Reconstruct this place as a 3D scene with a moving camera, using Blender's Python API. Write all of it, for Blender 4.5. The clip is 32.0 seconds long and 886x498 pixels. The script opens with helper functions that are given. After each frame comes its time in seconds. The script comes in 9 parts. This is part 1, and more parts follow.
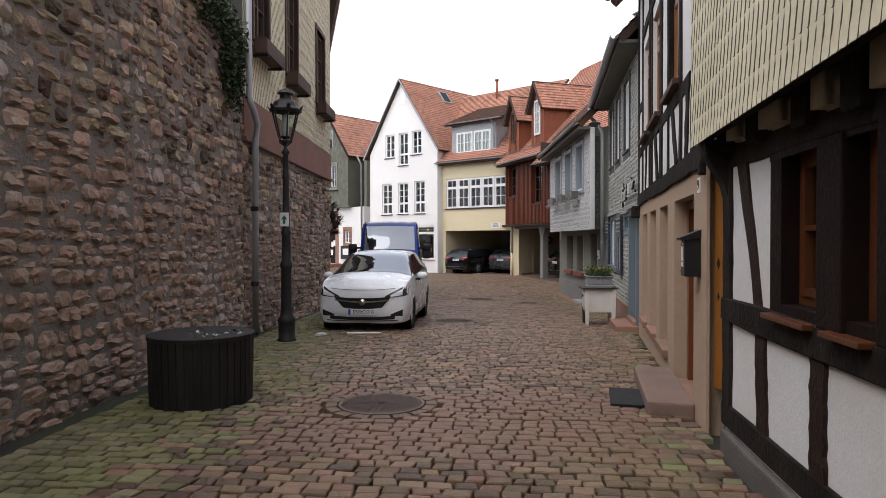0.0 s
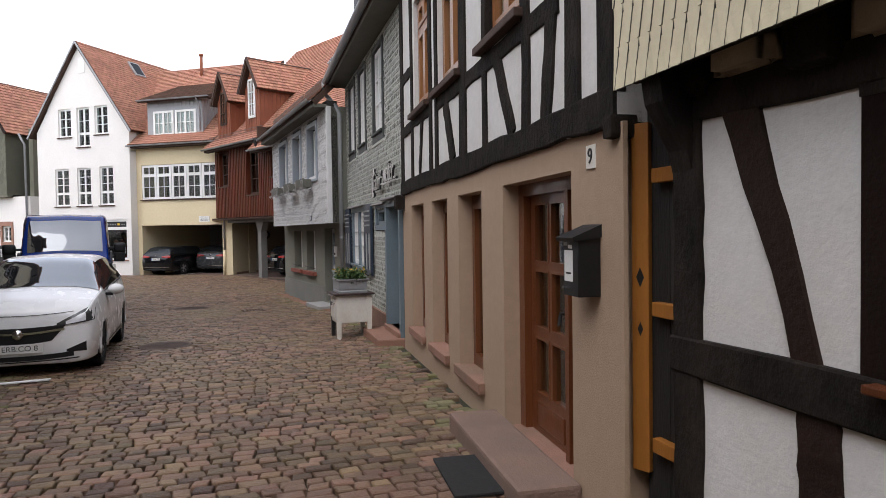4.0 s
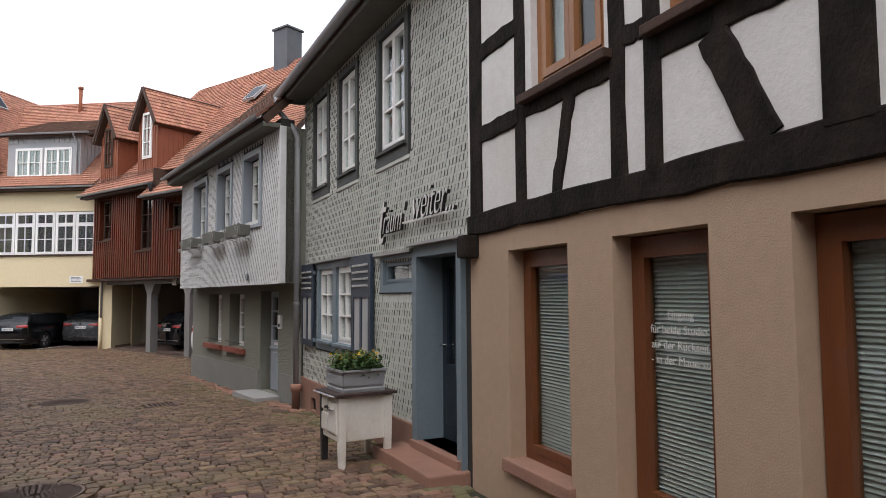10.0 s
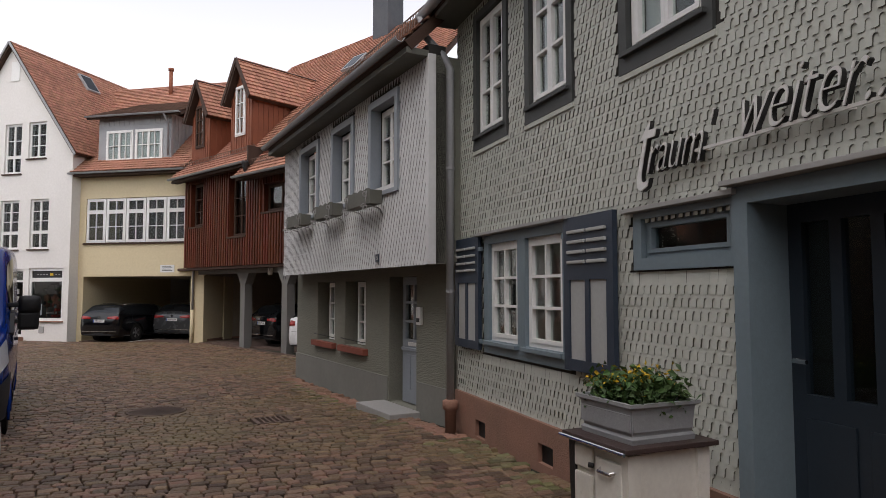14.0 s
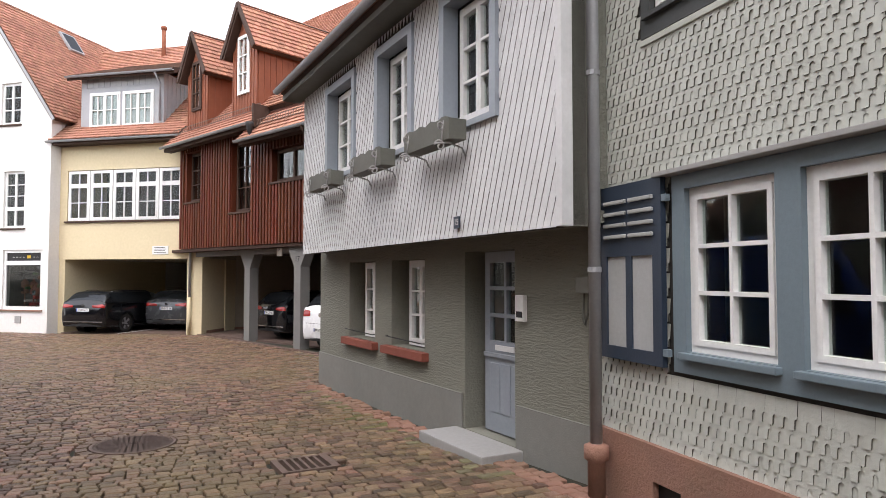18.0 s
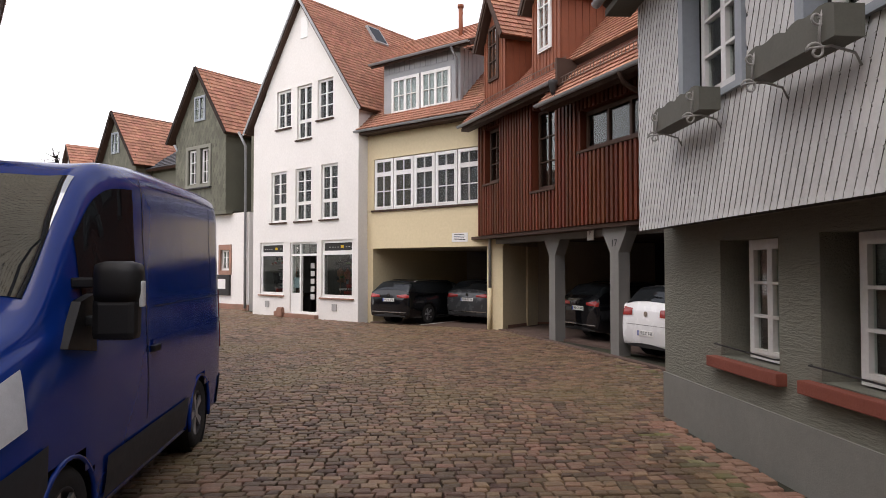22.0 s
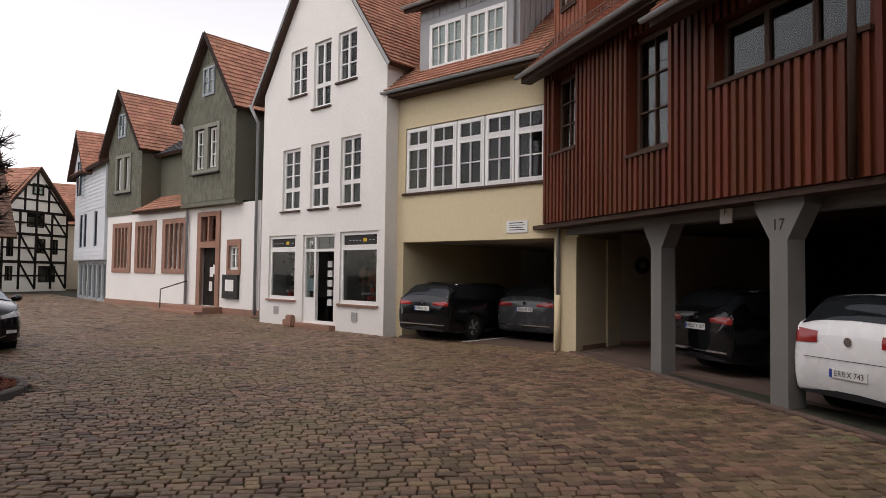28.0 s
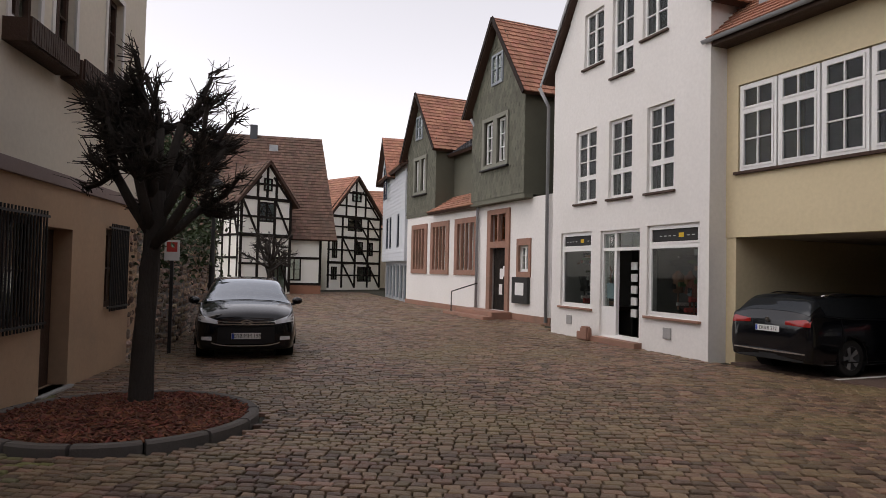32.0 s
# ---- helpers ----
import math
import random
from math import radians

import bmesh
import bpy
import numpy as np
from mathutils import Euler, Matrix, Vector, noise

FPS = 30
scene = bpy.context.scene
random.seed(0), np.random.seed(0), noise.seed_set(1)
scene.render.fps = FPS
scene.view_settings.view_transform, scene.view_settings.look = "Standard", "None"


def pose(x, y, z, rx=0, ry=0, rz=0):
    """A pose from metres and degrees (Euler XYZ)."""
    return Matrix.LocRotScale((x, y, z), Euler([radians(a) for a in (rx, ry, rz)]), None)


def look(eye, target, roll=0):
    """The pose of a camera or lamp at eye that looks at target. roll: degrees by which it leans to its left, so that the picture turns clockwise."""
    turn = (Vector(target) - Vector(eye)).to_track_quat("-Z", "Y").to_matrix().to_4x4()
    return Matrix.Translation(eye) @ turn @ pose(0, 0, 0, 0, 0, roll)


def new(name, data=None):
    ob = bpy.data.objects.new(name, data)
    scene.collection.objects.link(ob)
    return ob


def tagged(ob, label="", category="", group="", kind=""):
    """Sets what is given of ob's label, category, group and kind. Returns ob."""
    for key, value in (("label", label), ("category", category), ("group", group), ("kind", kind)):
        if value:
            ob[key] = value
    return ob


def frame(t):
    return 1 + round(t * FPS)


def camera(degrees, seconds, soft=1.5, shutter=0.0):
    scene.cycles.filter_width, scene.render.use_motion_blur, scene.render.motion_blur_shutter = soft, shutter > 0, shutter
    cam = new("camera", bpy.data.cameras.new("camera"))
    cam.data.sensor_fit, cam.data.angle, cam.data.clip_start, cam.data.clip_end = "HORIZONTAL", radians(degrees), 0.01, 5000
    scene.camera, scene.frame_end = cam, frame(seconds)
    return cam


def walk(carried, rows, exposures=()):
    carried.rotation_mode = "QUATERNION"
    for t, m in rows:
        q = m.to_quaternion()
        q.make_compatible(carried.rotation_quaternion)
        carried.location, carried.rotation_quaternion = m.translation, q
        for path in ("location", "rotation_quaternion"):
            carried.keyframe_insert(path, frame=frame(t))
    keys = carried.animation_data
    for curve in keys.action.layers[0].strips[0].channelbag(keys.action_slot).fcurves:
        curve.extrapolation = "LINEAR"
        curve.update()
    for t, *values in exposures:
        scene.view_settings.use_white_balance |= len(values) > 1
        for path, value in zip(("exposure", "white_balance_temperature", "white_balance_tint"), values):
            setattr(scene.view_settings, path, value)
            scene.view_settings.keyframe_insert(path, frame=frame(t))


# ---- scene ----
cam = camera(67.4, 32.0, 0.8)
PATH = [
    (0, (-0.407, -0.426, 1.718), (-0.648, 1.559, 1.687), -0.1),
    (0.5, (-0.451, -0.343, 1.692), (-0.5, 1.656, 1.651), -0.2),
    (1, (-0.491, -0.007, 1.723), (-0.368, 1.989, 1.672), -0.5),
    (1.5, (-0.581, 0.307, 1.696), (-0.319, 2.29, 1.646), -0.3),
    (2, (-0.64, 0.652, 1.705), (-0.348, 2.63, 1.657), -0.2),
    (2.5, (-0.638, 1.064, 1.729), (-0.268, 3.029, 1.672), -0.5),
    (3, (-0.763, 1.389, 1.744), (-0.223, 3.314, 1.689), -0.4),
    (3.5, (-0.793, 1.771, 1.779), (-0.202, 3.681, 1.722), -0.7),
    (5.5, (-1.132, 3.051, 1.716), (-0.39, 4.908, 1.669), -0.1),
    (6, (-1.16, 3.375, 1.705), (-0.356, 5.205, 1.662), -0.0),
    (6.5, (-1.209, 3.688, 1.723), (-0.346, 5.492, 1.688), 0.1),
    (7, (-1.211, 4.062, 1.728), (-0.305, 5.845, 1.705), 0.0),
    (7.5, (-1.254, 4.449, 1.716), (-0.333, 6.225, 1.738), 0.1),
    (8, (-1.384, 4.823, 1.682), (-0.436, 6.583, 1.747), 0.1),
    (8.5, (-1.443, 5.258, 1.716), (-0.479, 7.009, 1.794), -0.0),
    (9, (-1.544, 5.669, 1.718), (-0.578, 7.417, 1.822), 0.0),
    (9.5, (-1.579, 6.033, 1.723), (-0.614, 7.78, 1.856), -0.1),
    (10, (-1.463, 6.482, 1.747), (-0.529, 8.245, 1.885), -0.4),
    (10.5, (-1.498, 6.92, 1.718), (-0.717, 8.756, 1.857), -0.3),
    (11, (-1.592, 7.284, 1.674), (-0.864, 9.141, 1.817), -0.1),
    (11.5, (-1.574, 7.735, 1.687), (-0.852, 9.595, 1.826), -0.1),
    (12, (-1.624, 8.169, 1.669), (-0.904, 10.03, 1.804), -0.1),
    (12.5, (-1.616, 8.598, 1.641), (-0.895, 10.458, 1.774), -0.1),
    (13, (-1.601, 9.028, 1.674), (-0.877, 10.887, 1.807), -0.1),
    (13.5, (-1.597, 9.448, 1.662), (-0.871, 11.306, 1.795), -0.1),
    (14, (-1.557, 9.933, 1.622), (-0.822, 11.788, 1.748), -0.0),
    (14.5, (-1.531, 10.413, 1.626), (-0.791, 12.268, 1.744), -0.0),
    (16.5, (-1.398, 12.11, 1.601), (-0.651, 13.962, 1.709), 0.0),
    (17, (-1.403, 12.54, 1.6), (-0.655, 14.392, 1.695), -0.0),
    (17.5, (-1.394, 12.957, 1.57), (-0.655, 14.813, 1.661), -0.0),
    (18, (-1.411, 13.378, 1.556), (-0.673, 15.235, 1.642), -0.0),
    (18.5, (-1.382, 13.824, 1.566), (-0.647, 15.683, 1.632), -0.0),
    (19, (-1.366, 14.234, 1.536), (-0.642, 16.097, 1.598), -0.1),
    (19.5, (-1.288, 14.654, 1.525), (-0.589, 16.527, 1.585), -0.1),
    (20, (-1.171, 15.1, 1.557), (-0.619, 17.021, 1.611), -0.2),
    (20.5, (-1.18, 15.556, 1.542), (-0.793, 17.517, 1.594), -0.1),
    (21, (-1.21, 15.996, 1.527), (-0.992, 17.984, 1.581), 0.0),
    (21.5, (-1.243, 16.486, 1.536), (-1.193, 18.485, 1.591), 0.1),
    (22, (-1.299, 16.892, 1.517), (-1.417, 18.888, 1.574), 0.0),
    (22.5, (-1.311, 17.277, 1.467), (-1.574, 19.258, 1.526), 0.3),
    (23, (-1.316, 17.73, 1.491), (-1.614, 19.707, 1.547), 0.4),
    (23.5, (-1.364, 18.206, 1.486), (-1.663, 20.182, 1.543), 0.3),
    (24, (-1.424, 18.623, 1.442), (-1.718, 20.6, 1.5), 0.4),
    (24.5, (-1.476, 19.069, 1.476), (-1.765, 21.047, 1.534), 0.4),
    (26.5, (-1.776, 20.845, 1.328), (-2.042, 22.826, 1.399), 0.6),
    (27, (-1.758, 21.233, 1.322), (-2.013, 23.215, 1.395), 0.7),
    (27.5, (-1.778, 21.651, 1.306), (-2.026, 23.634, 1.38), 0.8),
    (28, (-1.818, 22.102, 1.321), (-2.063, 24.085, 1.398), 0.8),
    (28.5, (-1.78, 22.592, 1.336), (-2.031, 24.575, 1.413), 0.7),
    (29, (-1.868, 22.967, 1.33), (-2.16, 24.944, 1.406), 0.8),
    (29.5, (-1.971, 23.313, 1.325), (-2.334, 25.279, 1.403), 0.9),
    (30, (-2.055, 23.813, 1.387), (-2.524, 25.756, 1.46), 0.8),
    (30.5, (-2.293, 24.304, 1.377), (-2.923, 26.201, 1.446), 1.0),
    (31, (-2.55, 24.676, 1.36), (-3.338, 26.513, 1.43), 1.1),
    (31.5, (-2.763, 25.064, 1.378), (-3.703, 26.828, 1.446), 1.3),
    (32, (-2.975, 25.409, 1.374), (-4.041, 27.1, 1.439), 1.3),
]
walk(cam, [(t, look(eye, target, roll)) for t, eye, target, roll in PATH],
     [(0, 1.5, 6450, 14), (3, 1.37, 6450, 14), (6, 2.05, 6550, 14), (8.5, 2.25, 6550, 14), (10, 1.5, 6600, 14), (11, 0.98, 6650, 14), (13, 0.88, 6800, 15), (17, 1.85, 6650, 15),
      (20, 2.2, 6650, 16), (21.5, 1.72, 6800, 17), (23, 0.85, 7050, 17), (25, 0.83, 7050, 17), (28, 0.85, 7000, 17), (32, 0.65, 6950, 17)])

# ---- light ----
world = bpy.data.worlds.new("overcast")
scene.world = world
world.use_nodes = True
wn, wl = world.node_tree.nodes, world.node_tree.links
sky = wn.new("ShaderNodeTexSky")
sky.sky_type, sky.sun_disc = "NISHITA", False
sky.sun_elevation, sky.sun_rotation = radians(60), radians(222)
sky.air_density, sky.dust_density, sky.ozone_density = 1.0, 1.2, 1.0
grey = wn.new("ShaderNodeHueSaturation")
grey.inputs["Saturation"].default_value = 0.25
wl.new(sky.outputs[0], grey.inputs["Color"])
wl.new(grey.outputs[0], wn["Background"].inputs["Color"])
wn["Background"].inputs["Strength"].default_value = 0.15
sun_data = bpy.data.lights.new("sun", "SUN")
sun_data.energy, sun_data.angle, sun_data.color = 0.3, radians(45), (1.0, 0.97, 0.93)
sun = new("sun", sun_data)
sun.matrix_world = look((0, 0, 30), (0 - 8 * math.sin(radians(222)), 0 - 8 * math.cos(radians(222)), 30 - 13.9))


# ---- materials ----
def material(name, base, rough=0.7, second=None, scale=3.0, amount=0.5, bump=0.2, bump_scale=40.0, metal=0.0, island=0.0, obj=0.0, spec=0.4,
             stretch=(1, 1, 1), stain=None, stain_scale=0.6, stain_amount=0.3, coat=0.0, fine=0.12):
    """A principled surface with colour variation at two scales, optional stains, per-piece variation and fine relief."""
    m = bpy.data.materials.new(name)
    m.use_nodes = True
    n, l = m.node_tree.nodes, m.node_tree.links
    p = n["Principled BSDF"]
    p.inputs["Roughness"].default_value, p.inputs["Metallic"].default_value = rough, metal
    p.inputs["Specular IOR Level"].default_value = spec
    p.inputs["Coat Weight"].default_value = coat
    tc, mp = n.new("ShaderNodeTexCoord"), n.new("ShaderNodeMapping")
    mp.inputs["Scale"].default_value = stretch
    geo = n.new("ShaderNodeNewGeometry")
    l.new(geo.outputs["Position"] if island or obj else tc.outputs["Object"], mp.inputs["Vector"])

    def noise_of(s, detail=6, r=0.6):
        t = n.new("ShaderNodeTexNoise")
        t.inputs["Scale"].default_value, t.inputs["Detail"].default_value, t.inputs["Roughness"].default_value = s, detail, r
        l.new(mp.outputs[0], t.inputs["Vector"])
        return t.outputs["Fac"]

    def ramp(fac, lo, hi):
        r = n.new("ShaderNodeMapRange")
        r.inputs["From Min"].default_value, r.inputs["From Max"].default_value = lo, hi
        l.new(fac, r.inputs["Value"])
        return r.outputs[0]

    def mix(fac, a, b, mode="MIX"):
        x = n.new("ShaderNodeMix")
        x.data_type, x.blend_type = "RGBA", mode
        for sock, v in ((x.inputs[0], fac), (x.inputs[6], a), (x.inputs[7], b)):
            if isinstance(v, (int, float)):
                sock.default_value = v
            elif isinstance(v, tuple):
                sock.default_value = (*v[:3], 1)
            else:
                l.new(v, sock)
        return x.outputs[2]

    def times(fac, k):
        x = n.new("ShaderNodeMath")
        x.operation = "MULTIPLY"
        x.inputs[1].default_value = k
        l.new(fac, x.inputs[0])
        return x.outputs[0]

    second = second or tuple(c * 0.72 for c in base)
    col = mix(times(ramp(noise_of(scale), 0.35, 0.68), amount), base, second)
    col = mix(times(ramp(noise_of(scale * 14, 8), 0.3, 0.75), fine * 2), col, tuple(c * 0.55 for c in base))
    if island or obj:
        src = geo.outputs["Random Per Island"] if island else n.new("ShaderNodeObjectInfo").outputs["Random"]
        hsv = n.new("ShaderNodeHueSaturation")
        l.new(col, hsv.inputs["Color"])
        r = n.new("ShaderNodeMapRange")
        k = island or obj
        r.inputs["To Min"].default_value, r.inputs["To Max"].default_value = 1 - k, 1 + k * 0.8
        l.new(src, r.inputs["Value"])
        l.new(r.outputs[0], hsv.inputs["Value"])
        h = n.new("ShaderNodeMapRange")
        h.inputs["To Min"].default_value, h.inputs["To Max"].default_value = 0.5 - 0.03 * k, 0.5 + 0.04 * k
        fr = n.new("ShaderNodeMath")
        fr.operation = "FRACT"
        l.new(times(src, 7.31), fr.inputs[0])
        l.new(fr.outputs[0], h.inputs["Value"])
        l.new(h.outputs[0], hsv.inputs["Hue"])
        col = hsv.outputs[0]
    if stain:
        col = mix(times(ramp(noise_of(stain_scale, 7, 0.7), 0.48, 0.66), stain_amount), col, stain)
    l.new(col, p.inputs["Base Color"])
    if bump:
        b = n.new("ShaderNodeBump")
        b.inputs["Strength"].default_value, b.inputs["Distance"].default_value = bump, 0.02
        l.new(noise_of(bump_scale, 6), b.inputs["Height"])
        l.new(b.outputs[0], p.inputs["Normal"])
    rr = n.new("ShaderNodeMapRange")
    rr.inputs["To Min"].default_value, rr.inputs["To Max"].default_value = max(rough - 0.1, 0.02), min(rough + 0.12, 1)
    l.new(noise_of(scale * 3), rr.inputs["Value"])
    l.new(rr.outputs[0], p.inputs["Roughness"])
    return m


def glass_material(name, tint=(0.85, 0.9, 0.88), gloss=1.0):
    m = bpy.data.materials.new(name)
    m.use_nodes = True
    n, l = m.node_tree.nodes, m.node_tree.links
    n.remove(n["Principled BSDF"])
    t, g, x, fr = n.new("ShaderNodeBsdfTransparent"), n.new("ShaderNodeBsdfGlossy"), n.new("ShaderNodeMixShader"), n.new("ShaderNodeLayerWeight")
    t.inputs[0].default_value = (*tint, 1)
    g.inputs["Roughness"].default_value = 0.02
    g.inputs[0].default_value = (gloss, gloss, gloss, 1)
    fr.inputs["Blend"].default_value = 0.5
    pw, mr = n.new("ShaderNodeMath"), n.new("ShaderNodeMapRange")
    pw.operation, pw.inputs[1].default_value = "POWER", 4.5
    mr.inputs["To Min"].default_value, mr.inputs["To Max"].default_value = 0.03, 0.9
    l.new(fr.outputs["Facing"], pw.inputs[0])
    l.new(pw.outputs[0], mr.inputs["Value"])
    l.new(mr.outputs[0], x.inputs[0])
    l.new(t.outputs[0], x.inputs[1])
    l.new(g.outputs[0], x.inputs[2])
    l.new(x.outputs[0], n["Material Output"].inputs["Surface"])
    return m


def screen_material(name, base=(0.012, 0.014, 0.016), sheen=0.04, power=4.0):
    """Tinted car glass: dark behind, with a strong sheen at a slant."""
    m = bpy.data.materials.new(name)
    m.use_nodes = True
    n, l = m.node_tree.nodes, m.node_tree.links
    n.remove(n["Principled BSDF"])
    d, g, x, fr = n.new("ShaderNodeBsdfDiffuse"), n.new("ShaderNodeBsdfGlossy"), n.new("ShaderNodeMixShader"), n.new("ShaderNodeLayerWeight")
    d.inputs[0].default_value = (*base, 1)
    g.inputs["Roughness"].default_value = 0.02
    g.inputs[0].default_value = (0.9, 0.95, 1.0, 1)
    fr.inputs["Blend"].default_value = 0.5
    pw, mr = n.new("ShaderNodeMath"), n.new("ShaderNodeMapRange")
    pw.operation, pw.inputs[1].default_value = "POWER", power
    mr.inputs["To Min"].default_value, mr.inputs["To Max"].default_value = sheen, 0.9
    l.new(fr.outputs["Facing"], pw.inputs[0])
    l.new(pw.outputs[0], mr.inputs["Value"])
    l.new(mr.outputs[0], x.inputs[0])
    l.new(d.outputs[0], x.inputs[1])
    l.new(g.outputs[0], x.inputs[2])
    l.new(x.outputs[0], n["Material Output"].inputs["Surface"])
    return m


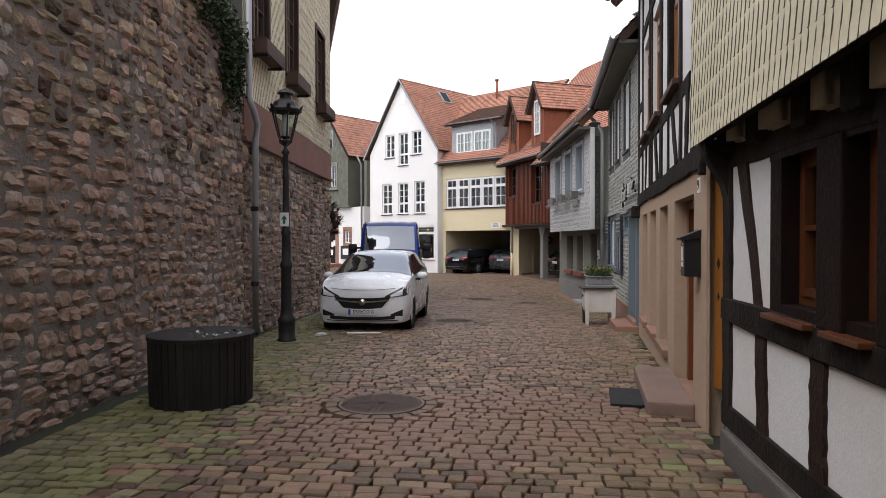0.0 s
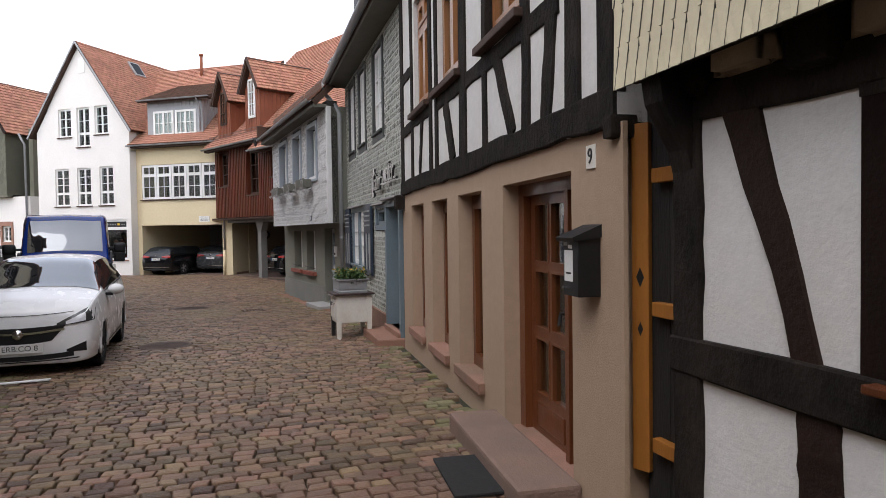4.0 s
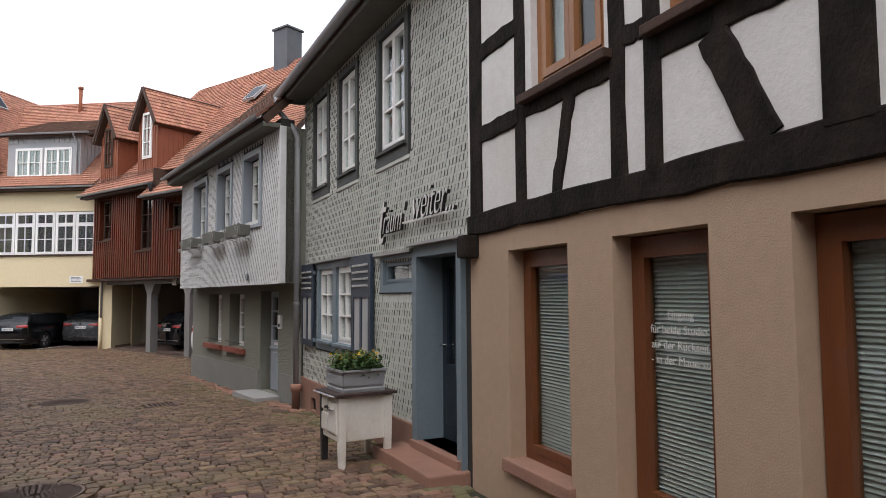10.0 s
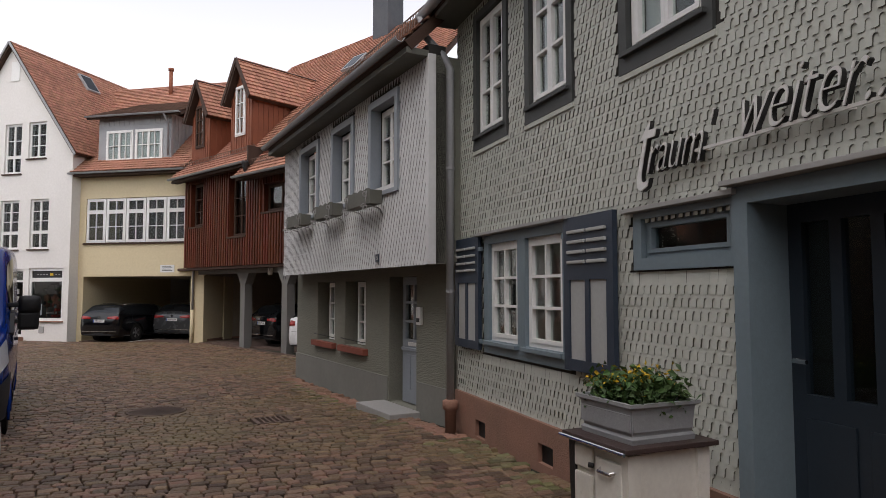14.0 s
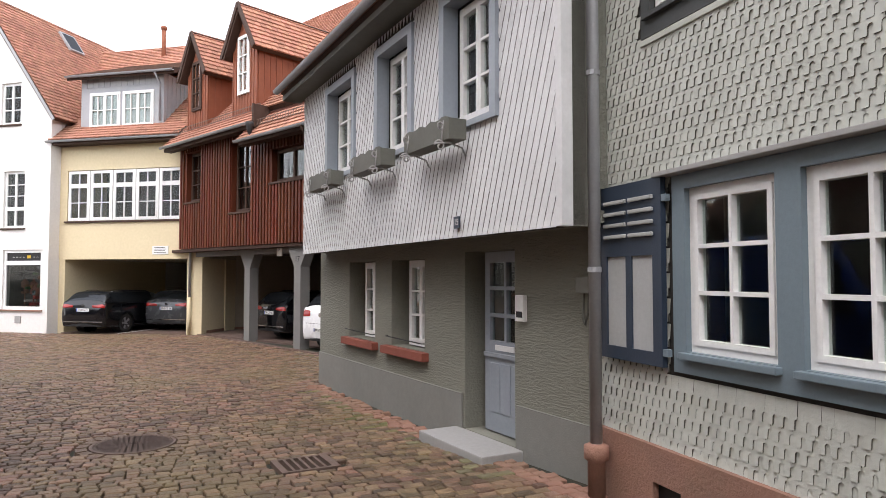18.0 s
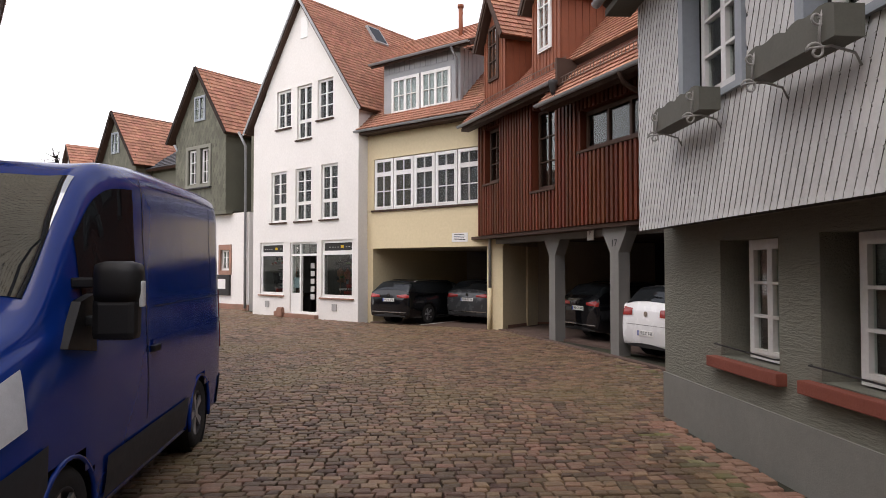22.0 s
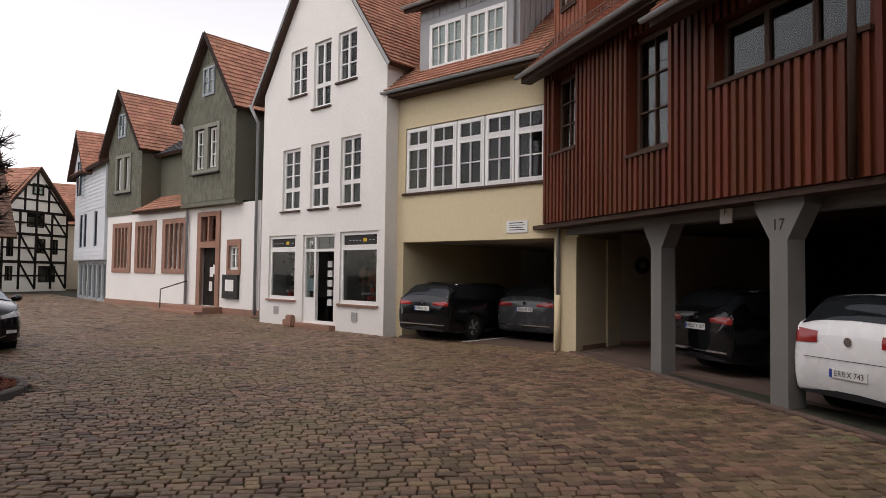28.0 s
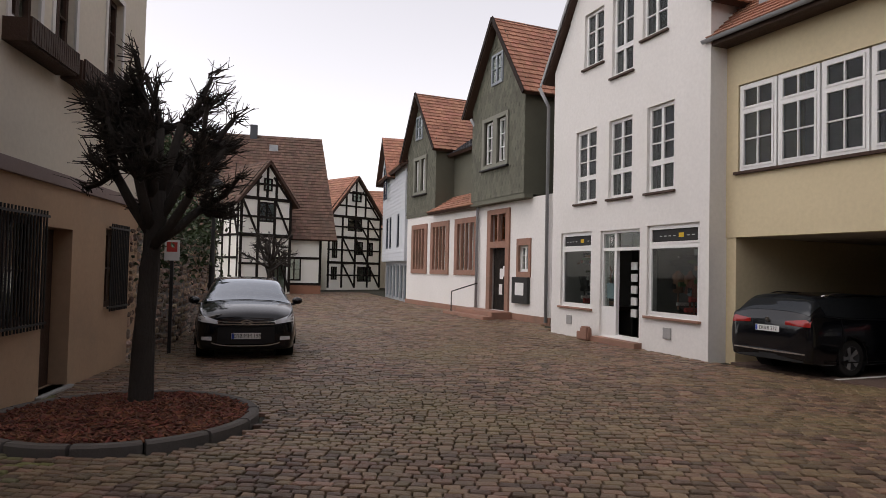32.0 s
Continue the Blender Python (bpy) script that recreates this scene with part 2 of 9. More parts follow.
GLASS = glass_material("window_glass")
# Glass colours lowered to dim the mirrored sky and the rooms behind.
DIM_GLASS = glass_material("dimmed_window_glass", (0.65, 0.68, 0.67), 0.6)
M = dict(
    earth=material("joint_earth", (0.026, 0.024, 0.017), 0.95, (0.04, 0.046, 0.02), 1.5, 0.6, 0.6, 60),
    cobble=material("cobble", (0.212, 0.125, 0.078), 0.45, (0.145, 0.104, 0.078), 3.0, 0.7, 0.8, 60, island=0.6, fine=0.32, stain=(0.175, 0.14, 0.062), stain_scale=0.35, stain_amount=0.6),
    moss_cobble=material("mossy_cobble", (0.18, 0.155, 0.10), 0.85, (0.15, 0.15, 0.05), 1.3, 0.8, 0.6, 50, island=0.35, stain=(0.14, 0.14, 0.04), stain_scale=0.9, stain_amount=0.75),
    sandstone=material("red_sandstone", (0.32, 0.172, 0.122), 0.85, (0.23, 0.13, 0.10), 2.5, 0.6, 0.5, 45, stain=(0.12, 0.11, 0.07), stain_amount=0.4),
    rubble=material("rubble_stone", (0.36, 0.27, 0.205), 0.95, (0.48, 0.255, 0.15), 0.9, 0.7, 1.0, 22, island=0.7, stain=(0.44, 0.415, 0.39), stain_scale=0.9, stain_amount=0.75, fine=0.45, spec=0.12),
    kerb_grey=material("dark_kerb_stone", (0.12, 0.105, 0.095), 0.9, (0.085, 0.075, 0.068), 2.5, 0.6, 0.5, 45),
    mortar=material("old_mortar", (0.27, 0.235, 0.21), 0.95, (0.15, 0.128, 0.115), 3.0, 0.8, 1.0, 26, fine=0.4),
    white_plaster=material("white_plaster", (0.76, 0.74, 0.71), 0.9, (0.70, 0.68, 0.645), 0.8, 0.5, 0.15, 70, stain=(0.62, 0.60, 0.56), stain_amount=0.25),
    cream_plaster=material("cream_plaster", (0.72, 0.66, 0.55), 0.9, (0.66, 0.60, 0.49), 0.9, 0.5, 0.2, 60),
    yellow_plaster=material("yellow_plaster", (0.66, 0.565, 0.37), 0.9, (0.60, 0.51, 0.33), 0.8, 0.5, 0.15, 60),
    tan_plaster=material("tan_plaster", (0.41, 0.295, 0.205), 0.9, (0.36, 0.255, 0.18), 1.0, 0.5, 0.22, 80, stain=(0.33, 0.24, 0.17), stain_amount=0.35),
    lime_plaster=material("cream_limewash", (0.86, 0.84, 0.77), 0.92, (0.82, 0.79, 0.70), 1.0, 0.5, 0.25, 45, fine=0.06),
    infill=material("infill_plaster", (0.68, 0.67, 0.65), 0.92, (0.60, 0.575, 0.54), 1.2, 0.6, 0.25, 45, stain=(0.55, 0.52, 0.47), stain_amount=0.3),
    grey_plaster=material("grey_plaster", (0.23, 0.23, 0.19), 0.9, (0.19, 0.19, 0.16), 1.2, 0.5, 1.0, 35, stretch=(0.25, 1, 1.3)),
    grey_plinth=material("grey_plinth", (0.225, 0.225, 0.205), 0.9, None, 1.0, 0.4, 0.2, 50),
    brown_plaster=material("brown_plaster", (0.48, 0.325, 0.21), 0.9, (0.40, 0.265, 0.175), 1.0, 0.6, 0.2, 60, stain=(0.24, 0.2, 0.16), stain_amount=0.3),
    oak=material("black_timber", (0.011, 0.009, 0.008), 0.85, (0.045, 0.035, 0.028), 5.0, 0.6, 0.9, 30, stretch=(1, 1, 0.6), spec=0.12),
    brown_timber=material("brown_timber", (0.055, 0.027, 0.016), 0.7, (0.05, 0.025, 0.016), 3.0, 0.6, 0.5, 30),
    orange_wood=material("varnished_wood", (0.30, 0.125, 0.04), 0.4, (0.21, 0.08, 0.026), 4.0, 0.6, 0.2, 60, stretch=(2, 2, 0.3), coat=0.2),
    door_wood=material("door_wood", (0.15, 0.047, 0.016), 0.32, (0.11, 0.036, 0.013), 4.0, 0.6, 0.15, 60, stretch=(2, 2, 0.3), coat=0.25),
    board=material("orange_board", (0.33, 0.13, 0.022), 0.5, (0.24, 0.085, 0.014), 4.0, 0.6, 0.2, 50, stretch=(2, 2, 0.25)),
    clad=material("red_brown_cladding", (0.118, 0.028, 0.012), 0.5, (0.075, 0.018, 0.009), 2.0, 0.6, 0.25, 50, stretch=(2, 2, 0.3), obj=0.3, spec=0.22),
    clad_dorm=material("dormer_cladding", (0.24, 0.075, 0.035), 0.6, (0.17, 0.05, 0.026), 2.0, 0.6, 0.25, 50),
    clad_grey=material("grey_boards", (0.36, 0.37, 0.38), 0.75, (0.29, 0.30, 0.31), 2.0, 0.6, 0.2, 50),
    shingle_grey=material("grey_green_shingle", (0.49, 0.505, 0.455), 0.75, (0.42, 0.435, 0.39), 1.5, 0.5, 0.15, 50, island=0.05),
    shingle_pale=material("pale_grey_shingle", (0.68, 0.685, 0.68), 0.75, (0.50, 0.505, 0.50), 1.5, 0.5, 0.15, 50, island=0.07),
    shingle_cream=material("cream_shingle", (0.66, 0.60, 0.42), 0.8, (0.55, 0.50, 0.35), 1.5, 0.5, 0.2, 50, island=0.08),
    shingle_green=material("green_slate", (0.135, 0.135, 0.10), 0.8, (0.10, 0.10, 0.076), 1.5, 0.5, 0.3, 50, island=0.22),
    shingle_white=material("white_blue_shingle", (0.62, 0.65, 0.68), 0.8, None, 1.5, 0.3, 0.2, 50, island=0.06),
    slate=material("dark_slate", (0.055, 0.06, 0.07), 0.6, (0.08, 0.085, 0.09), 2.0, 0.6, 0.3, 40, island=0.2),
    tile=material("clay_tile", (0.42, 0.20, 0.135), 0.85, (0.33, 0.155, 0.105), 1.2, 0.6, 0.4, 45, island=0.22, stain=(0.16, 0.09, 0.06), stain_scale=0.5, stain_amount=0.45),
    tile_old=material("weathered_clay_tile", (0.36, 0.22, 0.165), 0.85, (0.28, 0.165, 0.12), 1.2, 0.6, 0.4, 45, island=0.25, stain=(0.15, 0.10, 0.075), stain_scale=0.5, stain_amount=0.45),
    tile_dark=material("old_brown_tile", (0.15, 0.085, 0.062), 0.85, (0.10, 0.065, 0.052), 1.2, 0.6, 0.4, 45, island=0.28, stain=(0.08, 0.07, 0.05), stain_amount=0.4),
    white_paint=material("white_paint", (0.78, 0.78, 0.76), 0.4, (0.72, 0.72, 0.70), 2.0, 0.3, 0.05, 60),
    blue_grey=material("blue_grey_paint", (0.165, 0.215, 0.245), 0.5, (0.14, 0.185, 0.215), 2.0, 0.4, 0.08, 60),
    light_blue_grey=material("light_blue_grey_paint", (0.30, 0.335, 0.37), 0.5, None, 2.0, 0.3, 0.08, 60),
    dark_trim=material("dark_grey_trim", (0.06, 0.064, 0.062), 0.6, (0.045, 0.048, 0.047), 2.0, 0.5, 0.1, 60),
    navy=material("navy_paint", (0.028, 0.042, 0.065), 0.45, (0.02, 0.03, 0.05), 2.0, 0.4, 0.08, 60),
    petrol=material("dark_blue_door", (0.02, 0.03, 0.042), 0.4, None, 2.0, 0.4, 0.08, 60),
    shutter_panel=material("shutter_panel", (0.40, 0.41, 0.40), 0.6, None, 2.0, 0.3, 0.08, 60),
    zinc=material("zinc_sheet", (0.36, 0.37, 0.38), 0.5, (0.27, 0.28, 0.29), 3.0, 0.6, 0.1, 40, metal=0.25),
    grey_paint=material("grey_box_paint", (0.13, 0.13, 0.11), 0.7, None, 3.0, 0.5, 0.1, 40),
    iron=material("black_iron", (0.025, 0.025, 0.026), 0.5, (0.045, 0.04, 0.037), 5.0, 0.5, 0.15, 60, metal=0.3),
    rust_iron=material("cast_iron_cover", (0.15, 0.10, 0.078), 0.6, (0.10, 0.075, 0.062), 5.0, 0.6, 0.2, 60),
    black=material("black_plastic", (0.008, 0.008, 0.009), 0.5, None, 5.0, 0.3, 0.05, 60),
    rubber=material("rubber", (0.018, 0.018, 0.018), 0.85, None, 5.0, 0.4, 0.2, 60),
    enamel=material("white_enamel", (0.74, 0.72, 0.66), 0.3, (0.62, 0.58, 0.50), 2.0, 0.5, 0.03, 30, stain=(0.3, 0.18, 0.1), stain_scale=2.0, stain_amount=0.12),
    concrete=material("concrete", (0.33, 0.325, 0.315), 0.9, (0.35, 0.345, 0.33), 1.5, 0.5, 0.2, 50),
    underlay=material("dark_underlay", (0.035, 0.033, 0.03), 0.9),
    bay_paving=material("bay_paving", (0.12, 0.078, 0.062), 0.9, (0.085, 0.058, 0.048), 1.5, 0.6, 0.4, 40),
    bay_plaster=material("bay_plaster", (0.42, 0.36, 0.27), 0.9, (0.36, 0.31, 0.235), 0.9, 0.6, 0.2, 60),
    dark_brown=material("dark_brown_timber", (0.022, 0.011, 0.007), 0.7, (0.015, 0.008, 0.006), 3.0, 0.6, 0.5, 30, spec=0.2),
    # dark edge colour that stands in for the shadow lines between shingles
    shingle_edge_shade=material("shingle_edge_shade", (0.11, 0.105, 0.09), 0.95, spec=0.1),
    # cove plaster and window wood darkened in colour for the shade under the jetty
    cove_plaster=material("shaded_cove_plaster", (0.34, 0.29, 0.22), 0.9, (0.26, 0.22, 0.165), 2.0, 0.6, 0.3, 40),
    shaded_wood=material("shaded_wood", (0.013, 0.006, 0.0045), 0.75, (0.009, 0.005, 0.004), 3.0, 0.6, 0.5, 30, spec=0.12),
    red_band=material("red_stone_band", (0.25, 0.125, 0.092), 0.85, (0.18, 0.10, 0.08), 1.6, 0.6, 0.4, 45, stain=(0.1, 0.08, 0.06), stain_amount=0.35),
    post_grey=material("grey_post_paint", (0.195, 0.19, 0.18), 0.8, (0.155, 0.15, 0.143), 2.0, 0.5, 0.2, 50),
    # varnished wood, its colour lowered for the jetty's shade
    shaded_varnish=material("shaded_varnish", (0.10, 0.032, 0.011), 0.4, (0.07, 0.022, 0.009), 4.0, 0.6, 0.15, 60, stretch=(2, 2, 0.3), spec=0.25),
    worn_step=material("worn_step_stone", (0.22, 0.145, 0.112), 0.85, (0.16, 0.115, 0.095), 2.5, 0.6, 0.5, 45, stain=(0.11, 0.09, 0.07), stain_amount=0.4),
    # dimness of the rooms behind glass, put into the colour
    room_shade=material("room_shade", (0.06, 0.055, 0.05), 0.95),
    curtain=material("net_curtain", (0.65, 0.65, 0.63), 0.9, (0.5, 0.5, 0.49), 6.0, 0.6, 0.1, 40, stretch=(8, 8, 0.2)),
    blind=material("blind", (0.58, 0.57, 0.56), 0.6, None, 3.0, 0.4, 0.05, 40),
    chrome=material("chrome", (0.7, 0.7, 0.7), 0.15, None, 3.0, 0.2, 0.0, 40, metal=1.0),
    mulch=material("bark_mulch", (0.17, 0.055, 0.032), 0.95, (0.08, 0.032, 0.022), 6.0, 0.7, 0.3, 40, island=0.5),
    bark=material("tree_bark", (0.030, 0.024, 0.020), 0.95, (0.055, 0.047, 0.04), 5.0, 0.6, 1.0, 30, stretch=(1, 1, 0.4)),
    ivy=material("ivy_leaf", (0.035, 0.06, 0.018), 0.55, (0.025, 0.045, 0.015), 5.0, 0.5, 0.1, 40, island=0.4),
    leaf=material("pansy_leaf", (0.05, 0.10, 0.025), 0.6, None, 5.0, 0.5, 0.1, 40, island=0.4),
    yellow_flower=material("yellow_flower", (0.55, 0.36, 0.02), 0.7, None, 5.0, 0.4, 0.0, 40, island=0.3),
    white_flower=material("white_flower", (0.7, 0.68, 0.7), 0.7, None, 5.0, 0.4, 0.0, 40),
    soil=material("soil", (0.04, 0.03, 0.022), 0.95),
    paper=material("paper", (0.75, 0.75, 0.73), 0.8, None, 5.0, 0.2, 0.0, 40),
    ink=material("ink", (0.02, 0.02, 0.02), 0.7),
    red=material("red_paint", (0.5, 0.05, 0.04), 0.5),
    brick=material("chimney_brick", (0.25, 0.09, 0.05), 0.9, None, 5.0, 0.5, 0.3, 40),
    inner=material("inner_wall", (0.5, 0.45, 0.36), 0.9),
    car_pane=screen_material("dark_pane", power=6.5),
    windscreen=screen_material("windscreen_glass", (0.02, 0.023, 0.026), 0.2, 2.4),
    red_sill=material("red_painted_sill", (0.26, 0.075, 0.05), 0.8, None, 3, 0.5, 0.2),
    black_wood=material("blackened_wood", (0.008, 0.007, 0.007), 0.7, (0.035, 0.03, 0.027), 4.0, 0.6, 0.4, 40, stretch=(2, 2, 0.3)),
    stove_top=material("stove_top", (0.045, 0.03, 0.027), 0.5, (0.08, 0.05, 0.045), 5.0, 0.6, 0.1),
    mauve=material("mauve_band", (0.30, 0.235, 0.22), 0.85, (0.24, 0.18, 0.165), 1.5, 0.5, 0.2),
    lamp_glass=material("milky_lamp_glass", (0.55, 0.56, 0.56), 0.35, None, 4, 0.4, 0.05),
    terracotta=material("terracotta_plaster", (0.34, 0.16, 0.10), 0.9),
)


# ---- building blocks ----
def mesh_of(name, bm, mat, smooth=False):
    me = bpy.data.meshes.new(name)
    bm.to_mesh(me)
    bm.free()
    me.materials.append(M[mat] if isinstance(mat, str) else mat)
    if smooth:
        me.polygons.foreach_set("use_smooth", [True] * len(me.polygons))
    return me


def part(name, bm, mat, parent, label="", smooth=False, kind=""):
    """Links a bmesh as one mesh object under a thing or a part."""
    ob = new(name, mesh_of(name, bm, mat, smooth))
    ob.parent = parent
    return tagged(ob, label=label, kind=kind)


def thing(name, m=None, label="", category="", group="", kind=""):
    ob = new(name)
    ob.empty_display_size = 0.2
    if m is not None:
        ob.matrix_world = m
    return tagged(ob, label, category, group, kind)


def box(bm, x0, x1, y0, y1, z0, z1, bev=0.0):
    vs = [bm.verts.new((x, y, z)) for x in (x0, x1) for y in (y0, y1) for z in (z0, z1)]
    fs = [bm.faces.new([vs[i] for i in q]) for q in ((0, 1, 3, 2), (4, 6, 7, 5), (0, 4, 5, 1), (2, 3, 7, 6), (0, 2, 6, 4), (1, 5, 7, 3))]
    if bev:
        bmesh.ops.bevel(bm, geom=list({e for f in fs for e in f.edges}), offset=bev, segments=2, affect="EDGES", profile=0.6)
    return vs


def box_bm(x0, x1, y0, y1, z0, z1, bev=0.0):
    bm = bmesh.new()
    box(bm, x0, x1, y0, y1, z0, z1, bev)
    return bm


def beam(bm, p, q, w, d, bev=0.0, up=(0, 1, 0)):
    """A squared bar from p to q, w wide across and d deep along up."""
    p, q, up = Vector(p), Vector(q), Vector(up)
    ax = (q - p).normalized()
    side = ax.cross(up).normalized()
    up = side.cross(ax).normalized()
    vs = [bm.verts.new(c + side * (sx * w / 2) + up * (sy * d / 2)) for c in (p, q) for sx, sy in ((-1, -1), (1, -1), (1, 1), (-1, 1))]
    fs = [bm.faces.new([vs[i] for i in f]) for f in ((0, 1, 2, 3), (7, 6, 5, 4), (0, 4, 5, 1), (1, 5, 6, 2), (2, 6, 7, 3), (3, 7, 4, 0))]
    if bev:
        bmesh.ops.bevel(bm, geom=list({e for f in fs for e in f.edges}), offset=bev, segments=1, affect="EDGES")
    return vs


def crooked(bm, p, q, w, d, r, steps=8, jitter=0.009):
    """One hewn timber from p to q in the facade plane, its edges wandering a little."""
    p, q = Vector(p), Vector(q)
    ax = (q - p).normalized()
    side = ax.cross(Vector((0, 1, 0))).normalized()
    rings = []
    for k in range(steps + 1):
        c = p.lerp(q, k / steps)
        a, b = w / 2 + r.uniform(-jitter, jitter), w / 2 + r.uniform(-jitter, jitter)
        f = d / 2 + r.uniform(-0.004, 0.004)
        rings.append([bm.verts.new(c - side * a + Vector((0, y, 0))) for y in (-d / 2, f - 0.008)] + [bm.verts.new(c + side * x + Vector((0, f, 0))) for x in (-a + 0.01, b - 0.01)] + [bm.verts.new(c + side * b + Vector((0, y, 0))) for y in (f - 0.008, -d / 2)])
    for m, n in zip(rings, rings[1:]):
        for k in range(6):
            bm.faces.new((m[k], m[(k + 1) % 6], n[(k + 1) % 6], n[k]))
    bm.faces.new(rings[0])
    bm.faces.new(rings[-1][::-1])
    bmesh.ops.recalc_face_normals(bm, faces=bm.faces)


def prism(bm, pts, v0, v1):
    """A polygon of (u, z) points, extruded from v0 to v1."""
    a = [bm.verts.new((u, v0, z)) for u, z in pts]
    b = [bm.verts.new((u, v1, z)) for u, z in pts]
    bm.faces.new(a)
    bm.faces.new(b[::-1])
    for i in range(len(pts)):
        j = (i + 1) % len(pts)
        bm.faces.new((a[i], b[i], b[j], a[j]))
    bmesh.ops.recalc_face_normals(bm, faces=bm.faces)


def tube(bm, pts, radii, n=8, cap=True):
    """A round tube through points."""
    pts = [Vector(p) for p in pts]
    if not isinstance(radii, (list, tuple)):
        radii = [radii] * len(pts)
    rings = []
    ref = Vector((0.13, 0.31, 0.94))
    for i, p in enumerate(pts):
        ax = (pts[min(i + 1, len(pts) - 1)] - pts[max(i - 1, 0)]).normalized()
        r = ref if abs(ax.dot(ref)) < 0.95 else Vector((1, 0, 0))
        s = ax.cross(r).normalized()
        t = ax.cross(s)
        rings.append([bm.verts.new(p + (s * math.cos(2 * math.pi * k / n) + t * math.sin(2 * math.pi * k / n)) * radii[i]) for k in range(n)])
    for a, b in zip(rings, rings[1:]):
        for k in range(n):
            bm.faces.new((a[k], a[(k + 1) % n], b[(k + 1) % n], b[k]))
    if cap:
        bm.faces.new(rings[0][::-1])
        bm.faces.new(rings[-1])


def lathe(bm, prof, n=24, centre=(0, 0)):
    """A turned body from (radius, z) points."""
    rings = []
    for r, z in prof:
        rings.append([bm.verts.new((centre[0] + r * math.cos(2 * math.pi * k / n), centre[1] + r * math.sin(2 * math.pi * k / n), z)) for k in range(n)])
    for a, b in zip(rings, rings[1:]):
        for k in range(n):
            bm.faces.new((a[k], a[(k + 1) % n], b[(k + 1) % n], b[k]))
    bm.faces.new(rings[0][::-1])
    bm.faces.new(rings[-1])


def raw(name, verts, faces, mat, parent, kind="", smooth=False, label=""):
    me = bpy.data.meshes.new(name)
    me.from_pydata(verts, [], faces)
    me.materials.append(M[mat] if isinstance(mat, str) else mat)
    if smooth:
        me.polygons.foreach_set("use_smooth", [True] * len(me.polygons))
    ob = new(name, me)
    ob.parent = parent
    return tagged(ob, kind=kind, label=label)


def front(a, b):
    """The frame of a facade: x runs along it from a to b, y out to the street, z up."""
    return pose(a[0], a[1], 0, 0, 0, math.degrees(math.atan2(b[1] - a[1], b[0] - a[0])))


def wall_bm(u0, u1, z0, z1, v0, v1, holes=(), top=None):
    """A wall slab with openings cut through it. top(u): an upper edge other than z1."""
    us = sorted({u0, u1, *[h[0] for h in holes], *[h[1] for h in holes]})
    zs = sorted({z0, z1, *[h[2] for h in holes], *[h[3] for h in holes]})
    us, zs = [u for u in us if u0 <= u <= u1], [z for z in zs if z0 <= z <= z1]
    solid = {}
    for i in range(len(us) - 1):
        for j in range(len(zs) - 1):
            cu, cz = (us[i] + us[i + 1]) / 2, (zs[j] + zs[j + 1]) / 2
            solid[i, j] = not any(h[0] < cu < h[1] and h[2] < cz < h[3] for h in holes)
    bm = bmesh.new()
    cache = {}

    def vert(i, v, j):
        if (i, v, j) not in cache:
            z = zs[j] if not (top and j == len(zs) - 1) else top(us[i])
            cache[i, v, j] = bm.verts.new((us[i], v, z))
        return cache[i, v, j]

    for (i, j), s in solid.items():
        if not s:
            continue
        bm.faces.new((vert(i, v1, j), vert(i, v1, j + 1), vert(i + 1, v1, j + 1), vert(i + 1, v1, j)))
        bm.faces.new((vert(i, v0, j), vert(i + 1, v0, j), vert(i + 1, v0, j + 1), vert(i, v0, j + 1)))
        for di, dj, q in ((-1, 0, ((i, v0, j), (i, v0, j + 1), (i, v1, j + 1), (i, v1, j))), (1, 0, ((i + 1, v1, j), (i + 1, v1, j + 1), (i + 1, v0, j + 1), (i + 1, v0, j))),
                          (0, -1, ((i, v0, j), (i, v1, j), (i + 1, v1, j), (i + 1, v0, j))), (0, 1, ((i, v1, j + 1), (i, v0, j + 1), (i + 1, v0, j + 1), (i + 1, v1, j + 1)))):
            if not solid.get((i + di, j + dj), False):
                bm.faces.new([vert(*k) for k in q])
    return bm


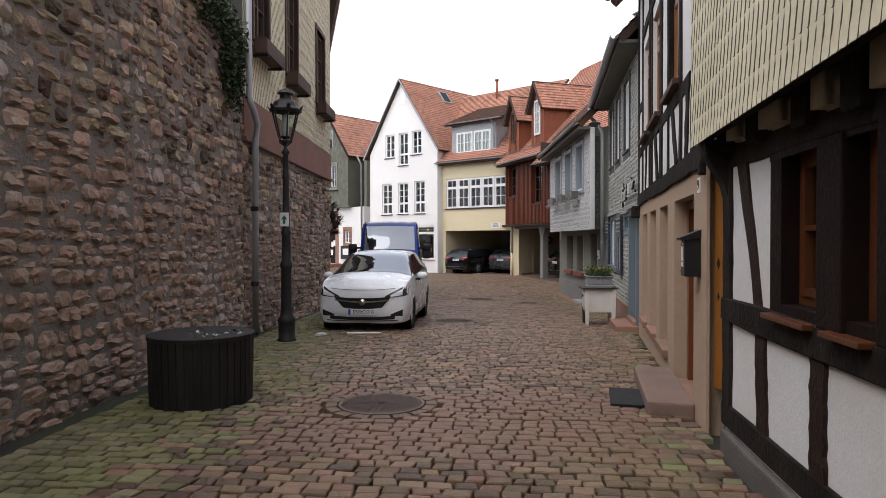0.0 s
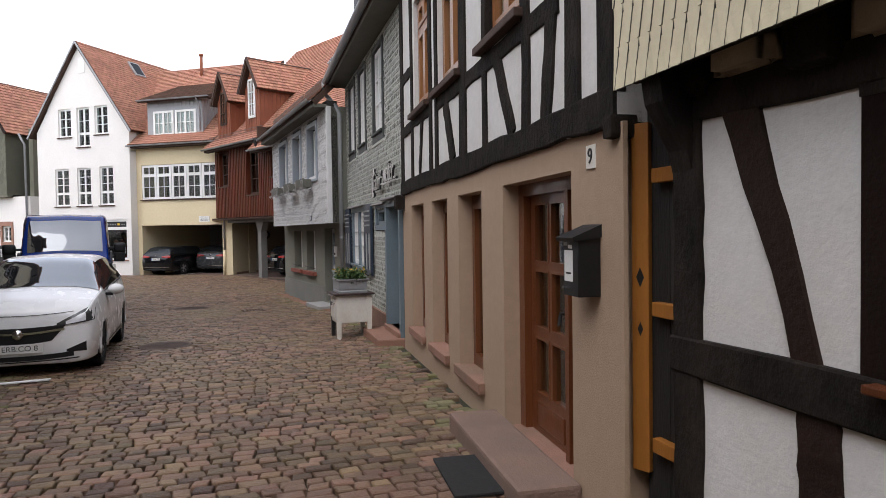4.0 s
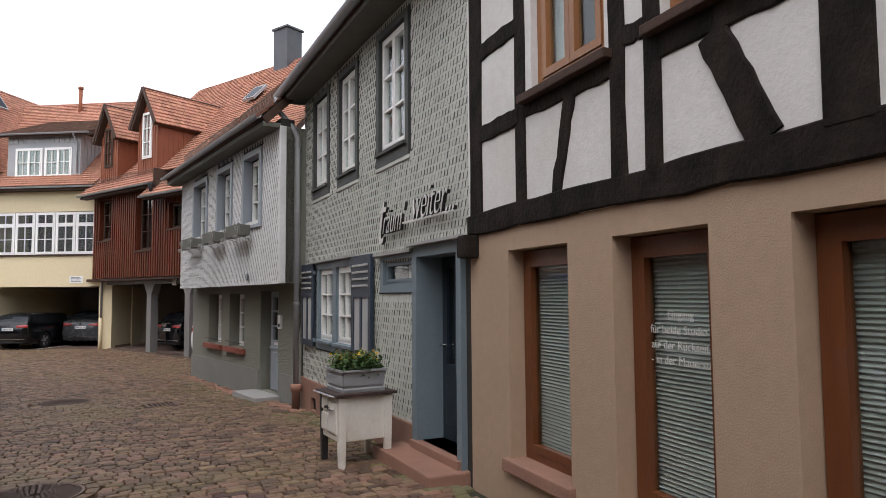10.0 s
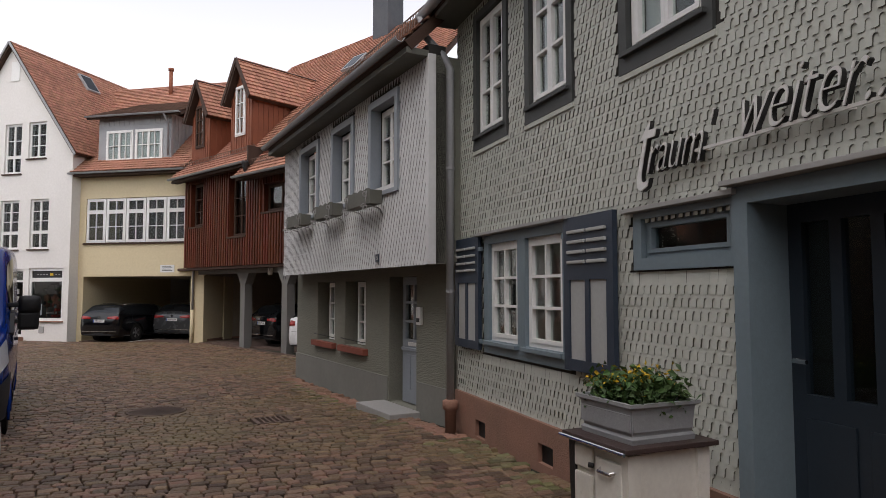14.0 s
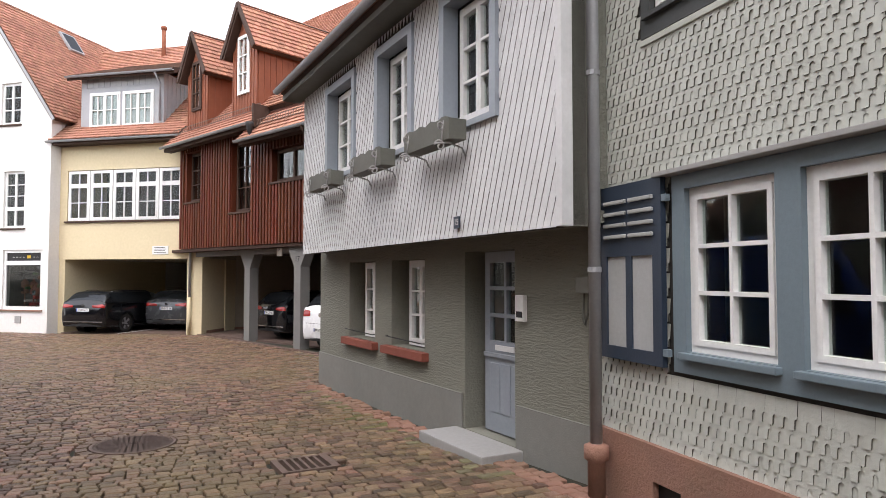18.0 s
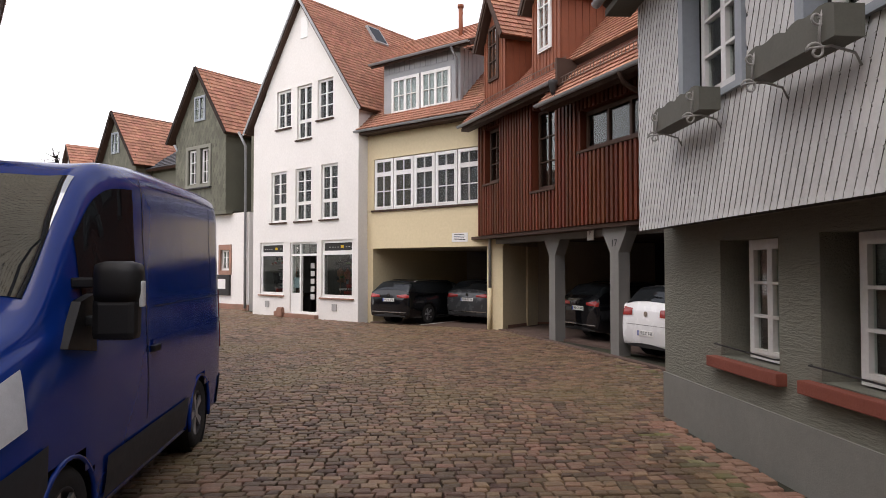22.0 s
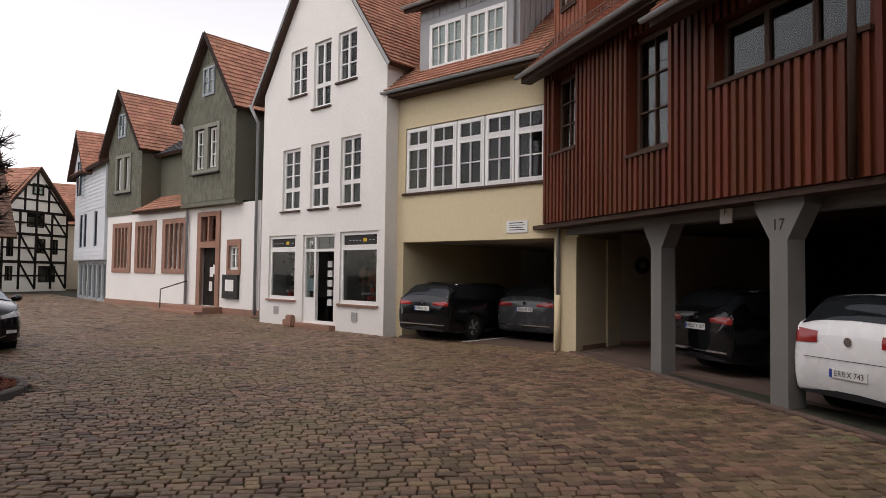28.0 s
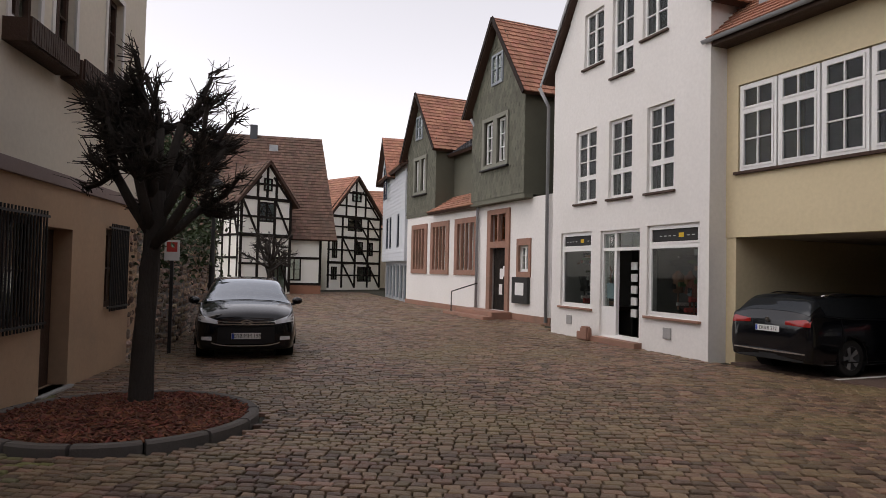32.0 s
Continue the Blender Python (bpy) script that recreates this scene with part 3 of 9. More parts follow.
def window(parent, u0, u1, z0, z1, v, mat="white_paint", leaves=2, rows=3, cols=1, transom=0.0, fw=0.055, bar=0.028, name="window", curtain="", label="", glass=None, sill=""):
    """A window in an opening: fixed frame, a sash with glazing bars and a pane of glass for each leaf, a curtain and a sill if told."""
    d0, d1 = v - 0.07, v
    zt = z0 + (z1 - z0) * transom if transom else None
    w = (u1 - u0 - 2 * fw) / leaves
    spans = [(z0 + fw, zt - fw * 0.5, rows), (zt + fw * 0.5, z1 - fw, 1)] if zt else [(z0 + fw, z1 - fw, rows)]
    if zt and transom < 0.5:
        spans = [(z0 + fw, zt - fw * 0.5, 1), (zt + fw * 0.5, z1 - fw, rows)]
    ob = part(name, wall_bm(u0, u1, z0, z1, d0, d1, [(u0 + fw, u1 - fw, lo, hi) for lo, hi, _ in spans]), mat, parent, label)
    for k in range(leaves):
        a, b = u0 + fw + k * w + 0.002, u0 + fw + (k + 1) * w - 0.002
        for lo, hi, rr in spans:
            st = fw * 0.75
            pa, pb, pl, ph = a + st, b - st, lo + st, hi - st
            cells = []
            for r in range(rr):
                for c in range(cols):
                    cells.append((pa + (pb - pa) * c / cols + (bar / 2 if c else 0), pa + (pb - pa) * (c + 1) / cols - (bar / 2 if c < cols - 1 else 0),
                                  pl + (ph - pl) * r / rr + (bar / 2 if r else 0), pl + (ph - pl) * (r + 1) / rr - (bar / 2 if r < rr - 1 else 0)))
            part("sash", wall_bm(a, b, lo, hi, d0 + 0.015, d1 + 0.012, cells), mat, ob)
            pane = part("pane", box_bm(pa - 0.004, pb + 0.004, v - 0.035, v - 0.03, pl - 0.004, ph + 0.004), glass or GLASS, ob)
            pane.visible_shadow = False
    if sill:
        part("sill", box_bm(u0 - 0.06, u1 + 0.06, v - 0.02, 0.07, z0 - 0.06, z0 - 0.005, 0.006), sill, ob)
    if curtain:
        bm = bmesh.new()
        n = 24
        top = [bm.verts.new((u0 + (u1 - u0) * i / n, v - 0.16 + 0.018 * math.sin(i * 1.9), z1 - 0.04)) for i in range(n + 1)]
        low = z0 + 0.03
        bot = [bm.verts.new((u0 + (u1 - u0) * i / n, v - 0.16 + 0.022 * math.sin(i * 1.9 + 0.3), low)) for i in range(n + 1)]
        for i in range(n):
            if curtain == "sides" and 0.3 * n < i < 0.7 * n:
                continue
            bm.faces.new((top[i], top[i + 1], bot[i + 1], bot[i]))
        part("curtain", bm, "curtain", ob)
    return ob


def tiles(parent, e0, e1, r0, r1, mat="tile", tw=0.19, th=0.17, name="roof_tiles", thick=0.022, single=0):
    """Courses of plain tiles on the slope between the eave e0-e1 and the ridge r0-r1, laid as real overlapping slabs."""
    e0, e1, r0, r1 = (Vector(p) for p in (e0, e1, r0, r1))
    nrm = (e1 - e0).cross(r0 - e0).normalized()
    if nrm.z < 0:
        nrm = -nrm
    length = ((r0 - e0).length + (r1 - e1).length) / 2
    rows = max(2, int(length / th))
    rnd = random.Random(int(abs(e0.x * 131 + e0.y * 17 + e0.z * 7)) + 3)
    verts, faces = [], []
    for i in range(rows):
        t0, t1 = i / rows, min((i + 1.25) / rows, 1.0)
        a0, a1 = e0.lerp(r0, t0), e1.lerp(r1, t0)
        b0, b1 = e0.lerp(r0, t1), e1.lerp(r1, t1)
        width = (a1 - a0).length
        n = max(1, int(round(width / tw)))
        off = 0.5 * (i % 2)
        for k in range(n + (i % 2)):
            s0, s1 = max(0.0, (k - off) / n + 0.004 / max(width, 0.1)), min(1.0, (k + 1 - off) / n - 0.004 / max(width, 0.1))
            if s1 <= s0:
                continue
            j = rnd.uniform(-0.003, 0.004)
            up, lo = nrm * (thick + j), nrm * (thick * 2.1 + j + rnd.uniform(0, 0.005))
            c = len(verts)
            p, q = a0.lerp(a1, s0), a0.lerp(a1, s1)
            sag = (e0 - r0).normalized() * 0.02
            tv = [p + lo, p.lerp(q, 0.5) + lo + sag, q + lo, b0.lerp(b1, s1) + up * 0.4, b0.lerp(b1, s0) + up * 0.4, p + nrm * 0.004, p.lerp(q, 0.5) + nrm * 0.004 + sag, q + nrm * 0.004]
            if single > 0 and 0.02 < s0 and s1 < 0.98:
                single -= 1
                ob = raw("roof_tile", [tuple(x - p) for x in tv], [(0, 1, 2, 3, 4), (5, 6, 1, 0), (6, 7, 2, 1)], mat, parent)
                ob.location = p
                continue
            verts += tv
            faces += [(c, c + 1, c + 2, c + 3, c + 4), (c + 5, c + 6, c + 1, c), (c + 6, c + 7, c + 2, c + 1)]
    raw(name, [tuple(v) for v in verts], faces, mat, parent, kind="stuff")
    bm = bmesh.new()
    down = nrm * -0.14
    vs = [bm.verts.new(p) for p in (e0, e1, r1, r0, e0 + down, e1 + down, r1 + down, r0 + down)]
    for f in ((0, 1, 2, 3), (7, 6, 5, 4), (0, 4, 5, 1), (1, 5, 6, 2), (2, 6, 7, 3), (3, 7, 4, 0)):
        bm.faces.new([vs[i] for i in f])
    bmesh.ops.recalc_face_normals(bm, faces=bm.faces)
    return part("roof", bm, "brown_timber", parent)


def shingle_shape(w, h, shape, thick=0.011):
    """One shingle: round tongues with arched gaps, or tapered to a blunt tip; its front leans out at the foot."""
    hw = w * 0.5
    head = 0.7
    if shape == "round":
        q = hw * 0.44
        low = [(-hw + q * math.sin(a), h * 0.02 + q * math.cos(a)) for a in np.linspace(0, 1.57, 6)] + [(-hw + q, -h * 0.46), (-hw + q + 0.004, -h * 0.5)]
        low += [(-x, z) for x, z in low[::-1]]
        head, thick = 1.35, 0.009
    elif shape == "point":
        low = [(-hw, h * 0.5), (-hw * 0.2, -h * 0.5), (hw * 0.2, -h * 0.5), (hw, h * 0.5)]
        head, thick = 1.3, 0.0065
    else:
        low = [(-hw, -h * 0.5), (hw, -h * 0.5)]
    top = [(hw, h * head), (-hw, h * head)]
    out = [(x, thick * (0.3 + 1.5 * (head - z / h) / (head + 0.5)), z) for x, z in low + top]
    n = len(low)
    back = [(x, 0.0, z) for x, z in low]
    verts = out + back
    faces = [tuple(range(len(out)))[::-1]] + [(i, i + 1, len(out) + i + 1, len(out) + i) for i in range(n - 1)]
    return verts, faces


def shingles(parent, u0, u1, z0, z1, v, mat, w=0.16, h=0.13, shape="round", holes=(), near=None, inside=None, lean=None, count=300):
    """Shingles in courses; those in the near stretch (u0, u1, z0, z1) are parts of their own, up to count, the rest one mesh."""
    sv, sf = shingle_shape(w * 0.99, h, shape)
    # every face but the front takes the dark colour, as painted edge shadow
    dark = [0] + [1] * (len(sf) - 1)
    play = 0.25 if shape == "point" else 1.0
    shared = None
    verts, faces, made = [], [], 0
    rnd = random.Random(11)
    rows, cols = int(round((z1 - z0) / h)), int(round((u1 - u0) / w))
    hh, ww = (z1 - z0) / rows, (u1 - u0) / cols
    for r in range(-1, rows):
        z = z0 + (r + 0.5) * hh
        for c in range(cols + 1):
            u = u0 + (c + (0.5 if r % 2 else 0.0)) * ww
            if u > u1 + ww * 0.4:
                continue
            edge = u < u0 + ww * 0.5 or u > u1 - ww * 0.5 or r < 0
            if any(a < u < b and lo - h * 0.1 < z < hi + h * 0.15 for a, b, lo, hi in holes):
                continue
            if inside and not inside(u, z):
                continue
            vv = v + (lean(z) if lean else 0.0) + rnd.uniform(-0.002, 0.003) * play
            if near and not edge and made < count and near[0] < u < near[1] and near[2] < z < near[3]:
                if shared is None:
                    shared = bpy.data.meshes.new("shingle")
                    shared.from_pydata(sv, [], sf)
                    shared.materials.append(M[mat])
                    shared.materials.append(M["shingle_edge_shade"])
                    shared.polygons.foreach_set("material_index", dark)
                ob = new("shingle", shared)
                ob.parent = parent
                ob.location = (u, vv, z)
                ob.rotation_euler = (0, rnd.uniform(-0.02, 0.02) * play, 0)
                made += 1
            else:
                k = len(verts)
                verts += [(min(max(x + u, u0), u1), y + vv, max(min(q + z, z1 + 0.02), z0)) for x, y, q in sv]
                faces += [tuple(i + k for i in f) for f in sf]
    field = raw("shingle_field", verts, faces, mat, parent, kind="stuff")
    field.data.materials.append(M["shingle_edge_shade"])
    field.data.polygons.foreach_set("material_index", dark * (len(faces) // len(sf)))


def gutter(parent, u0, u1, v, z, r=0.065):
    bm = bmesh.new()
    n = 8
    rings = []
    for u in (u0, u1):
        rings.append([[bm.verts.new((u, v + rr * math.cos(math.pi + math.pi * k / n), z + rr * math.sin(math.pi + math.pi * k / n))) for k in range(n + 1)] for rr in (r, r - 0.008)])
    for q in (0, 1):
        for k in range(n):
            bm.faces.new((rings[0][q][k], rings[1][q][k], rings[1][q][k + 1], rings[0][q][k + 1]))
    for e in (0, 1):
        for k in range(n):
            bm.faces.new((rings[e][0][k], rings[e][1][k], rings[e][1][k + 1], rings[e][0][k + 1]))
    part("gutter", bm, "zinc", parent, smooth=True)


def shell(parent, u0, u1, z0, z1, depth, mat, v=-0.3):
    """The unseen sides and back that close a house, its floor, and an added dark sheet that stands for the dim rooms.
    """
    part("side_wall", box_bm(u0, u0 + 0.25, -depth, v, z0, z1), mat, parent)
    part("side_wall", box_bm(u1 - 0.25, u1, -depth, v, z0, z1), mat, parent)
    part("back_wall", box_bm(u0 + 0.25, u1 - 0.25, -depth, -depth + 0.25, z0, z1), mat, parent)
    part("inner_floor", box_bm(u0 + 0.25, u1 - 0.25, -depth + 0.25, v, z1 - 0.15, z1), "room_shade", parent)
    part("partition", box_bm(u0 + 0.25, u1 - 0.25, -2.2, -2.1, z0, z1 - 0.15), "room_shade", parent)


def text_on(parent, body, u, v, z, size, mat="ink", rx=90, rz=180, depth=0.004, align="CENTER", shear=0.0):
    cu = bpy.data.curves.new("lettering", "FONT")
    cu.body, cu.size, cu.extrude, cu.align_x, cu.align_y, cu.shear = body, size, depth, align, "CENTER", shear
    cu.materials.append(M[mat])
    ob = new("lettering", cu)
    ob.parent = parent
    ob.matrix_local = pose(u, v, z, rx, 0, rz)
    return ob


def ground_z(y):
    return float(np.interp(y, [-10, 0, 6, 11.5, 21.6, 31, 40, 50, 100], [0.2, 0.2, 0.17, 0.03, -0.30, -0.34, -0.39, -0.36, -0.3]))


# ---- ground ----
ground = tagged(thing("ground"), "dark earth joints and open ground under the cobbled street", "ground", kind="structure")
gv, gf = [], []
gys = [-400, -60, -12, 0, 3, 6, 9, 11.5, 16, 21.6, 26, 31, 40, 50, 70, 100, 400]
gxs = [-400, -60, -30, -15, -5, 0, 5, 15, 60, 400]
for y in gys:
    for x in gxs:
        gv.append((x, y, ground_z(y) - 0.035))
for j in range(len(gys) - 1):
    for i in range(len(gxs) - 1):
        k = j * len(gxs) + i
        gf.append((k, k + 1, k + 1 + len(gxs), k + len(gxs)))
raw("ground_sheet", gv, gf, "earth", ground)


# ---- houses on the right of the lane ----
# the near half-timbered house with its jettied, shingled storey
H7M = front((1.03, -3.0), (1.06, 5.0))
h7 = thing("timber_framed_house", H7M, "dark timber-framed house with white infill under a cream shingled jetty", "house")
H7_WIN = [(6.06, 6.55), (5.49, 5.78), (4.6, 5.16), (3.85, 4.35)]
part("wall", wall_bm(-1.0, 7.62, -0.1, 2.35, -0.3, 0.0, [(a, b, 1.27, 2.22) for a, b in H7_WIN]), "infill", h7)
part("plinth", box_bm(-1.0, 7.6, -0.1, 0.05, -0.1, 0.335, 0.02), "kerb_grey", h7)
H7_TIMBERS = [((-1.0, 0.42), (7.66, 0.44), 0.18), ((-1.0, 1.15), (7.65, 1.21), 0.168), ((-1.0, 2.2), (7.64, 2.29), 0.15), ((7.55, 0.5), (7.55, 2.3), 0.18),
              ((6.885, 1.14), (6.84, 0.5), 0.18), ((6.06, 1.12), (6.06, 0.5), 0.18), ((5.2, 1.12), (5.2, 0.5), 0.18), ((4.3, 1.12), (4.3, 0.5), 0.18), ((3.2, 0.5), (3.2, 2.3), 0.18)]
for n, (p, q, w) in enumerate(H7_TIMBERS):
    bm = bmesh.new()
    v = -0.012 + 0.002 * (n % 4) + (0.012 if n == 1 else 0.0)
    crooked(bm, (p[0], v, p[1]), (q[0], v, q[1]), w, 0.06, random.Random(int(p[0] * 50 + p[1] * 9)), 12)
    part("timber", bm, "dark_brown" if 4 <= n <= 7 else "oak", h7)
bm = bmesh.new()
rings = []
for z, a, b in ((2.3, 7.15, 7.375), (2.1, 7.1, 7.29), (1.92, 7.05, 7.225), (1.795, 7.0, 7.165), (1.6, 6.94, 7.08), (1.45, 6.9, 7.03), (1.26, 6.845, 6.985)):
    rings.append([bm.verts.new(c) for c in ((a, -0.03, z), (a + 0.01, 0.018, z), (b - 0.01, 0.018, z), (b, -0.03, z))])
for p, q in zip(rings, rings[1:]):
    for k in range(4):
        bm.faces.new((p[k], p[(k + 1) % 4], q[(k + 1) % 4], q[k]))
bmesh.ops.recalc_face_normals(bm, faces=bm.faces)
part("curved_brace", bm, "dark_brown", h7)
part("lintel_board", box_bm(3.3, 6.72, 0.002, 0.016, 2.17, 2.26), "oak", h7)
# frames, surrounds and posts carry the jetty's shade in their colours
for a, b in H7_WIN:
    window(h7, a + 0.01, b - 0.01, 1.345, 2.2, -0.085, "shaded_varnish", 1, 2, fw=0.055)
    part("window_surround", wall_bm(a - 0.015, b + 0.165 if b > 6.5 else b + 0.02, 1.27, 2.23, -0.2, 0.012, [(a + 0.005, b - 0.005, 1.342, 2.2)]), "shaded_wood", h7)
    part("window_post", box_bm(a - 0.29, a - 0.02, -0.1, 0.035, 1.275, 2.2, 0.012), "shaded_wood", h7)
    part("sill", box_bm(a, b + 0.1, -0.08, 0.09, 1.255, 1.285, 0.006), "shaded_varnish", h7)
part("notice", box_bm(6.25, 6.36, -0.128, -0.122, 1.45, 1.59), "paper", h7)
JOISTS = [7.5, 6.87, 6.15, 5.6, 4.95, 4.3, 3.65, 3.0, 2.35, 1.7, 1.05, 0.4, -0.25]
for k, u in enumerate(JOISTS):
    foot = 2.32 - 0.035 * (7.5 - u) if u > 5.5 else 2.25
    bm = bmesh.new()
    box(bm, u - 0.1, u + 0.1, -0.3, 0.09, foot, 2.6, 0.045)
    part("joist_end", bm, "oak", h7)
    if k + 1 < len(JOISTS):
        bm = bmesh.new()
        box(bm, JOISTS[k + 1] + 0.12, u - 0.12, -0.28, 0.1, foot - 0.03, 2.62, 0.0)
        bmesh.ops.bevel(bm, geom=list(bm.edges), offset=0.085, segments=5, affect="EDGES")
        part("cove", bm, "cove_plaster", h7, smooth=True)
bm = bmesh.new()
prism(bm, [(0.0, 1.9), (0.05, 2.1), (0.17, 2.3), (0.19, 2.42), (-0.02, 2.42)], 7.5, 7.63)
for v in bm.verts:
    v.co = Vector((v.co.y, v.co.x, v.co.z))
bmesh.ops.recalc_face_normals(bm, faces=bm.faces)
part("corner_bracket", bm, "oak", h7)
# the jetty's front swings out and rises a little towards the near end
jetty = part("jetty_wall", box_bm(-8.79, -0.02, -0.5, 0.0, 0.2, 4.0), "underlay", h7)
jetty.matrix_local = pose(7.81, 0.2, 2.4, 0, 0.8, -1.15)
part("jetty_sill", box_bm(-8.79, -0.02, -0.1, 0.0, 0.03, 0.2), "oak", jetty)
shingles(jetty, -8.81, 0.0, 0.0, 2.8, 0.0, "shingle_cream", 0.081, 0.186, "point", near=(-3.5, 0.0, 0.0, 1.3))
shell(h7, -1.0, 7.64, -0.1, 2.6, 6.0, "infill")
part("upper_back", box_bm(-1.0, 7.7, -6.0, -0.31, 2.6, 6.4), "infill", h7)
tiles(h7, (-1.2, 0.7, 6.2), (7.9, 0.7, 6.2), (-1.2, -3.0, 10.0), (7.9, -3.0, 10.0))
BDM = front((1.127, 4.947), (1.089, 5.031))
bd = thing("board_shutter", BDM, "orange varnished board set upright in the dark gap between houses", "shutter")
part("board", box_bm(0.0, 0.094, -0.035, 0.0, 0.54, 2.29, 0.004), "board", bd)
# Black lozenges on the board's face stand for the darkness of cut-outs.
for z, k in ((1.52, 1.0), (1.26, 0.7)):
    bm = bmesh.new()
    prism(bm, [(0.047 - 0.022 * k, z), (0.047, z - 0.05 * k), (0.047 + 0.022 * k, z), (0.047, z + 0.05 * k)], 0.0005, 0.002)
    part("lozenge_hole", bm, "black", bd)
bg = thing("board_gate", H7M, "blackened board gate with orange brackets between the houses", "gate")
part("gate_board", box_bm(7.645, 7.82, -0.14, -0.1, 0.3, 2.4, 0.004), "black_wood", bg)
part("gate_board", box_bm(7.825, 8.0, -0.14, -0.1, 0.3, 2.4, 0.004), "black_wood", bg)
for z in (0.7, 1.37, 2.02):
    part("bracket", box_bm(7.7, 7.9, -0.1, -0.05, z - 0.035, z + 0.035, 0.005), "board", bg)
part("corner_stone", box_bm(7.68, 7.98, -0.24, -0.08, 0.1, 0.36, 0.03), "kerb_grey", bg)


# number 9: rendered ground floor, half-timbered storey above
h9 = thing("half_timbered_house", front((1.06, 5.45), (1.65, 11.85)), "half-timbered house with tan rendered ground floor and varnished windows", "house")
H9_HOLES = [(0.18, 1.5, 0.2, 2.11), (2.11, 2.95, 0.4, 2.11), (3.45, 4.26, 0.4, 2.11), (4.77, 5.65, 0.4, 2.11)]
H9_UP = [(4.27, 5.2, 3.3, 4.75), (2.76, 3.73, 3.3, 4.75), (1.0, 1.9, 3.3, 4.75)]
part("wall", wall_bm(-0.36, 6.38, -0.2, 2.3, -0.35, 0.0, H9_HOLES), "tan_plaster", h9)
part("render_edge", box_bm(-0.455, -0.36, -0.025, 0.0, -0.2, 2.3), "tan_plaster", h9)
part("upper_wall", wall_bm(-0.42, 6.38, 2.3, 6.2, -0.35, 0.014, H9_UP), "infill", h9)
for u0, u1 in ((2.11, 2.95), (3.45, 4.26), (4.77, 5.65)):
    wob = window(h9, u0 + 0.01, u1 - 0.01, 0.42, 2.1, -0.14, "door_wood", 1, 1, fw=0.075, label="varnished wooden window with lowered blind behind")
    bm = bmesh.new()
    rows = []
    for k in range(56):
        z = 0.52 + k * 0.027
        rows.append([bm.verts.new((u, -0.24 + (0.012 if q else -0.006), z + (0.012 if q else 0))) for q in (0, 1) for u in (u0 + 0.1, u1 - 0.1)])
    for k, r in enumerate(rows):
        bm.faces.new((r[0], r[1], r[3], r[2]))
        if k + 1 < len(rows):
            bm.faces.new((r[2], r[3], rows[k + 1][1], rows[k + 1][0]))
    part("blind", bm, "blind", wob)
    part("sill", box_bm(u0 - 0.05, u1 + 0.05, -0.3, 0.06, 0.325, 0.425, 0.012), "sandstone", wob)
for k, tx in enumerate(("Eingang", "für beide Studio`s", "auf der Rückseite", "- in der Mauerstr.")):
    text_on(h9, tx, 3.84, -0.15, 1.62 - k * 0.09, 0.072, "paper", depth=0.001)
for u0, u1, *_ in H9_UP:
    wob = window(h9, u0 + 0.01, u1 - 0.01, 3.32, 4.74, -0.04, "orange_wood", 2, 1, transom=0.72, fw=0.08, curtain="sides")
    part("sill", box_bm(u0 - 0.1, u1 + 0.1, -0.05, 0.1, 3.235, 3.3, 0.01), "brown_timber", wob)
H9_TIMBERS = [((6.2, 2.45), (6.2, 6.2), 0.24), ((5.38, 2.45), (5.38, 6.2), 0.16), ((6.1, 3.93), (5.4, 3.93), 0.15), ((6.1, 3.18), (5.4, 3.18), 0.15), ((5.3, 3.2), (4.2, 3.18), 0.14), ((4.67, 3.14), (4.87, 2.46), 0.13),
              ((4.14, 2.45), (4.14, 6.2), 0.15), ((3.82, 2.45), (3.82, 6.2), 0.15), ((4.1, 3.33), (3.85, 3.33), 0.13), ((3.8, 3.16), (2.72, 3.16), 0.15), ((3.36, 3.1), (3.05, 2.46), 0.2), ((2.63, 2.45), (2.61, 6.2), 0.24),
              ((2.55, 3.15), (0.3, 3.15), 0.15), ((1.9, 2.45), (1.9, 6.2), 0.13), ((1.55, 3.1), (1.18, 2.46), 0.16), ((0.88, 2.45), (0.92, 6.2), 0.15), ((0.42, 3.1), (0.53, 2.46), 0.18), ((0.1, 2.45), (0.1, 6.2), 0.2), ((-0.32, 2.45), (-0.32, 6.2), 0.2), ((5.3, 5.0), (0.0, 5.0), 0.16)]
for n, (p, q, w) in enumerate(H9_TIMBERS):
    bm = bmesh.new()
    v = -0.005 + 0.0015 * (n % 4)
    crooked(bm, (p[0], v, p[1]), (q[0], v, q[1]), w, 0.07, random.Random(n))
    part("timber", bm, "oak", h9)
bm = bmesh.new()
crooked(bm, (-0.42, -0.05, 2.385), (6.38, -0.05, 2.385), 0.19, 0.17, random.Random(5), 22, 0.012)
part("sill_beam", bm, "oak", h9)
part("beam_end", box_bm(6.2, 6.4, -0.1, 0.14, 2.08, 2.29, 0.03), "oak", h9)
part("beam_end", box_bm(-0.43, -0.33, -0.1, 0.055, 2.22, 2.34, 0.02), "oak", h9)
D9 = [(a, b, lo, hi) for a, b in ((0.7, 0.965), (1.03, 1.285)) for lo, hi in ((0.53, 0.94), (1.03, 1.45), (1.525, 1.95))]
door = part("door", wall_bm(0.6, 1.385, 0.22, 2.03, -0.25, -0.19, D9), "door_wood", h9, "varnished brown wooden door with six panes")
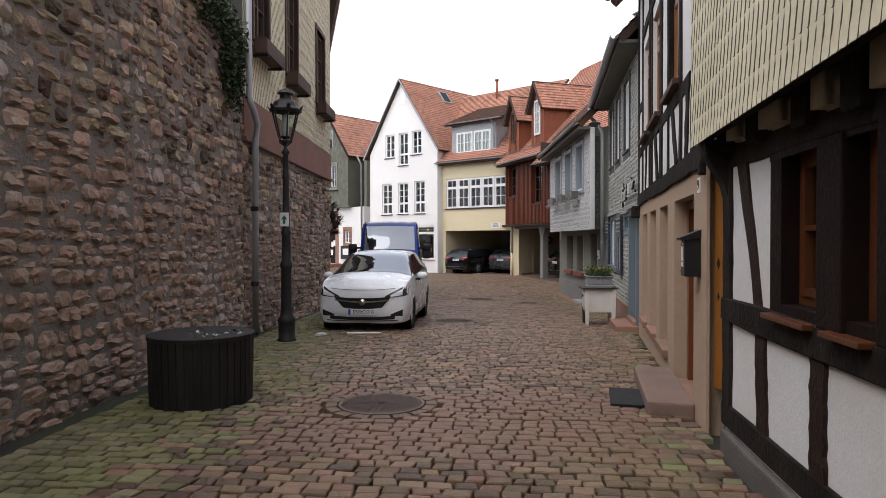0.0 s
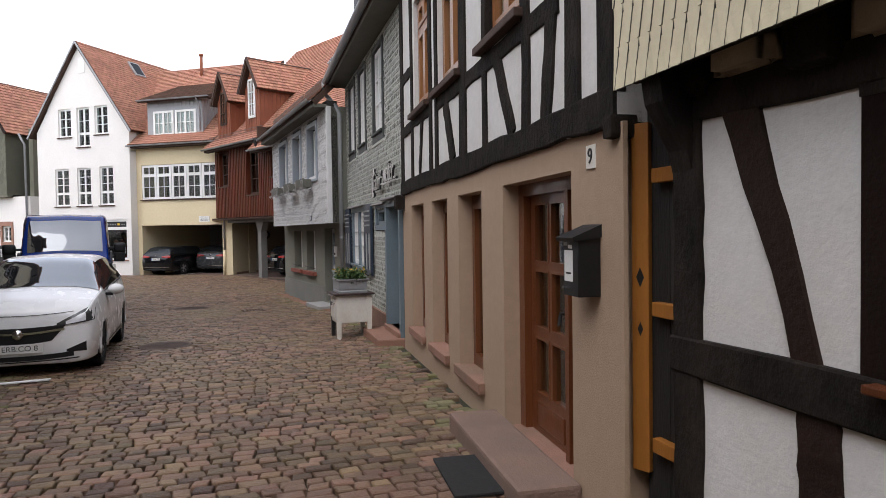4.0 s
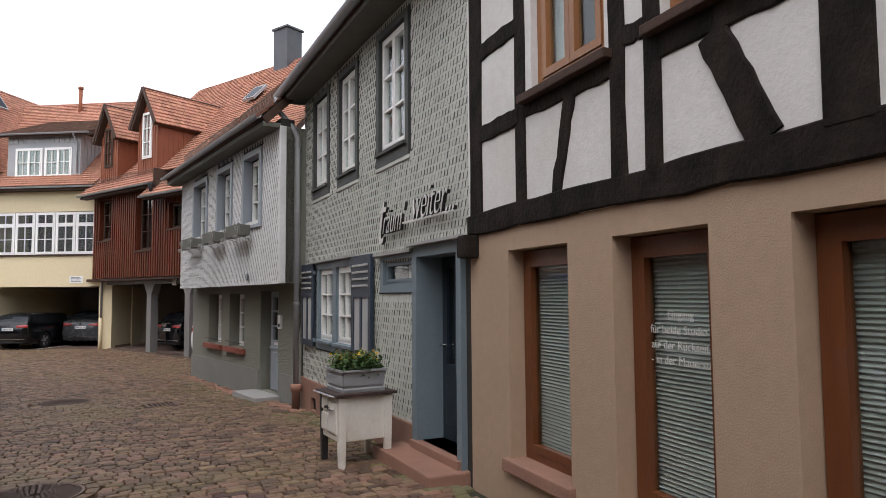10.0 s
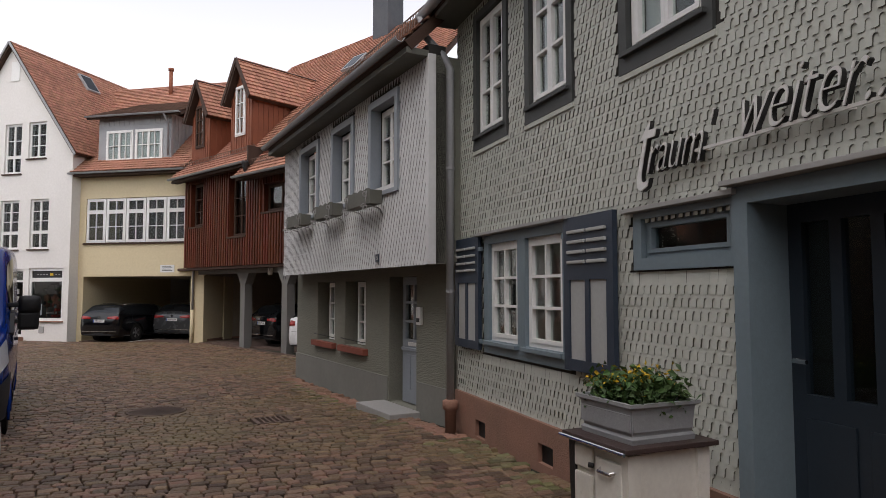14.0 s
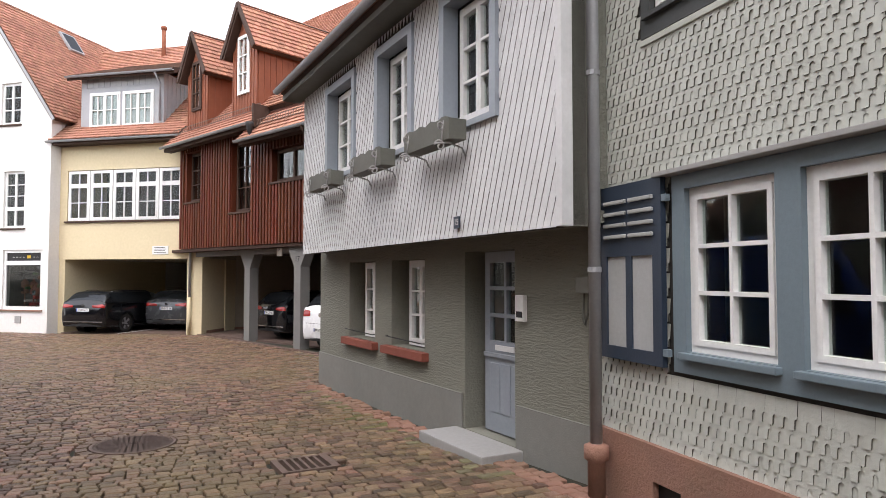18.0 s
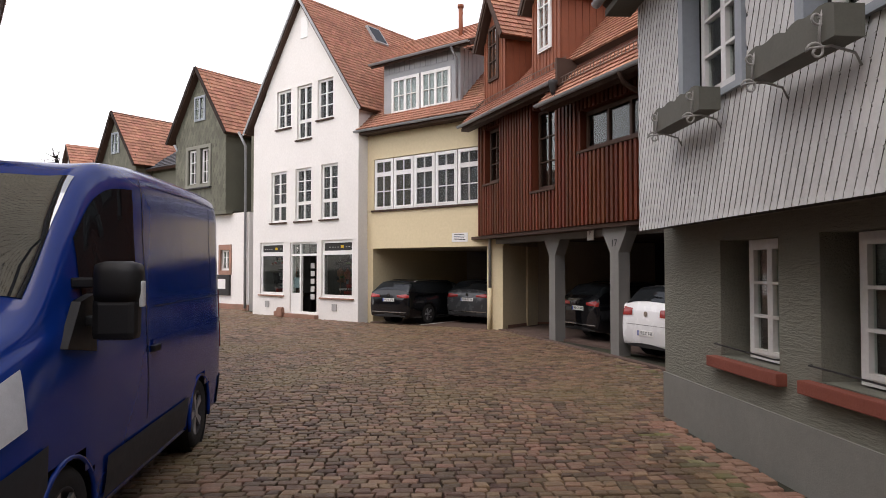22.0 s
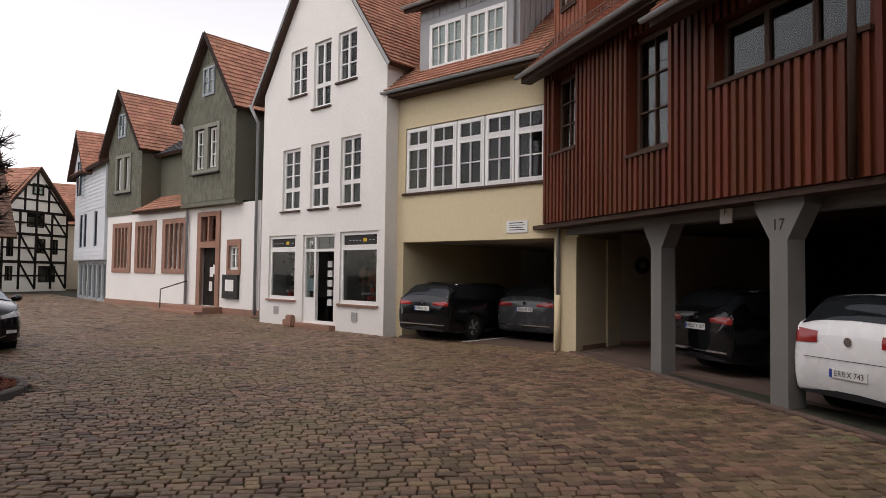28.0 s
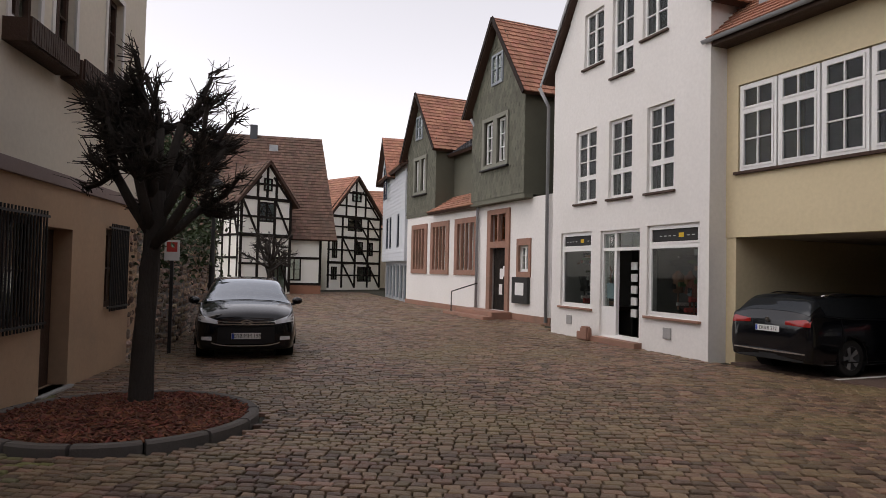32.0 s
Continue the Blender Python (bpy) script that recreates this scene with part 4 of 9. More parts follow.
for a, b, lo, hi in D9:
    part("pane", box_bm(a - 0.004, b + 0.004, -0.222, -0.216, lo - 0.004, hi + 0.004), GLASS, door).visible_shadow = False
    part("glazing_bead", wall_bm(a - 0.012, b + 0.012, lo - 0.012, hi + 0.012, -0.2, -0.184, [(a + 0.004, b - 0.004, lo + 0.004, hi - 0.004)]), "door_wood", door)
part("side_light", wall_bm(0.2, 0.6, 0.2, 2.03, -0.25, -0.195, [(0.26, 0.53, 0.3, 0.92), (0.26, 0.53, 1.02, 1.45), (0.26, 0.53, 1.52, 1.955)]), "door_wood", door)
for lo, hi in ((0.3, 0.92), (1.52, 1.955)):
    part("pane", box_bm(0.256, 0.534, -0.222, -0.216, lo - 0.004, hi + 0.004), GLASS, door).visible_shadow = False
for lo, hi, d in ((1.3, 1.38, 0.03), (1.02, 1.06, 0.03), (1.2, 1.25, 0.03)):
    part("letter_slot", box_bm(0.262, 0.528, -0.24, -0.2 + d, lo, hi, 0.008), "door_wood", door)
part("letter_shelf", box_bm(0.262, 0.528, -0.24, -0.175, 1.395, 1.44, 0.006), "brown_timber", door)
part("intercom", box_bm(0.27, 0.5, -0.23, -0.18, 1.08, 1.18, 0.006), "zinc", door)
for k in range(3):
    part("bell_label", box_bm(0.275, 0.33, -0.18, -0.177, 1.09 + k * 0.03, 1.11 + k * 0.03), "paper", door)
part("slot_label", box_bm(0.36, 0.41, -0.17, -0.167, 1.22, 1.232), "paper", door)
part("slot_label", box_bm(0.36, 0.41, -0.175, -0.172, 1.412, 1.424), "paper", door)
part("door_frame", wall_bm(0.18, 1.5, 0.2, 2.11, -0.19, -0.13, [(0.25, 0.54, 0.2, 2.02), (0.6, 1.385, 0.2, 2.02)]), "door_wood", door)
part("threshold", box_bm(0.19, 1.49, -0.34, 0.0, 0.0, 0.225, 0.01), "sandstone", door)
part("bottom_panel", box_bm(0.74, 1.25, -0.19, -0.178, 0.28, 0.46, 0.012), "door_wood", door)
part("lock_plate", box_bm(0.625, 0.665, -0.19, -0.18, 1.02, 1.27, 0.004), "iron", door)
bm = bmesh.new()
tube(bm, [(0.645, -0.18, 1.2), (0.645, -0.12, 1.2), (0.645, -0.11, 1.12)], 0.014, 8)
part("handle", bm, "iron", door)
part("name_plate", box_bm(0.385, 0.545, -0.13, -0.122, 1.472, 1.508), "paper", door)
text_on(door, "VORSICHT STUFE", 0.465, -0.1215, 1.49, 0.019, depth=0.0005)
shell(h9, -0.42, 6.38, -0.2, 6.2, 7.0, "infill")
tiles(h9, (-0.7, 0.5, 6.0), (6.5, 0.5, 6.0), (-0.7, -3.6, 10.0), (6.5, -3.6, 10.0))
gutter(h9, -0.7, 6.4, 0.55, 6.05)
step = tagged(new("door_step", mesh_of("door_step", box_bm(0.05, 1.75, 0.003, 0.4, 0.02, 0.29, 0.025), "worn_step")), "worn red sandstone step before the brown door", "step")
step.matrix_world = front((1.06, 5.45), (1.65, 11.85))
mb = thing("letter_box", front((1.06, 5.45), (1.65, 11.85)), "black metal letter box with paper notice on the tan wall", "letter box")
part("box", box_bm(-0.2, 0.0, 0.0, 0.13, 1.4, 1.72, 0.006), "black", mb)
bm = bmesh.new()
prism(bm, [(0.0, 1.72), (0.16, 1.70), (0.17, 1.72), (0.0, 1.79)], -0.215, 0.015)
for v in bm.verts:
    v.co = Vector((v.co.y, v.co.x, v.co.z))
bmesh.ops.recalc_face_normals(bm, faces=bm.faces)
part("lid", bm, "black", mb)
part("notice", box_bm(-0.13, -0.02, 0.13, 0.132, 1.48, 1.65), "paper", mb)
part("notice_mark", box_bm(-0.11, -0.04, 0.132, 0.1335, 1.52, 1.53), "ink", mb)
part("name_label", box_bm(-0.06, -0.01, 0.13, 0.132, 1.675, 1.695), "zinc", mb)
part("name_label", box_bm(-0.12, -0.07, 0.13, 0.132, 1.66, 1.68), "paper", mb)
bm = bmesh.new()
tube(bm, [(-0.015, 0.125, 1.44), (-0.015, 0.14, 1.44)], 0.008, 10)
part("lock", bm, "chrome", mb)
n9 = thing("house_number_plate", front((1.06, 5.45), (1.65, 11.85)), "white enamel house number plate with black nine", "house number")
part("plate", box_bm(-0.155, -0.04, 0.0, 0.008, 2.095, 2.225, 0.002), "enamel", n9)
text_on(n9, "9", -0.0975, 0.009, 2.16, 0.12)

# the shop: grey-green shingles, blue door
hs = thing("shingled_shop_house", front((1.68, 11.95), (1.885, 18.05)), "grey-green shingled house with blue-grey door and window frames", "house")
S_HOLES = [(0.02, 1.13, 0.2, 2.24), (1.16, 2.2, 1.8, 2.24), (3.27, 5.1, 0.96, 2.24), (4.57, 5.48, 3.42, 5.08), (3.16, 4.06, 3.42, 5.08), (1.36, 2.36, 3.42, 5.08)]
part("wall", wall_bm(-0.12, 6.12, -0.5, 5.75, -0.35, 0.0, S_HOLES), "underlay", hs)
part("plinth", wall_bm(1.16, 6.1, -0.5, 0.34, 0.002, 0.06, [(5.1, 5.4, -0.12, 0.08), (3.5, 3.8, -0.05, 0.14)]), "sandstone", hs)
part("vent_recess", box_bm(5.1, 5.4, 0.003, 0.01, -0.12, 0.08), "black", hs)
part("vent_recess", box_bm(3.5, 3.8, 0.003, 0.01, -0.05, 0.14), "black", hs)
shingles(hs, -0.12, 6.12, 0.34, 5.2, 0.0, "shingle_grey", 0.076, 0.09, "round", [(-0.2, 1.19, 0.1, 2.2), (1.1, 2.3, 1.72, 2.15), (3.15, 5.25, 0.84, 2.2), (4.5, 5.56, 3.33, 5.12), (3.08, 4.14, 3.33, 5.12), (1.28, 2.44, 3.33, 5.12)], near=(1.2, 3.2, 0.4, 2.7))
for u0, u1 in ((4.57, 5.48), (3.16, 4.06), (1.36, 2.36)):
    window(hs, u0 + 0.08, u1 - 0.08, 3.53, 5.0, -0.02, "white_paint", 2, 3, curtain="sides")
    part("window_surround", wall_bm(u0 - 0.03, u1 + 0.03, 3.36, 5.1, -0.02, 0.03, [(u0 + 0.07, u1 - 0.07, 3.52, 5.01)]), "dark_trim", hs)
    part("sill", box_bm(u0 + 0.02, u1 - 0.02, -0.02, 0.07, 3.49, 3.53, 0.006), "dark_trim", hs)
    part("foot_trim", box_bm(u0 - 0.05, u1 + 0.05, 0.0, 0.028, 3.31, 3.357, 0.004), "shingle_grey", hs)
part("window_surround", wall_bm(3.2, 5.18, 0.9, 2.27, -0.03, 0.035, [(3.33, 4.1, 1.05, 2.17), (4.28, 5.05, 1.05, 2.17)]), "blue_grey", hs)
for u0, u1 in ((3.33, 4.1), (4.28, 5.05)):
    window(hs, u0, u1, 1.05, 2.17, -0.01, "white_paint", 1, 3, 2, fw=0.05)
    part("sill", box_bm(u0 - 0.03, u1 + 0.03, 0.0, 0.09, 1.0, 1.045, 0.006), "blue_grey", hs)
part("drip_board", box_bm(3.15, 5.3, 0.0, 0.12, 2.275, 2.31, 0.005), "concrete", hs)
part("drip_board", box_bm(1.13, 2.32, 0.0, 0.1, 2.225, 2.26, 0.005), "concrete", hs)
part("drip_board", box_bm(-0.12, 1.2, 0.0, 0.14, 2.275, 2.31, 0.005), "concrete", hs)
part("window_surround", wall_bm(1.14, 2.24, 1.78, 2.22, -0.03, 0.03, [(1.22, 2.14, 1.87, 2.17)]), "blue_grey", hs)
window(hs, 1.22, 2.14, 1.87, 2.17, -0.02, "blue_grey", 1, 1, fw=0.04, glass=GLASS)
dr = part("door_frame", wall_bm(0.0, 1.17, 0.1, 2.27, -0.32, 0.06, [(0.1, 1.05, 0.1, 2.16)]), "blue_grey", hs, "blue-grey painted door surround")
leaf = part("door_leaf", wall_bm(0.1, 1.05, 0.2, 2.16, -0.32, -0.26, [(0.2, 0.42, 1.0, 2.04), (0.5, 0.68, 1.0, 2.04), (0.76, 0.95, 1.0, 2.04)]), "petrol", dr, "dark blue panelled door with glazed strips")
part("pane", box_bm(0.19, 0.96, -0.295, -0.29, 0.99, 2.05), GLASS, dr).visible_shadow = False
for a, b in ((0.2, 0.54), (0.62, 0.95)):
    part("door_panel", box_bm(a, b, -0.26, -0.245, 0.36, 0.86, 0.01), "petrol", dr)
bm = bmesh.new()
tube(bm, [(0.98, -0.26, 1.2), (0.98, -0.2, 1.2), (0.88, -0.19, 1.2)], 0.014, 8)
part("handle", bm, "chrome", dr)
part("threshold", box_bm(0.02, 1.15, -0.32, 0.1, 0.1, 0.2, 0.01), "sandstone", dr)
for u0, name in ((5.24, "far"), (2.44, "near")):
    sh = part("shutter", wall_bm(u0, u0 + 0.78, 0.92, 2.28, 0.04, 0.085, [(u0 + 0.1, u0 + 0.355, 1.02, 1.72), (u0 + 0.425, u0 + 0.68, 1.02, 1.72)]), "navy", hs, "dark blue wooden shutter with grey panels, folded back")
    for a in (u0 + 0.1, u0 + 0.425):
        part("shutter_panel", box_bm(a, a + 0.255, 0.045, 0.07, 1.02, 1.72), "shutter_panel", sh)
        for k in range(4):
            part("louvre", box_bm(a - 0.02, a + 0.265, 0.085, 0.11, 1.86 + k * 0.09, 1.89 + k * 0.09, 0.008), "shutter_panel", sh)
    for z in (1.0, 2.1):
        part("hinge", box_bm(u0 + (0.78 if u0 < 4 else -0.05), u0 + (0.83 if u0 < 4 else 0.0), 0.04, 0.08, z, z + 0.05), "blue_grey", sh)
shell(hs, -0.12, 6.12, -0.5, 5.75, 7.0, "shingle_grey")
part("soffit", box_bm(-0.2, 6.2, 0.0, 0.4, 5.2, 5.26), "grey_paint", hs)
tiles(hs, (-0.2, 0.42, 5.3), (6.2, 0.42, 5.3), (-0.2, -3.8, 9.6), (6.2, -3.8, 9.6), "tile_old")
gutter(hs, -0.25, 6.28, 0.48, 5.34, 0.075)
sg = thing("shop_lettering", front((1.68, 11.95), (1.885, 18.05)), "brushed metal script lettering standing off the shingles", "sign")
M["steel"] = material("brushed_steel", (0.72, 0.71, 0.69), 0.4, (0.58, 0.57, 0.55), 6, 0.4, 0.05, metal=0.15)
for word, u, z, size in (("t", 2.06, 2.67, 1.0), ("räum'", 1.66, 2.62, 0.46), ("weiter...", 0.57, 2.72, 0.52)):
    # The iron copy, set back and lower, stands for the letters' shadow and dark sides.
    for mt, v, depth, drop in (("steel", 0.1, 0.004, 0.0), ("iron", 0.078, 0.018, 0.005)):
        tx = text_on(sg, word, u, v, z, size, mt, depth=depth, shear=0.5)
        tx.data.offset = -0.011
        tx.matrix_local = pose(u, v, z - drop, 90, 0, 180) @ Matrix.Diagonal((0.62, 1, 1, 1))
part("rail", box_bm(0.1, 1.5, 0.07, 0.085, 2.555, 2.575), "steel", sg)
for u in (0.35, 0.9, 1.4):
    part("stand_off", box_bm(u - 0.01, u + 0.01, 0.0, 0.08, 2.56, 2.575), "steel", sg)
st = tagged(new("shop_step", mesh_of("shop_step", box_bm(-0.05, 1.45, -0.02, 0.42, -0.25, 0.12, 0.02), "sandstone")), "red sandstone step below the blue door", "step")
st.matrix_world = front((1.68, 11.95), (1.885, 18.05))

# number 15: grey rough plaster below, pale shingled storey jutting out above
h15 = thing("jettied_shingle_house", front((1.95, 18.0), (1.0, 25.0)), "grey plastered house with pale shingled upper storey jutting out", "house")
G_HOLES = [(1.4, 2.37, -0.15, 1.85), (3.36, 4.35, 0.62, 1.8), (4.92, 5.95, 0.62, 1.8)]
part("wall", wall_bm(-0.05, 7.36, -0.7, 2.05, -0.35, 0.0, G_HOLES), "grey_plaster", h15)
part("plinth", box_bm(2.42, 7.38, 0.0, 0.02, -0.7, 0.24, 0.004), "grey_plinth", h15)
part("plinth", box_bm(0.1, 1.36, 0.0, 0.02, -0.7, 0.28, 0.004), "grey_plinth", h15)
for a, b in ((3.37, 4.12), (4.93, 5.68)):
    wob = window(h15, a, b, 0.64, 1.79, -0.16, "white_paint", 2, 3)
    part("sill", box_bm(a - 0.12, b + 0.4, -0.15, 0.1, 0.5, 0.61, 0.01), "red_sill", wob)
    bm = bmesh.new()
    tube(bm, [(a - 0.05, 0.02, 0.72), (a - 0.03, 0.06, 0.72), (b + 0.3, 0.06, 0.74), (b + 0.32, 0.02, 0.74)], 0.008, 6)
    part("guard_rod", bm, "iron", wob)
d15 = part("door", wall_bm(1.41, 2.2, -0.13, 1.84, -0.22, -0.16, [(1.5 + c * 0.32, 1.78 + c * 0.32, 0.86 + r * 0.3, 1.12 + r * 0.3) for c in (0, 1) for r in (0, 1, 2)]), "light_blue_grey", h15, "blue-grey wooden door with six panes")
part("pane", box_bm(1.49, 2.11, -0.2, -0.195, 0.85, 1.75), GLASS, d15).visible_shadow = False
for k in range(3):
    part("door_board", box_bm(1.5 + k * 0.2, 1.68 + k * 0.2, -0.16, -0.15, 0.08, 0.62, 0.006), "light_blue_grey", d15)
part("rail", box_bm(1.42, 2.19, -0.16, -0.13, 0.68, 0.73, 0.008), "light_blue_grey", d15)
part("letter_flap", box_bm(1.62, 1.98, -0.16, -0.145, 0.76, 0.82, 0.005), "white_paint", d15)
shell(h15, -0.05, 7.06, -0.7, 4.9, 7.0, "grey_plaster")
O_M = front((1.4, 17.9), (0.6, 25.02))
REL = front((1.95, 18.0), (1.0, 25.0)).inverted() @ O_M
o15 = new("jetty")
o15.parent, o15.matrix_local = h15, REL
O_HOLES = [(0.95, 1.97, 3.07, 4.48), (2.75, 3.8, 3.07, 4.48), (4.65, 5.83, 3.07, 4.5)]
part("upper_wall", wall_bm(0.0, 7.16, 1.98, 4.85, -0.25, 0.0, O_HOLES), "underlay", o15)
part("soffit", box_bm(-0.05, 7.16, -0.85, -0.26, 2.0, 2.1), "grey_plaster", o15)
part("corner_board", box_bm(-0.02, 0.06, -0.1, 0.014, 1.965, 4.72, 0.008), "shingle_pale", o15)
part("side_cheek", box_bm(0.0, 0.05, -0.6, -0.104, 1.97, 4.72), "grey_plaster", o15)
shingles(o15, 0.06, 7.16, 1.96, 4.72, 0.0, "shingle_pale", 0.096, 0.14, "point", [(a - 0.05, b + 0.05, lo - 0.03, hi + 0.05) for a, b, lo, hi in O_HOLES], near=(0.0, 3.0, 1.9, 3.1))
for u0, u1, lo, hi in O_HOLES:
    window(o15, u0 + 0.1, u1 - 0.12, 3.12, 4.38, -0.12, "white_paint", 2, 3)
    part("window_surround", wall_bm(u0 - 0.05, u1 + 0.05, 3.04, 4.53, -0.13, 0.045, [(u0 + 0.06, u1 - 0.06, 3.1, 4.42)]), "light_blue_grey", o15)
tiles(o15, (-0.02, 0.35, 4.82), (7.45, 0.35, 4.82), (-0.02, -4.6, 9.8), (7.45, -4.6, 9.8), "tile_old", single=200)
part("eave_board", box_bm(0.0, 7.45, 0.0, 0.32, 4.68, 4.76), "grey_paint", o15)
gutter(o15, -0.02, 7.5, 0.42, 4.86)
for k in range(3):
    bm = bmesh.new()
    for j in range(26):
        u = 0.3 + k * 2.4 + j * 0.09
        beam(bm, (u, -0.06, 5.26), (u, -0.09, 5.5), 0.012, 0.012)
    beam(bm, (0.3 + k * 2.4, -0.06, 5.28), (2.55 + k * 2.4, -0.06, 5.28), 0.016, 0.016)
    beam(bm, (0.3 + k * 2.4, -0.09, 5.5), (2.55 + k * 2.4, -0.09, 5.5), 0.016, 0.016)
    part("snow_guard", bm, "rust_iron", o15)
for k, (u0, u1) in enumerate(((1.22, 2.6), (2.92, 4.3), (4.75, 6.2))):
    pb = thing("flower_box", O_M, "empty grey wooden flower box on scrolled iron brackets", "flower box", "flower boxes")
    top = 3.1
    bm = bmesh.new()
    n = 14
    pts = [(u0 + (u1 - u0) * i / n * 0.75 + (u1 - u0) * 0.12, top + 0.035 * abs(math.sin(i * math.pi / 3.5))) for i in range(n + 1)]
    prism(bm, [(pts[-1][0], top - 0.2), (pts[0][0], top - 0.2)] + pts, 0.24, 0.262)
    part("front_board", bm, "grey_paint", pb)
    a, b = pts[0][0], pts[-1][0]
    part("base_board", box_bm(a, b, 0.07, 0.24, top - 0.2, top - 0.18), "grey_paint", pb)
    for u in (a, b - 0.02):
        part("end_board", box_bm(u, u + 0.02, 0.07, 0.24, top - 0.18, top), "grey_paint", pb)
    for u in (a + 0.12, b - 0.12):
        bm = bmesh.new()
        spiral = [(u, 0.3 + 0.065 * (1 - t) * math.cos(9 * t), top - 0.26 + 0.065 * (1 - t) * math.sin(9 * t)) for t in np.linspace(0, 0.85, 22)]
        tube(bm, [(u, 0.01, top - 0.34), (u, 0.05, top - 0.26), (u, 0.2, top - 0.22), (u, 0.34, top - 0.24)] + spiral, 0.009, 6)
        up = [(u, 0.29 + 0.06 * (1 - t) * math.cos(2.2 + 9 * t), top - 0.05 + 0.06 * (1 - t) * math.sin(2.2 + 9 * t)) for t in np.linspace(0, 0.85, 22)]
        tube(bm, [(u, 0.28, top - 0.22), (u, 0.275, top - 0.1)] + up, 0.009, 6)
        part("bracket", bm, "concrete", pb, smooth=True)
n15 = thing("house_number_plate", O_M, "small dark plate with house number fifteen", "house number")
part("plate", box_bm(1.58, 1.7, 0.03, 0.04, 2.05, 2.17), "navy", n15)
text_on(n15, "15", 1.64, 0.042, 2.11, 0.09, "paper", depth=0.001)
bl = thing("door_bell_panel", front((1.95, 18.0), (1.0, 25.0)), "white plastic bell panel beside the door", "bell")
part("panel", box_bm(1.19, 1.33, 0.0, 0.05, 1.12, 1.38, 0.008), "white_paint", bl)
part("label", box_bm(1.21, 1.31, 0.05, 0.052, 1.16, 1.22), "ink", bl)
ds = tagged(new("door_step", mesh_of("door_step", box_bm(1.25, 2.55, 0.0, 0.5, -0.32, -0.15, 0.015), "concrete")), "pale concrete step before the blue-grey door", "step")
ds.matrix_world = front((1.95, 18.0), (1.0, 25.0))

# number 17: red-brown boarded storey over parking bays
h17 = thing("boarded_house", front((2.14, 29.9), (-1.4, 37.3)), "red-brown boarded house over open parking bays on grey posts", "house")
B_HOLES = [(6.8, 7.78, 4.02, 5.68), (3.78, 4.9, 3.5, 5.62), (0.2, 2.72, 4.2, 5.15)]
part("wall", wall_bm(-3.2, 8.25, 2.5, 6.2, -0.25, 0.0, B_HOLES), "clad", h17)
rr = random.Random(4)
for k in range(72):
    u = -3.1 + k * 0.158
    cuts = [(2.5, 6.1)]
    for a, b, lo, hi in B_HOLES:
        if a - 0.03 < u < b + 0.03:
            cuts = [(2.5, lo), (hi, 6.1)]
    for lo, hi in cuts:
        part("batten", box_bm(u - 0.042, u + 0.042, 0.0, 0.05, lo, hi), "clad", h17)
for a, b, lo, hi in B_HOLES:
    window(h17, a + 0.02, b - 0.02, lo + 0.02, hi - 0.02, -0.16, "brown_timber", 1 if b - a < 1.5 else 3, 3 if b - a < 1.5 else 1, 2 if b - a < 1.5 else 1)
    part("sill", box_bm(a - 0.06, b + 0.06, -0.12, 0.08, lo - 0.05, lo + 0.01, 0.006), "brown_timber", h17)
shell(h17, -3.2, 8.2, 2.54, 6.2, 7.5, "clad")
# Deep shade of the bays is put into these dark ceiling and back-wall colours.
part("bay_ceiling", box_bm(-3.2, 9.0, -7.5, -0.02, 2.4, 2.49), "brown_timber", h17)
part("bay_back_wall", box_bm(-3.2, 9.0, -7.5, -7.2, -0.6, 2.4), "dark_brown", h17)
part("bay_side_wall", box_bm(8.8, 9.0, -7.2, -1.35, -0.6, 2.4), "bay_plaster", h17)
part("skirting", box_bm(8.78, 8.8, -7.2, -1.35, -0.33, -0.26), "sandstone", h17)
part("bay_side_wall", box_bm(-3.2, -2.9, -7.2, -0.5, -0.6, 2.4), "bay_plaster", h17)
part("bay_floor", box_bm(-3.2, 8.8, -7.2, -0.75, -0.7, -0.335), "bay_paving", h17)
inv = front((2.14, 29.9), (-1.4, 37.3)).inverted()
for px, py in ((0.66, 34.5), (1.69, 31.55), (2.75, 28.7)):
    c = inv @ Vector((px, py, 0))
    bm = bmesh.new()
    prism(bm, [(c.x - 0.15, -0.6), (c.x + 0.15, -0.6), (c.x + 0.15, 1.85), (c.x + 0.42, 2.3), (c.x + 0.42, 2.4), (c.x - 0.42, 2.4), (c.x - 0.42, 2.3), (c.x - 0.15, 1.85)], c.y - 0.15, c.y + 0.15)
    part("post", bm, "post_grey", h17)
wr = thing("wall_wreath", front((2.14, 29.9), (-1.4, 37.3)), "dark round wreath hung on the bay wall", "wreath")
bm = bmesh.new()
tube(bm, [(8.73, -3.0 + 0.16 * math.cos(t), 1.62 + 0.16 * math.sin(t)) for t in np.linspace(0, 2 * math.pi, 25)], 0.055, 8)
part("ring", bm, "bark", wr)
c = inv @ Vector((0.66, 34.5, 0))
part("edge_beam", box_bm(-3.2, 8.1, c.y - 0.17, c.y + 0.17, 2.25, 2.4), "post_grey", h17)
c2 = inv @ Vector((1.69, 31.55, 0))
text_on(h17, "17", c2.x, c2.y + 0.153, 2.05, 0.22, "ink", depth=0.002)
part("parking_sign", box_bm(2.86, 3.12, c.y + 0.18, c.y + 0.2, 2.17, 2.42), "paper", h17)
text_on(h17, "P", 3.0, c.y + 0.202, 2.34, 0.12, "ink", depth=0.001)
tiles(h17, (2.95, 0.5, 5.9), (8.5, 0.5, 5.9), (2.95, -5.0, 11.7), (8.5, -5.0, 11.7), "tile", single=240)
